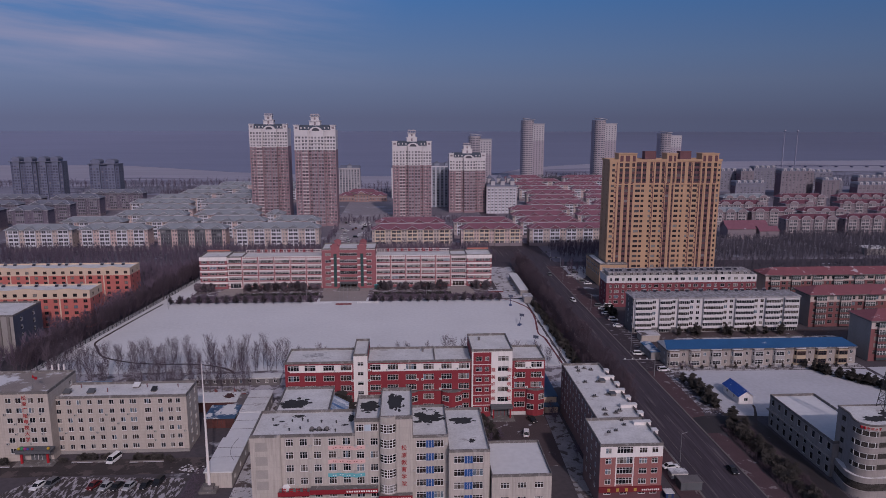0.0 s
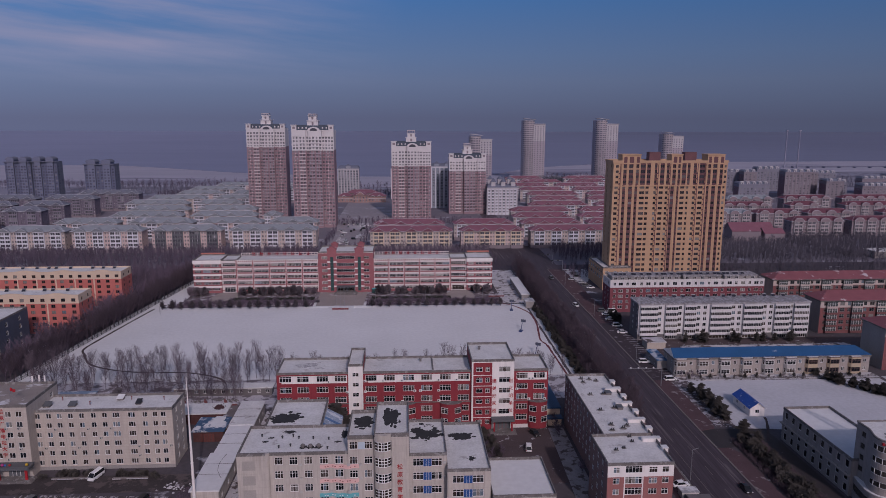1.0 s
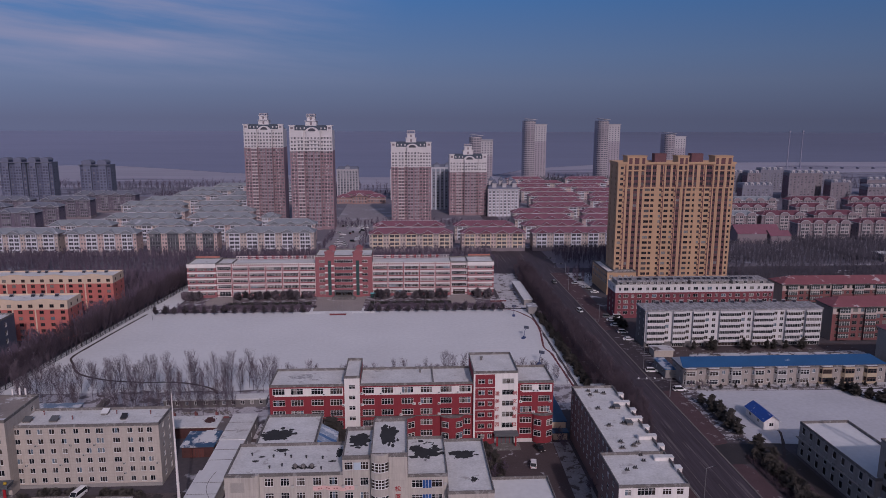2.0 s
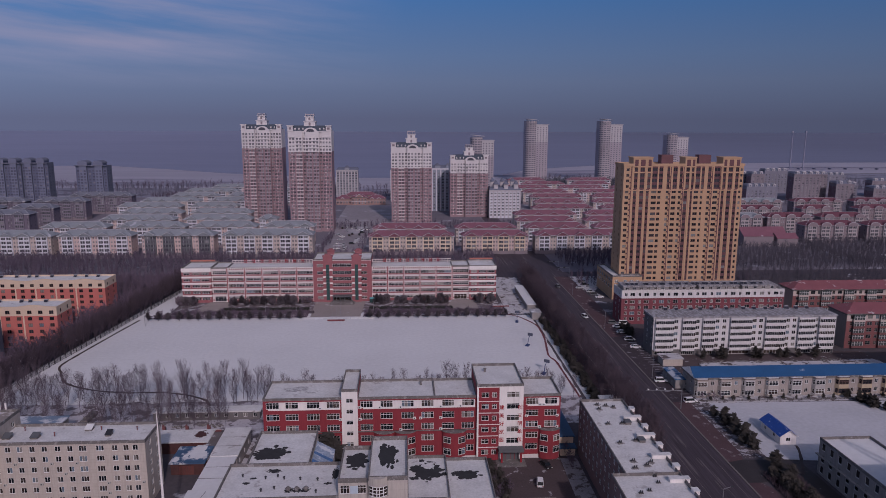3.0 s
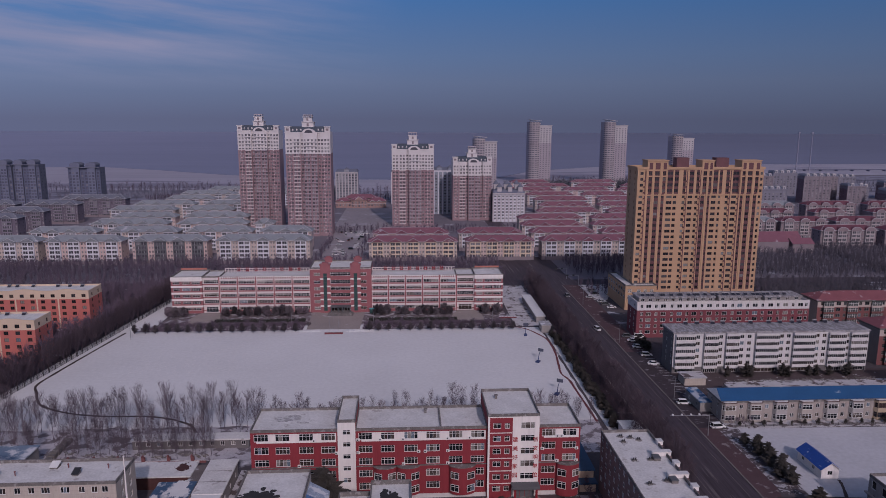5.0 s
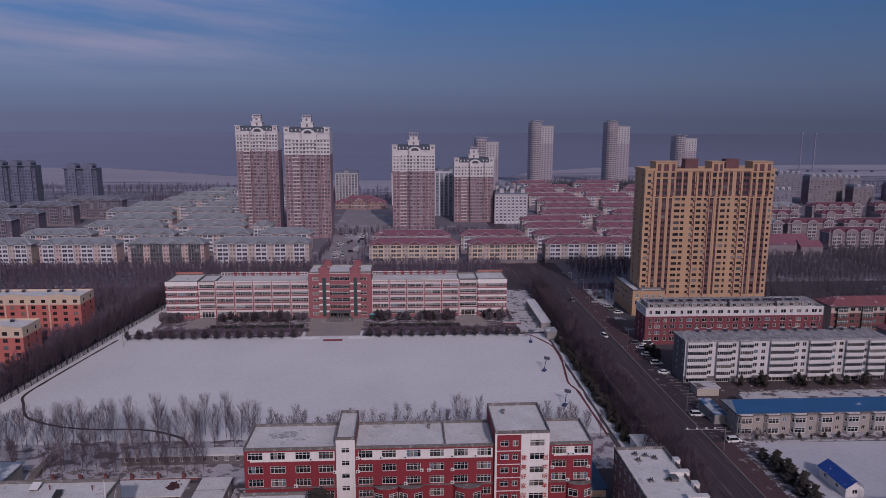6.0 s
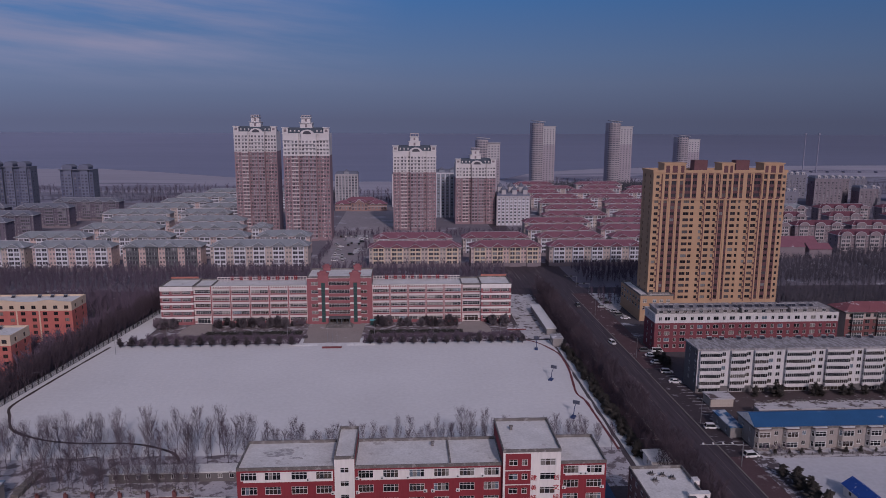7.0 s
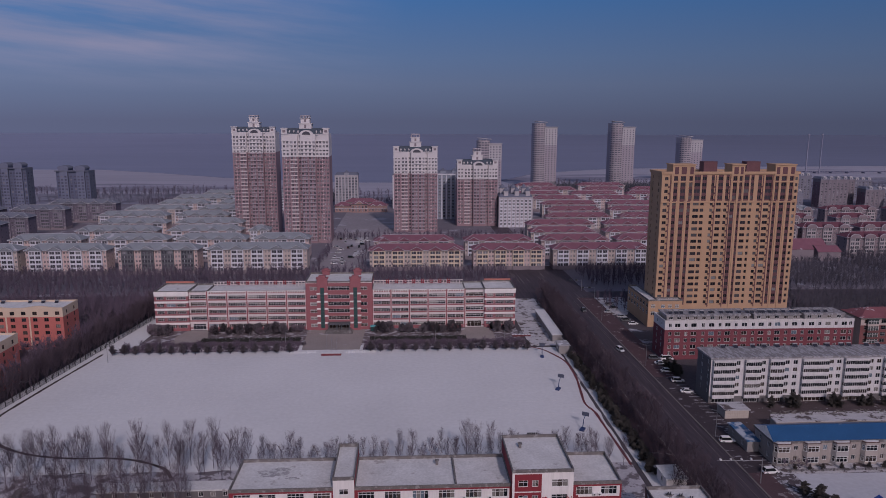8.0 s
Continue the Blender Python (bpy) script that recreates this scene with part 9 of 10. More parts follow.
BIGFIR = [tree_thing("tall_conifer", *conifer_meshes(k + 8, 5.6, 2.5, 20, 22, DARK_NEEDLE), "tall dark evergreen conifer", "conifer", "tall dark conifers") for k in range(2)]


def bush_meshes(seed, h, r, middle=0.58, half=0.44, leaf=None, size=0.34, count=420):
    """Short stem and a rounded crown of many small dark sprays."""
    rnd = random.Random(seed)
    trunk, crown = Mesh(), Mesh()
    trunk.loft([(0, 0, 0), (0.05, 0, h * 0.5)], [0.10, 0.06], 6)
    for i in range(count):
        d = Vector((rnd.gauss(0, 1), rnd.gauss(0, 1), rnd.gauss(0, 1))).normalized()
        k = rnd.uniform(0.55, 1.05) * (1 + 0.25 * noise.noise(d * 1.6 + Vector((seed, 0, 0))))
        p = Vector((d.x * r * k, d.y * r * k, h * middle + d.z * h * half * k))
        a = (d + Vector((rnd.uniform(-0.8, 0.8), rnd.uniform(-0.8, 0.8), rnd.uniform(-0.2, 0.9)))).normalized() * size
        b = a.orthogonal().normalized() * size * 0.5
        crown.face([p - b, p + a, p + b, p - a * 0.4])
    return trunk.data("trunk", [BARK]), crown.data("crown", [leaf or BUSH_LEAF])


BUSH = [tree_thing("evergreen_bush", *bush_meshes(k + 40, 3.0, 1.5), "rounded dark evergreen bush", "bush", "dark evergreen bushes") for k in range(3)]
NEAR_BUSH = [tree_thing("evergreen_bush", *bush_meshes(k + 80, 3.0, 1.5, 0.58, 0.44, DARK_NEEDLE), "rounded brown-black evergreen bush", "bush", "dark bushes along the street") for k in range(3)]

PINE = mat("dark_pine_needles", (0.112, 0.097, 0.112), 0.85, 0.4, 1.5, 8.0, rand=0.6)
ROUND = [tree_thing("young_pine", *conifer_meshes(k + 60, 4.8, 1.75, 16, 20, PINE, 0.24), "small dark pine on a bare stem in snow", "tree", "young pines before the school") for k in range(3)]
YEW = [tree_thing("evergreen_tree", *bush_meshes(k + 70, 5.4, 1.7, 0.53, 0.45, PINE, 0.5, 620), "rounded dark green evergreen tree", "tree", "evergreen trees before the school") for k in range(3)]


def scatter_round_trees():
    rnd = random.Random(16)
    front = [(-119 + 4.7 * i + rnd.uniform(-0.4, 0.4), 351.6 + rnd.uniform(-0.3, 0.3), rnd.uniform(0, 360), rnd.uniform(0.85, 1.1)) for i in range(37) if not -46 < -119 + 4.7 * i < -19]
    back = [(-110 + 4.3 * i + rnd.uniform(-1.2, 1.2), 377.5 + rnd.uniform(-1.0, 1.0), rnd.uniform(0, 360), rnd.uniform(0.75, 1.15)) for i in range(37)]
    back = [b for b in back if not (-49 < b[0] < -16 or -102 < b[0] < -87 or 23 < b[0] < 39)]
    for k in range(3):
        plant(ROUND[k], front[k::3])
        plant(YEW[k], back[k::3])


scatter_round_trees()


def scatter_bushes():
    rnd = random.Random(15)
    spots = []
    for i in range(17):
        x = -117 + 172 * i / 16.5
        if not -43 < x < -21:
            spots.append((x + rnd.uniform(-0.8, 0.8), 360.4 + rnd.uniform(-0.6, 0.6), rnd.uniform(0, 360), rnd.uniform(0.6, 0.9)))
    for i in range(40):
        x = rnd.uniform(-112, 50)
        if not (-47 < x < -17 or -101 < x < -88 or 24 < x < 38):
            spots.append((x, 379.5 + rnd.uniform(-2.6, 2.6), rnd.uniform(0, 360), rnd.uniform(0.7, 1.25)))
    for i in range(14):
        spots.append((23 + rnd.uniform(-1.5, 4.5), 186 + 18 * rnd.random(), rnd.uniform(0, 360), rnd.uniform(0.5, 0.9)))
    for i in range(10):
        spots.append((-108 + rnd.uniform(-2, 6) - 6, 379 + rnd.uniform(-3, 5), rnd.uniform(0, 360), rnd.uniform(0.9, 1.4)))
    for i in range(60):
        spots.append((66.3 + rnd.uniform(-1.5, 1.5), 246 + 99 * i / 60, rnd.uniform(0, 360), rnd.uniform(0.55, 0.85)))
    for i in range(34):
        spots.append((101.2 + rnd.uniform(-1.8, 2.2), 197 - 46 * i / 34, rnd.uniform(0, 360), rnd.uniform(0.6, 1.2)))
    for x0, x1, y0, n in ((-91.4, -82.6, 186.4, 22), (-75.4, -67.8, 185.8, 20), (-66.0, -63.6, 184.6, 4), (-113.6, -108.4, 187.4 - 2.6, 10), (-95.4, -93.6, 184.8, 3)):
        for i in range(n):
            spots.append((rnd.uniform(x0, x1), y0 + rnd.uniform(-0.9, 0.7), rnd.uniform(0, 360), rnd.uniform(0.36, 0.58)))
    for k in range(3):
        # Bushes beyond y 340 take the hazed leaf colour, nearer ones the dark.
        plant(BUSH[k], [p for p in spots if p[1] > 340][k::3])
        plant(NEAR_BUSH[k], [p for p in spots if p[1] <= 340][k::3])


scatter_bushes()


def scatter_firs():
    rnd = random.Random(5)
    small, tall = [], []
    for i in range(30):
        x = rnd.uniform(-112, 50)
        if not (-47 < x < -17 or -101 < x < -88 or 24 < x < 38):
            small.append((x, 380 + rnd.uniform(-2.2, 2.2), rnd.uniform(0, 360), rnd.uniform(0.65, 1.25)))
    for i in range(44):
        small.append((66.4 + rnd.uniform(-1.4, 1.4), 248 + 98 * i / 44, rnd.uniform(0, 360), rnd.uniform(0.7, 1.05)))
    for i in range(16):
        small.append((105 + 4.4 * i + rnd.uniform(-0.6, 0.6), 247.2, rnd.uniform(0, 360), rnd.uniform(0.35, 0.6)))
    for x in (121, 128, 129.6, 142, 143.5, 152, 155, 160, 167):
        small.append((x, 288.5 + rnd.uniform(-0.8, 0.8), rnd.uniform(0, 360), rnd.uniform(0.95, 1.45)))
    for x, y, k in ((100.8, 234.5, 0.9), (102.6, 230.6, 1.15), (101.6, 227.5, 1.0), (103.0, 224.8, 1.25), (101.9, 221.2, 1.1), (102.9, 217.6, 1.3), (101.2, 215.4, 0.9), (102.6, 212.0, 1.15), (103.4, 201.0, 1.2), (101.8, 197.6, 1.0), (103.4, 193.2, 1.2)):
        tall.append((x, y, rnd.uniform(0, 360), 0.8 * k))
    for i in range(14):
        tall.append((102.4 + rnd.uniform(-1.6, 1.4), 188 - 44 * i / 14 + rnd.uniform(-1, 1), rnd.uniform(0, 360), rnd.uniform(0.5, 0.85)))
    tall += [(-19.5, 150.5, 10, 1.0), (-16.0, 151.2, 80, 1.1), (-13.2, 150.0, 150, 0.85)]
    for i in range(22):
        t = i / 22
        tall.append((154 + 22 * t + rnd.uniform(-1, 1), 246 - 36 * t * (1 - 0.2 * t) + rnd.uniform(-1.5, 1.5), rnd.uniform(0, 360), rnd.uniform(0.6, 0.95)))
    tall += [(99.5, 326, 10, 0.9), (101, 318, 60, 0.9), (100.6, 322, 60, 1.0), (24.5, 203, 0, 0.7), (26.5, 199, 50, 0.6), (-18.8, 205, 0, 2.1), (-17.4, 203.4, 70, 1.6), (-20.2, 203.6, 20, 1.7)]
    for k in range(3):
        plant(FIR[k], [p for p in small if p[1] > 340][k::3])
        plant(NEAR_FIR[k], [p for p in small if p[1] <= 340][k::3])
    for k in range(2):
        plant(BIGFIR[k], tall[k::2])


scatter_firs()


def woods(name, label, areas, seed, h, material, step=4.2, skip=None):
    """A far wood: many leafless trees of thin upright sprays, gathered into one object."""
    rnd = random.Random(seed)
    m = Mesh()
    for x0, x1, y0, y1 in areas:
        y = y0
        while y < y1:
            x = x0 + rnd.uniform(0, step)
            while x < x1:
                if not (skip and skip(x, y)):
                    hh = h * rnd.uniform(0.6, 1.15)
                    r = 0.20 * hh
                    m.tube((x, y, 0), (x, y, hh * 0.8), 0.10, 0.04, 3)
                    for j in range(20):
                        w = rnd.uniform(0, 2 * math.pi)
                        z0 = hh * rnd.uniform(0.12, 0.72)
                        tip = (x + math.cos(w) * r * rnd.uniform(0.5, 1.3), y + math.sin(w) * r * rnd.uniform(0.5, 1.3), min(hh, z0 + hh * rnd.uniform(0.2, 0.45)))
                        bx, by = x + math.cos(w) * 0.1, y + math.sin(w) * 0.1
                        q = 0.09
                        m.face([(bx - q, by, z0), (bx + q, by, z0), tip])
                        w2 = w + rnd.uniform(-0.9, 0.9)
                        t2 = (bx + math.cos(w2) * r, by + math.sin(w2) * r, z0 + hh * rnd.uniform(0.1, 0.32))
                        m.face([(bx, by - q, z0 + 0.3), (bx, by + q, z0 + 0.3), t2])
                x += step * rnd.uniform(0.6, 1.4)
            y += step * rnd.uniform(0.7, 1.2)
    return tagged(m.part(name, material), label, "woods", kind="stuff")


def near_flats(x, y):
    return (-217 < x < -138 and (311 < y < 331 or 357 < y < 378)) or (-207 < x < -154 and 275 < y < 304) or y < 262 and x > -136


woods("woods", "dense leafless brown trees beside the field", [(-215, -128, 222, 436)], 1, 9.5, BARK, 4.0, lambda x, y: near_flats(x, y) or x > fence_x(y) - 10)
woods("woods", "row of tall leafless trees inside the iron fence", [(-152, -118, 258, 436)], 11, 13.0, BARK, 3.4, lambda x, y: not fence_x(y) - 11 < x < fence_x(y) - 2.2)
woods("woods", "belt of leafless trees behind the school", [(-330, 45, 408, 435), (-300, 62, 452, 500), (106, 215, 462, 503)], 2, 8.5, WOOD_FAR, 3.8)
# A darkened twig colour holds the right side's dimness.
woods("woods", "leafless park trees beyond the ochre tower", [(196, 420, 372, 435), (200, 310, 452, 520), (300, 470, 452, 540)], 3, 8.5, mat("dimmed_park_twigs", (0.085, 0.079, 0.102), 0.95, 0.25, 0.05, 2.0), 4.0)
woods("woods", "bare trees between the housing rows", [(-60, -26, 505, 600), (-300, 250, 868, 900), (-100, 130, 625, 640), (100, 200, 410, 434)], 4, 8.0, WOOD_FAR, 5.0, lambda x, y: -55 < x < -32 and y < 600)
woods("woods", "dark bank of trees along the far river", [(-640, -150, 962, 992), (215, 440, 1062, 1086), (-60, 100, 935, 955)], 5, 14.0, WOOD_FAR, 9.0)
# River-bank woods: the blue in both twig colours is painted haze.
woods("woods", "dark wood on the near river bank", [(196, 330, 962, 1046), (-190, -60, 905, 950)], 12, 13.0, mat("hazed_blue_black_twigs", (0.062, 0.066, 0.082), 0.95, 0.2, 0.02, 1.0), 4.6)
woods("woods", "bare grey trees beyond the housing", [(-420, -110, 880, 985), (140, 420, 985, 1060), (330, 700, 930, 1100), (420, 700, 560, 790)], 6, 10.0, mat("hazed_grey_twigs", (0.13, 0.128, 0.168), 0.95, 0.2, 0.02, 1.0), 10.0)


def low_hedge(x0, x1, y0, y1, h, seed, label="clipped dark hedge with snow at its foot"):
    rnd = random.Random(seed)
    m = Mesh()
    n = int((x1 - x0) * (y1 - y0) * 26)
    for i in range(n):
        p = Vector((rnd.uniform(x0, x1), rnd.uniform(y0, y1), rnd.uniform(0.1, h)))
        a = Vector((rnd.uniform(-1, 1), rnd.uniform(-1, 1), rnd.uniform(-0.3, 1))).normalized() * 0.26
        b = a.orthogonal().normalized() * 0.16
        m.face([p - b, p + a, p + b, p - a * 0.5])
    tagged(m.part("hedge", HEDGE), label, "hedge", group="hedges")


def twig_bed(x0, x1, y0, y1, h, seed, label, bark=None):
    """A bed of leafless shrubs: a mass of thin upright twigs."""
    rnd = random.Random(seed)
    m = Mesh()
    for i in range(int((x1 - x0) * (y1 - y0) * 16)):
        x, y = rnd.uniform(x0, x1), rnd.uniform(y0, y1)
        hh = h * rnd.uniform(0.5, 1.1) * (0.75 + 0.5 * noise.noise(Vector((x * 0.35, y * 0.35, seed))))
        a = rnd.uniform(0, 6.28)
        m.face([(x - 0.05, y, 0.05), (x + 0.05, y, 0.05), (x + 0.35 * math.cos(a), y + 0.35 * math.sin(a), hh)])
        m.face([(x, y - 0.05, 0.05), (x, y + 0.05, 0.05), (x - 0.35 * math.sin(a), y + 0.35 * math.cos(a), hh * 0.85)])
    tagged(m.part("shrub_bed", bark or BARK), label, "shrubs", kind="stuff")


twig_bed(-118, -45.5, 353.8, 360.2, 1.6, 9, "leafless brown shrubs behind the young pines")
twig_bed(-18.5, 52, 353.8, 360.2, 1.6, 10, "leafless brown shrubs behind the young pines")
twig_bed(-112, -45.5, 361.4, 366, 1.7, 1, "leafless brown shrub bed before the school")
twig_bed(-18.5, 50, 361.4, 366, 1.7, 2, "leafless brown shrub bed before the school")
twig_bed(69.6, 75, 240, 430, 0.6, 3, "dry brown undergrowth beneath the street trees", STREET_BARK)
twig_bed(-56.6, -52.6, 160, 179, 0.6, 7, "dry brown shrubs beside the car park")
twig_bed(97.6, 106.5, 138, 197, 2.3, 4, "dense dark undergrowth beside the pavement", STREET_BARK)
for x0, x1, y in ((-92.2, -82.0, 184.9), (-76.2, -67.0, 184.3), (-115.0, -108.0, 183.2)):
    k = Mesh()
    k.box(x0, x1, y - 0.15, y + 0.15, 0, 0.4)
    k.box(x0, x1, y - 0.45, y - 0.15, 0.0, 0.12, 1)
    tagged(k.part("planter_kerb", [KERB, YARD_SNOW]), "low stone planter edge with a line of snow", "planter edge", group="planter edges")
low_hedge(-88.8, -46.4, 366.5, 371.0, 0.9, 5, "low brown hedge bed before the school")
low_hedge(-16.4, 25.6, 366.5, 371.0, 0.9, 6, "low brown hedge bed before the school")


# ---- vehicles ----
CAR_PAINT = {}


def car_proto(colour, kind="saloon"):
    names = {"white": (0.70, 0.70, 0.71), "black": (0.02, 0.02, 0.023), "silver": (0.36, 0.37, 0.39), "red": (0.12, 0.012, 0.016), "grey": (0.12, 0.125, 0.135)}
    paint = CAR_PAINT.setdefault(colour, mat(colour + "_car_paint", names[colour], 0.28, 0.05))
    L, W, H = {"saloon": (4.6, 1.8, 1.45), "suv": (4.6, 1.85, 1.7), "van": (5.0, 1.9, 2.0)}[kind]
    T = thing("car" if kind != "van" else "van", 0, 0, f"{colour} parked {'saloon car' if kind == 'saloon' else 'people carrier' if kind == 'van' else 'tall hatchback car'} with dark windows", "car" if kind != "van" else "van", group="parked vehicles")
    # body sections along y: (y, half width, sill, shoulder)
    body = Mesh()
    belt = 0.88 if kind != "van" else 1.15
    secs = [(-L / 2, 0.40 * W, 0.40, 0.62), (-L / 2 + 0.25, 0.47 * W, 0.26, 0.76), (-L * 0.2, 0.5 * W, 0.22, belt), (L * 0.2, 0.5 * W, 0.22, belt), (L / 2 - 0.2, 0.47 * W, 0.26, belt * 0.95), (L / 2, 0.42 * W, 0.42, belt * 0.82)]
    rings = []
    for y, hw, z0, z1 in secs:
        k = len(body.v)
        body.v += [(-hw * 0.92, y, z0), (hw * 0.92, y, z0), (hw, y, (z0 + z1) / 2), (hw * 0.93, y, z1), (-hw * 0.93, y, z1), (-hw, y, (z0 + z1) / 2)]
        rings.append([k + i for i in range(6)])
    for a, b in zip(rings, rings[1:]):
        for i in range(6):
            j = (i + 1) % 6
            body.f.append((a[i], a[j], b[j], b[i]))
            body.m.append(0)
    body.f += [tuple(rings[0][::-1]), tuple(rings[-1])]
    body.m += [0, 0]
    b = new("body", body.data("body", [paint]))
    b.parent = T
    y0, y1, y2, y3 = {"saloon": (-1.35, -0.55, 0.95, 1.75), "suv": (-1.35, -0.65, 1.75, 2.15), "van": (-2.1, -1.3, 2.2, 2.42)}[kind]
    cab, roof = Mesh(), Mesh()
    hw0, hw1 = 0.455 * W, 0.38 * W
    lo, hi = belt - 0.02, H
    p = [(-hw0, y0, lo), (hw0, y0, lo), (hw0, y3, lo), (-hw0, y3, lo), (-hw1, y1, hi), (hw1, y1, hi), (hw1, y2, hi), (-hw1, y2, hi)]
    for q in ((0, 1, 5, 4), (1, 2, 6, 5), (2, 3, 7, 6), (3, 0, 4, 7)):
        cab.face([p[i] for i in q])
    c = new("windows", cab.data("windows", [CAR_GLASS]))
    c.name = "glasshouse"
    c.parent = T
    roof.box(-hw1 - 0.02, hw1 + 0.02, y1 - 0.03, y2 + 0.03, hi - 0.02, hi + 0.05, 0, 0.03)
    for s in (-1, 1):
        for ya, yb in ((y0, y1), (y3, y2)):
            roof.tube((s * hw0, ya, lo), (s * hw1, yb, hi), 0.045, 0.045, 4)
    r = new("roof", roof.data("roof", [paint]))
    r.parent = T
    wm = Mesh()
    wm.tube((-0.11, 0, 0), (0.11, 0, 0), 0.32, 0.32, 12, 0)
    wm.tube((-0.12, 0, 0), (0.12, 0, 0), 0.17, 0.17, 8, 1)
    wd = wm.data("wheel", [RUBBER, METAL])
    for sx in (-1, 1):
        for y in (-L * 0.31, L * 0.29):
            w = new("wheel", wd)
            w.parent = T
            w.location = (sx * (W / 2 - 0.12), y, 0.32)
        lm = Mesh()
        lm.box(sx * 0.34 * W - 0.2, sx * 0.34 * W + 0.2, -L / 2 - 0.01, -L / 2 + 0.1, 0.55, 0.68)
        lo_ = new("headlight", lm.data("headlight", [FRAME]))
        lo_.parent = T
        tm = Mesh()
        tm.box(sx * 0.36 * W - 0.15, sx * 0.36 * W + 0.15, L / 2 - 0.1, L / 2 + 0.01, 0.6, 0.75)
        tl = new("tail_light", tm.data("tail_light", [SIGN_RED]))
        tl.parent = T
    return T


CAR_GLASS = mat("dark_car_glass", (0.015, 0.017, 0.02), 0.1, 0.1)


def park(colour, kind, spots):
    proto, first = car_proto(colour, kind), True
    for x, y, z, turn in spots:
        if first:
            proto.matrix_basis = pose(x, y, z, 0, 0, turn)
            first = False
        else:
            copy_thing(proto, pose(x, y, z, 0, 0, turn))


park("white", "saloon", [(98.4, 323.2, 0.17, 84), (97.9, 302.6, 0.17, 80), (-94.6, 171.6, 0.07, -16), (72.6, 172.6, 0.16, 96), (99.0, 331.5, 0.17, 80), (105.8, 386, 0, 90)])
park("white", "suv", [(88.2, 348.6, 0.06, 12), (97.9, 245.8, 0.17, 94), (94.6, 264.5, 0.17, 86), (98.6, 312.8, 0.17, 85), (36.8, 195.2, 0.06, 170)])
park("silver", "saloon", [(-77.0, 170.4, 0.07, -15), (-71.0, 170.2, 0.07, -14), (100.2, 406.8, 0.0, 88), (104, 398, 0, 90)])
park("black", "saloon", [(-74.2, 170.2, 0.07, -15), (-67.0, 170.5, 0.07, -12), (88.7, 170.1, 0.06, 2), (40.2, 204.6, 0.06, 20), (105.2, 415, 0.0, 90), (80.5, 300, 0.06, 182)])
park("grey", "suv", [(98.6, 337.5, 0.17, 82), (-91.7, 172.5, 0.07, -14), (104.5, 392, 0.0, 90), (104.9, 421, 0.0, 90), (88.5, 410, 0.06, 0), (76.4, 443, 0.08, 90)])
park("black", "suv", [(-64.2, 171.8, 0.07, -12)])
park("red", "saloon", [(-80.3, 171.0, 0.07, -14)])
park("white", "van", [(-80.8, 185.0, 0.06, -14), (103.6, 340 - 3, 0.0, 88)])


def avenue_cars():
    rnd = random.Random(4)
    spots = []
    for i in range(26):
        spots.append((rnd.uniform(-54, -30), rnd.uniform(520, 640), 0.05, rnd.choice((0, 90, 180))))
    park("white", "saloon", spots[:9])
    park("silver", "saloon", spots[9:18])
    park("black", "suv", spots[18:])


avenue_cars()
PLAZA = mat("grey_plaza_paving", (0.265, 0.240, 0.262), 0.9, 0.2, 0.02, 0.3, stain=(0.36, 0.345, 0.38), stain_at=0.60, stain_scale=0.03)
sheet("pavement_avenue", "grey car park between the housing rows", "car park", PLAZA, rect(-58, -28, 502, 600), 0.01, 0.04)
sheet("pavement_plaza", "grey plaza before the orange hall", "plaza", PLAZA, rect(-62, 24, 600.5, 798), 0.01, 0.05)
for x0, x1, y0, y1 in ((-38, -30, 560, 580), (-52, -45, 545, 556), (-40, -31, 615, 640)):
    sheet("pavement_parterre", "raised bed of snow in the plaza", "snow bed", YARD_SNOW, rect(x0, x1, y0, y1), 0.02, 0.3)


# ---- small street and field things ----
def hoop_stand(x, y, turn):
    T = thing("basketball_stand", x, y, "blue basketball stand standing in the snow", "basketball stand", group="basketball stands")
    b = Mesh()
    b.box(-0.55, 0.55, 0.9, 2.7, 0.0, 0.42)
    b.part("base", BLUE_STEEL, T)
    p = Mesh()
    p.tube((0, 1.7, 0.4), (0, 0.9, 2.6), 0.12, 0.10, 8)
    p.tube((0, 0.9, 2.6), (0, -0.5, 3.1), 0.10, 0.08, 8)
    p.tube((0, 2.3, 0.4), (0, 0.4, 2.8), 0.05, 0.05, 6)
    p.part("arm", BLUE_STEEL, T)
    k = Mesh()
    k.box(-0.9, 0.9, -0.56, -0.5, 2.9, 3.95)
    board = k.part("backboard", PALE_BOARD, T)
    r = Mesh()
    for i in range(12):
        a, c = 2 * math.pi * i / 12, 2 * math.pi * (i + 1) / 12
        r.tube((0.23 * math.cos(a), -0.82 + 0.23 * math.sin(a), 3.05), (0.23 * math.cos(c), -0.82 + 0.23 * math.sin(c), 3.05), 0.02, 0.02, 4)
    r.part("rim", SIGN_RED, T)
    for o in T.children:
        o.matrix_parent_inverse = Matrix()
    T.matrix_basis = pose(x, y, 0.15, 0, 0, turn) @ Matrix.Diagonal((1.25, 1.25, 1.2, 1))


BLUE_STEEL = mat("blue_painted_steel", (0.03, 0.048, 0.13), 0.5, 0.15)
PALE_BOARD = mat("pale_backboard", (0.075, 0.085, 0.12), 0.4, 0.1)
hoop_stand(54.3, 309.5, 150)
hoop_stand(54.7, 276.5, 150)
hoop_stand(54.6, 344.5, 170)


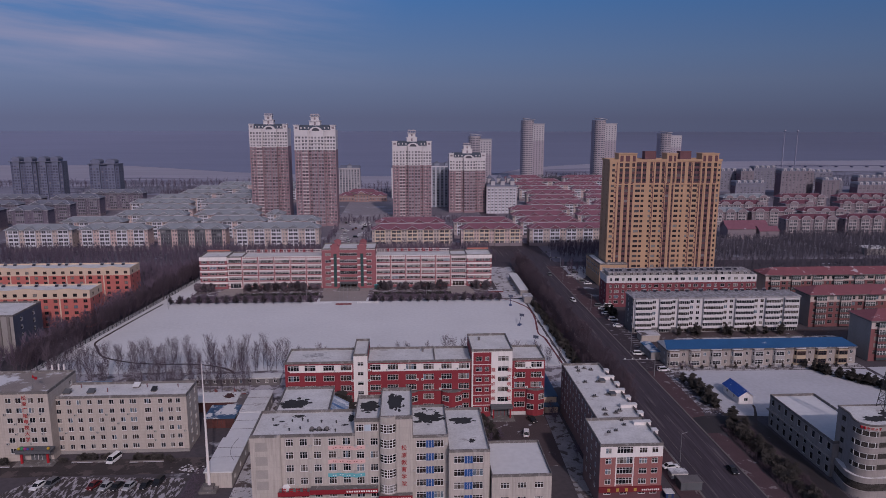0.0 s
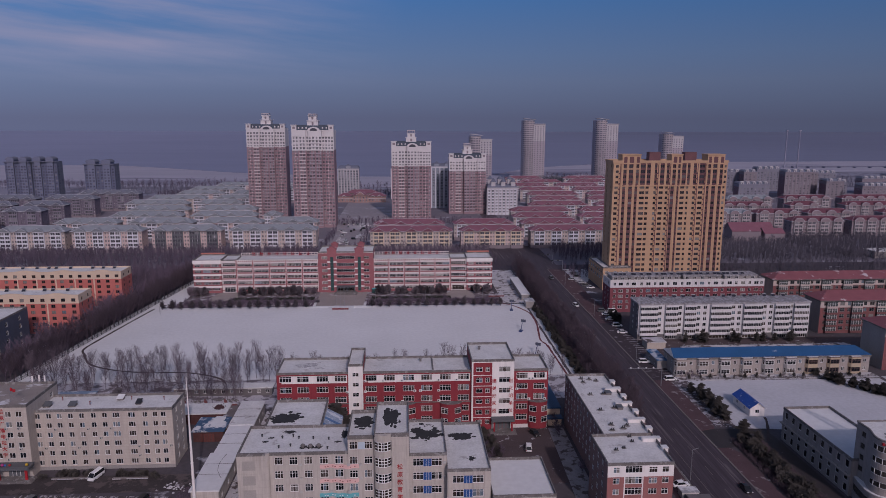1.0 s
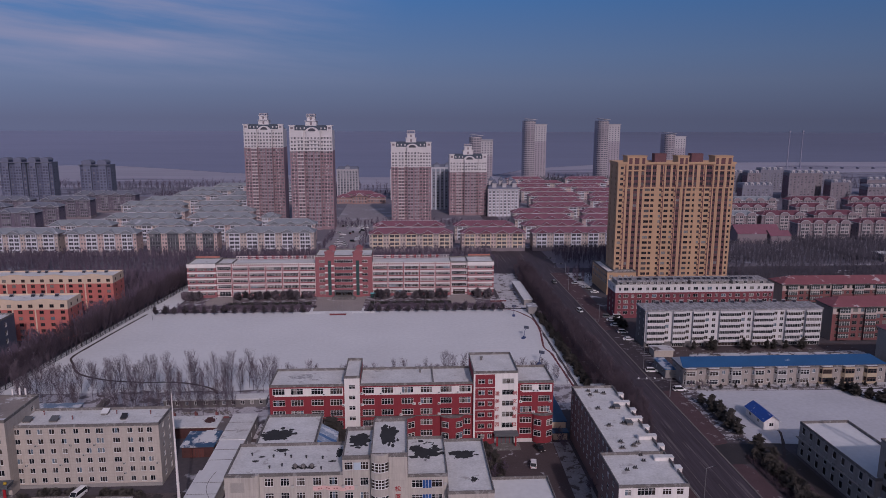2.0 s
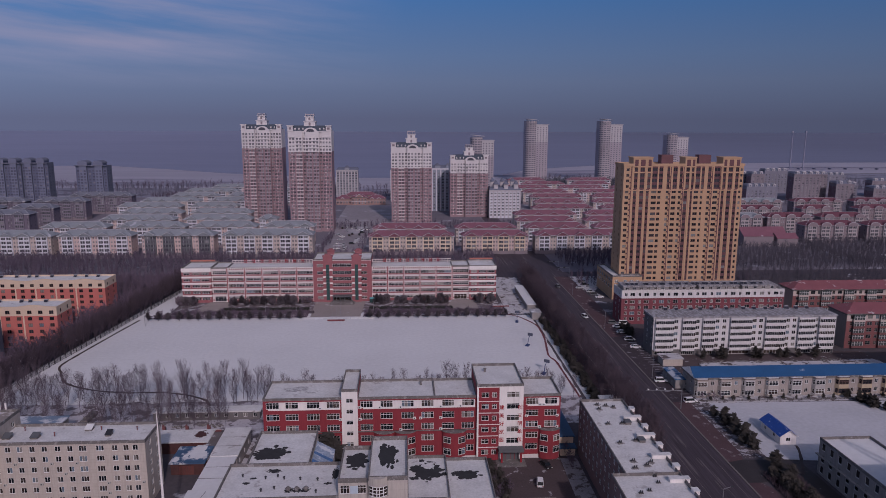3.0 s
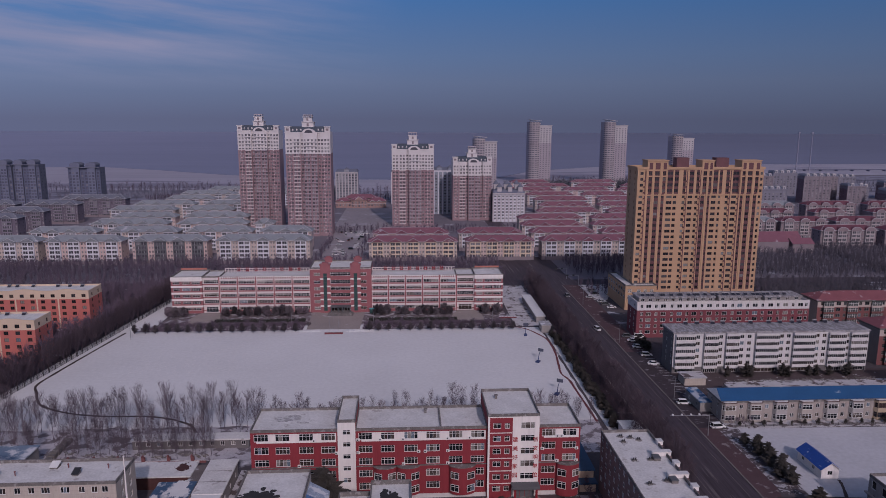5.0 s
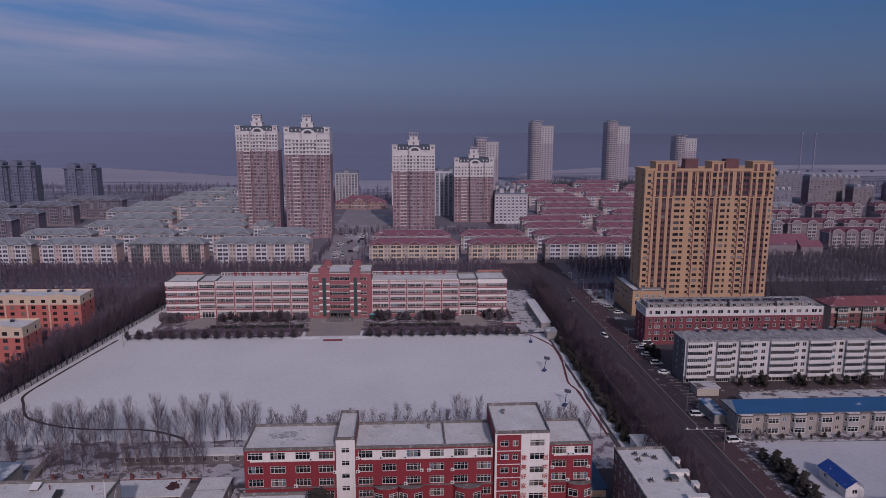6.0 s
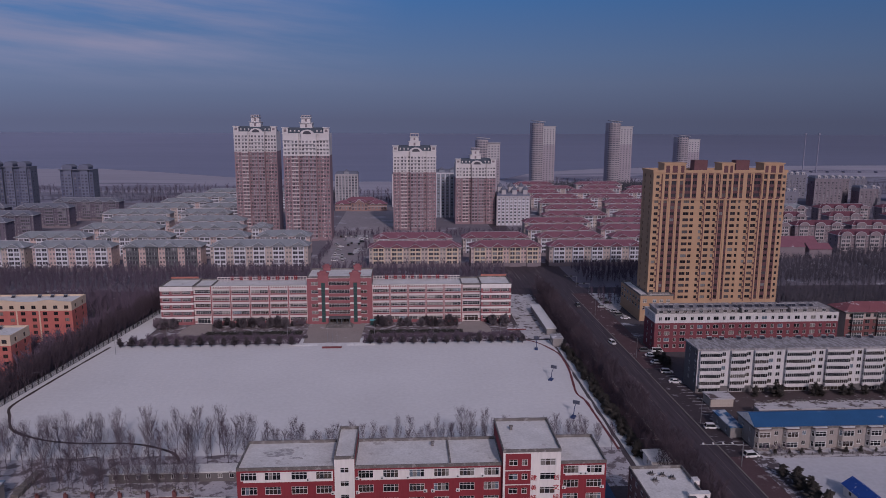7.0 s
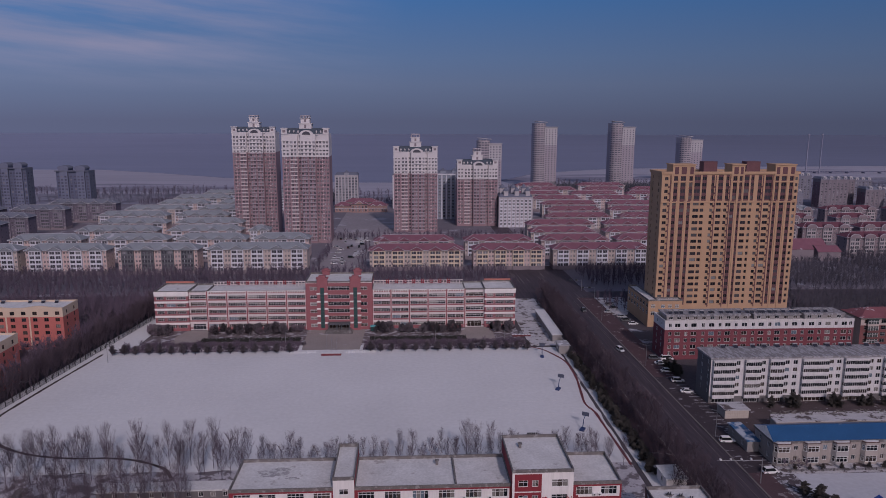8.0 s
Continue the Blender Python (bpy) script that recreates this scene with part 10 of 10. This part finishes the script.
def flood_light(x, y, h, n=5):
    T = thing("flood_light", x, y, "tall pole with a cluster of lamps by the field", "flood light", group="flood lights")
    p = Mesh()
    p.tube((x, y, 0), (x, y, h), 0.14, 0.09, 8)
    p.part("pole", METAL, T)
    for i in range(n):
        xx = x + (i - (n - 1) / 2) * 0.55
        m = Mesh()
        m.box(xx - 0.2, xx + 0.2, y - 0.25, y + 0.1, h - 0.25, h + 0.3)
        m.part("lamp", DARK_METAL, T)
    b = Mesh()
    b.box(x - n * 0.28, x + n * 0.28, y - 0.05, y + 0.05, h - 0.1, h)
    b.part("crossbar", METAL, T)


flood_light(31.4, 240.5, 15.5)


def street_lamp(x, y, arm, h=8.5):
    T = thing("street_lamp", x, y, "grey street lamp with a single arm", "street lamp", group="street lamps")
    p = Mesh()
    p.tube((x, y, 0), (x, y, h), 0.11, 0.07, 8)
    p.tube((x, y, h), (x + arm, y, h + 0.6), 0.06, 0.05, 6)
    p.part("pole", METAL, T)
    m = Mesh()
    m.box(x + arm - 0.35, x + arm + 0.35, y - 0.14, y + 0.14, h + 0.52, h + 0.68)
    m.part("lamp_head", DARK_METAL, T)


street_lamp(76.6, 176.0, 2.0)
for i in range(3):
    street_lamp(92.6, 268 + 62 * i, -2.2)
street_lamp(-117.6, 343.3, 0.5, 7.0)
for x in (-104, -67, -52, -14, 12, 42):
    street_lamp(x, 364, 0.4, 5.0)


def camera_gantry():
    T = thing("traffic_gantry", 92.5, 240.6, "thin cantilever gantry with traffic devices", "gantry")
    p = Mesh()
    p.tube((92.5, 240.6, 0), (92.5, 240.6, 7.2), 0.16, 0.12, 8)
    p.part("post", METAL, T)
    b = Mesh()
    b.tube((92.5, 240.6, 6.6), (80.4, 240.6, 6.9), 0.11, 0.07, 6)
    b.part("beam", METAL, T)
    for x in (81.2, 84, 86.8, 89.4):
        m = Mesh()
        m.box(x - 0.2, x + 0.2, 240.3, 240.9, 6.95, 7.3)
        m.part("device", FRAME, T, "small white traffic device")


camera_gantry()


def signal(x, y):
    T = thing("traffic_signal", x, y, "far traffic signal on a cantilever arm", "traffic signal", group="traffic signals")
    p = Mesh()
    p.tube((x, y, 0), (x, y, 6.5), 0.14, 0.11, 8)
    p.tube((x, y, 6.2), (x - 7, y, 6.4), 0.09, 0.06, 6)
    p.part("post", METAL, T)
    for d in (3, 6.5):
        m = Mesh()
        m.box(x - d - 0.6, x - d + 0.6, y - 0.15, y + 0.15, 6.0, 6.8)
        m.part("signal_box", DARK_METAL, T)


signal(100.5, 434)
signal(97.8, 452)


def fence(name, label, x0, y0, x1, y1, n, h, material, railm=None):
    T = thing(name, x0, y0, label, "fence")
    a, b = Vector((x0, y0, 0)), Vector((x1, y1, 0))
    pm = Mesh()
    pm.box(-0.12, 0.12, -0.12, 0.12, 0, h)
    pd = pm.data("post", [material])
    for i in range(n + 1):
        p = a.lerp(b, i / n)
        under(new("post", pd), T, "", pose(p.x, p.y, 0))
    for z in (0.25, h * 0.55, h - 0.15):
        r = Mesh()
        r.tube(a + Vector((0, 0, z)), b + Vector((0, 0, z)), 0.05, 0.05, 4)
        r.part("rail", railm or material, T)
    bars = Mesh()
    m = int((b - a).length / 0.35)
    for i in range(m):
        p = a.lerp(b, i / m)
        bars.tube(p + Vector((0, 0, 0.25)), p + Vector((0, 0, h - 0.1)), 0.025, 0.025, 3)
    bars.part("railing", railm or material, T)["kind"] = "stuff"


fence("field_fence", "dark iron fence along the snowy field", fence_x(244), 244, fence_x(436), 436, 54, 2.0, DARK_METAL)
fence("street_fence", "dark iron fence beside the street trees", 68.2, 246, 68.2, 342, 30, 1.8, DARK_METAL)
fence("yard_fence", "low dark fence along the walled yard", 104, 246.2, 176, 246.2, 24, 0.9, DARK_RENDER)


def podium_stage():
    T = thing("flag_stage", -31, 349, "low red stage with snow at the field edge", "stage")
    m = Mesh()
    m.box(-35, -27, 347.4, 350.4, 0.1, 0.9)
    m.part("platform", TRACK, T)
    s = Mesh()
    s.box(-35.2, -26.8, 347.9, 350.6, 0.9, 1.05)
    s.part("snow_cap", SNOW, T, "snow lying on the stage")
    p = Mesh()
    for x in (-33, -31, -29):
        p = Mesh()
        p.tube((x, 350.2, 0.9), (x, 350.2, 9.5 if x == -31 else 8.2), 0.06, 0.04, 6)
        p.part("flagpole", METAL, T)


podium_stage()


def snow_bank(x0, x1, y, h, seed):
    """Rounded heap of shovelled snow."""
    m, n, k = Mesh(), 40, 6
    rows = []
    for i in range(n + 1):
        x = x0 + (x1 - x0) * i / n
        hh = h * (0.5 + 0.8 * abs(noise.noise(Vector((i * 0.35, seed, 0))))) * min(1, 6 * i / n, 6 * (n - i) / n)
        rows.append([(x, y + 1.6 * (j / k - 0.5) * 2 * (0.7 + hh), hh * math.sin(math.pi * j / k)) for j in range(k + 1)])
    for a, b in zip(rows, rows[1:]):
        for j in range(k):
            m.face([a[j], b[j], b[j + 1], a[j + 1]])
    tagged(m.part("snow_bank", SNOW), "long heap of shovelled snow", "snow bank", group="snow banks")


snow_bank(-52, -36, 352.4, 0.9, 1)
snow_bank(-27, -12, 352.4, 1.0, 2)
snow_bank(-105, -52, 356.3, 0.5, 3)
snow_bank(-12, 44, 356.3, 0.5, 4)
m = Mesh()
rnd_s = random.Random(33)
for i in range(60):
    x, y, r = rnd_s.gauss(-58.2, 1.5), rnd_s.gauss(179.4, 1.2), rnd_s.uniform(0.1, 0.4)
    m.tube((x, y, 0.03), (x, y, 0.06 + r * 0.5), r, r * 0.55, 7)
tagged(m.part("snow_heap", YARD_SNOW), "low crumbled heap of shovelled snow", "snow heap", kind="stuff")
def stall(x0, x1, y0, y1, h, wallm, roofm, label):
    T = thing("roadside_stall", (x0 + x1) / 2, (y0 + y1) / 2, label, "stall", group="roadside stalls")
    w = Mesh()
    for s in "frbl":
        facade(w, *side_frame(s, x0, x1, y0, y1), 0.0, h, [(0.6, 1.5, 0.2, h - 0.3)] if s == "f" else [], 0.1, lambda u, v: 0)
    w.part("wall", wallm, T)
    d = Mesh()
    d.box(x0 + 0.6, x0 + 1.5, y0 + 0.08, y0 + 0.1, 0.2, h - 0.3)
    d.part("door", DARK_GREY, T)
    r = Mesh()
    r.box(x0 - 0.15, x1 + 0.15, y0 - 0.2, y1 + 0.15, h, h + 0.14)
    roof = r.part("roof", roofm, T)
    for i in range(6):
        x = x0 + (x1 - x0) * i / 5
        q = Mesh()
        q.box(x - 0.04, x + 0.04, y0 - 0.2, y1 + 0.15, h + 0.14, h + 0.2)
        q.part("seam", roofm, roof)


stall(70.6, 75.0, 166.8, 169.4, 1.7, OFFWHITE, ROOF_GREY, "low pale container with a grey sheet top")
stall(70.8, 76.4, 161.0, 164.6, 2.3, DARK_GREY, DARK_RENDER, "dark sheet-metal stall beside the street")
stall(65.6, 67.6, 157.6, 159.6, 1.5, BLUE_STEEL, SNOW, "small blue box with a snow cap")


# ---- last small things ----
def flower_stand():
    T = thing("red_plant_stand", 50, 370.3, "long low red stand with snow on top", "plant stand")
    for i in range(6):
        m = Mesh()
        x = 46.0 + 1.45 * i
        m.box(x, x + 1.3, 369.7, 371.0, 0.05, 0.75, 0, 0.06)
        m.part("box", TRACK, T)
        s = Mesh()
        s.box(x + 0.08, x + 1.22, 369.8, 370.9, 0.75, 0.86, 0, 0.08)
        s.part("snow_cap", SNOW, T, "snow lying on the box")


flower_stand()


def teal_booth():
    T = thing("teal_booth", -15.4, 381.6, "small teal sheeted booth beside the school steps", "booth")
    w = Mesh()
    w.box(-16.6, -14.2, 380.6, 382.6, 0.1, 2.3)
    w.part("wall", GLASS_GREEN, T)
    r = Mesh()
    r.box(-16.8, -14.0, 380.4, 382.8, 2.3, 2.45, 0, 0.05)
    r.part("roof", BANNER_TEAL, T)


teal_booth()
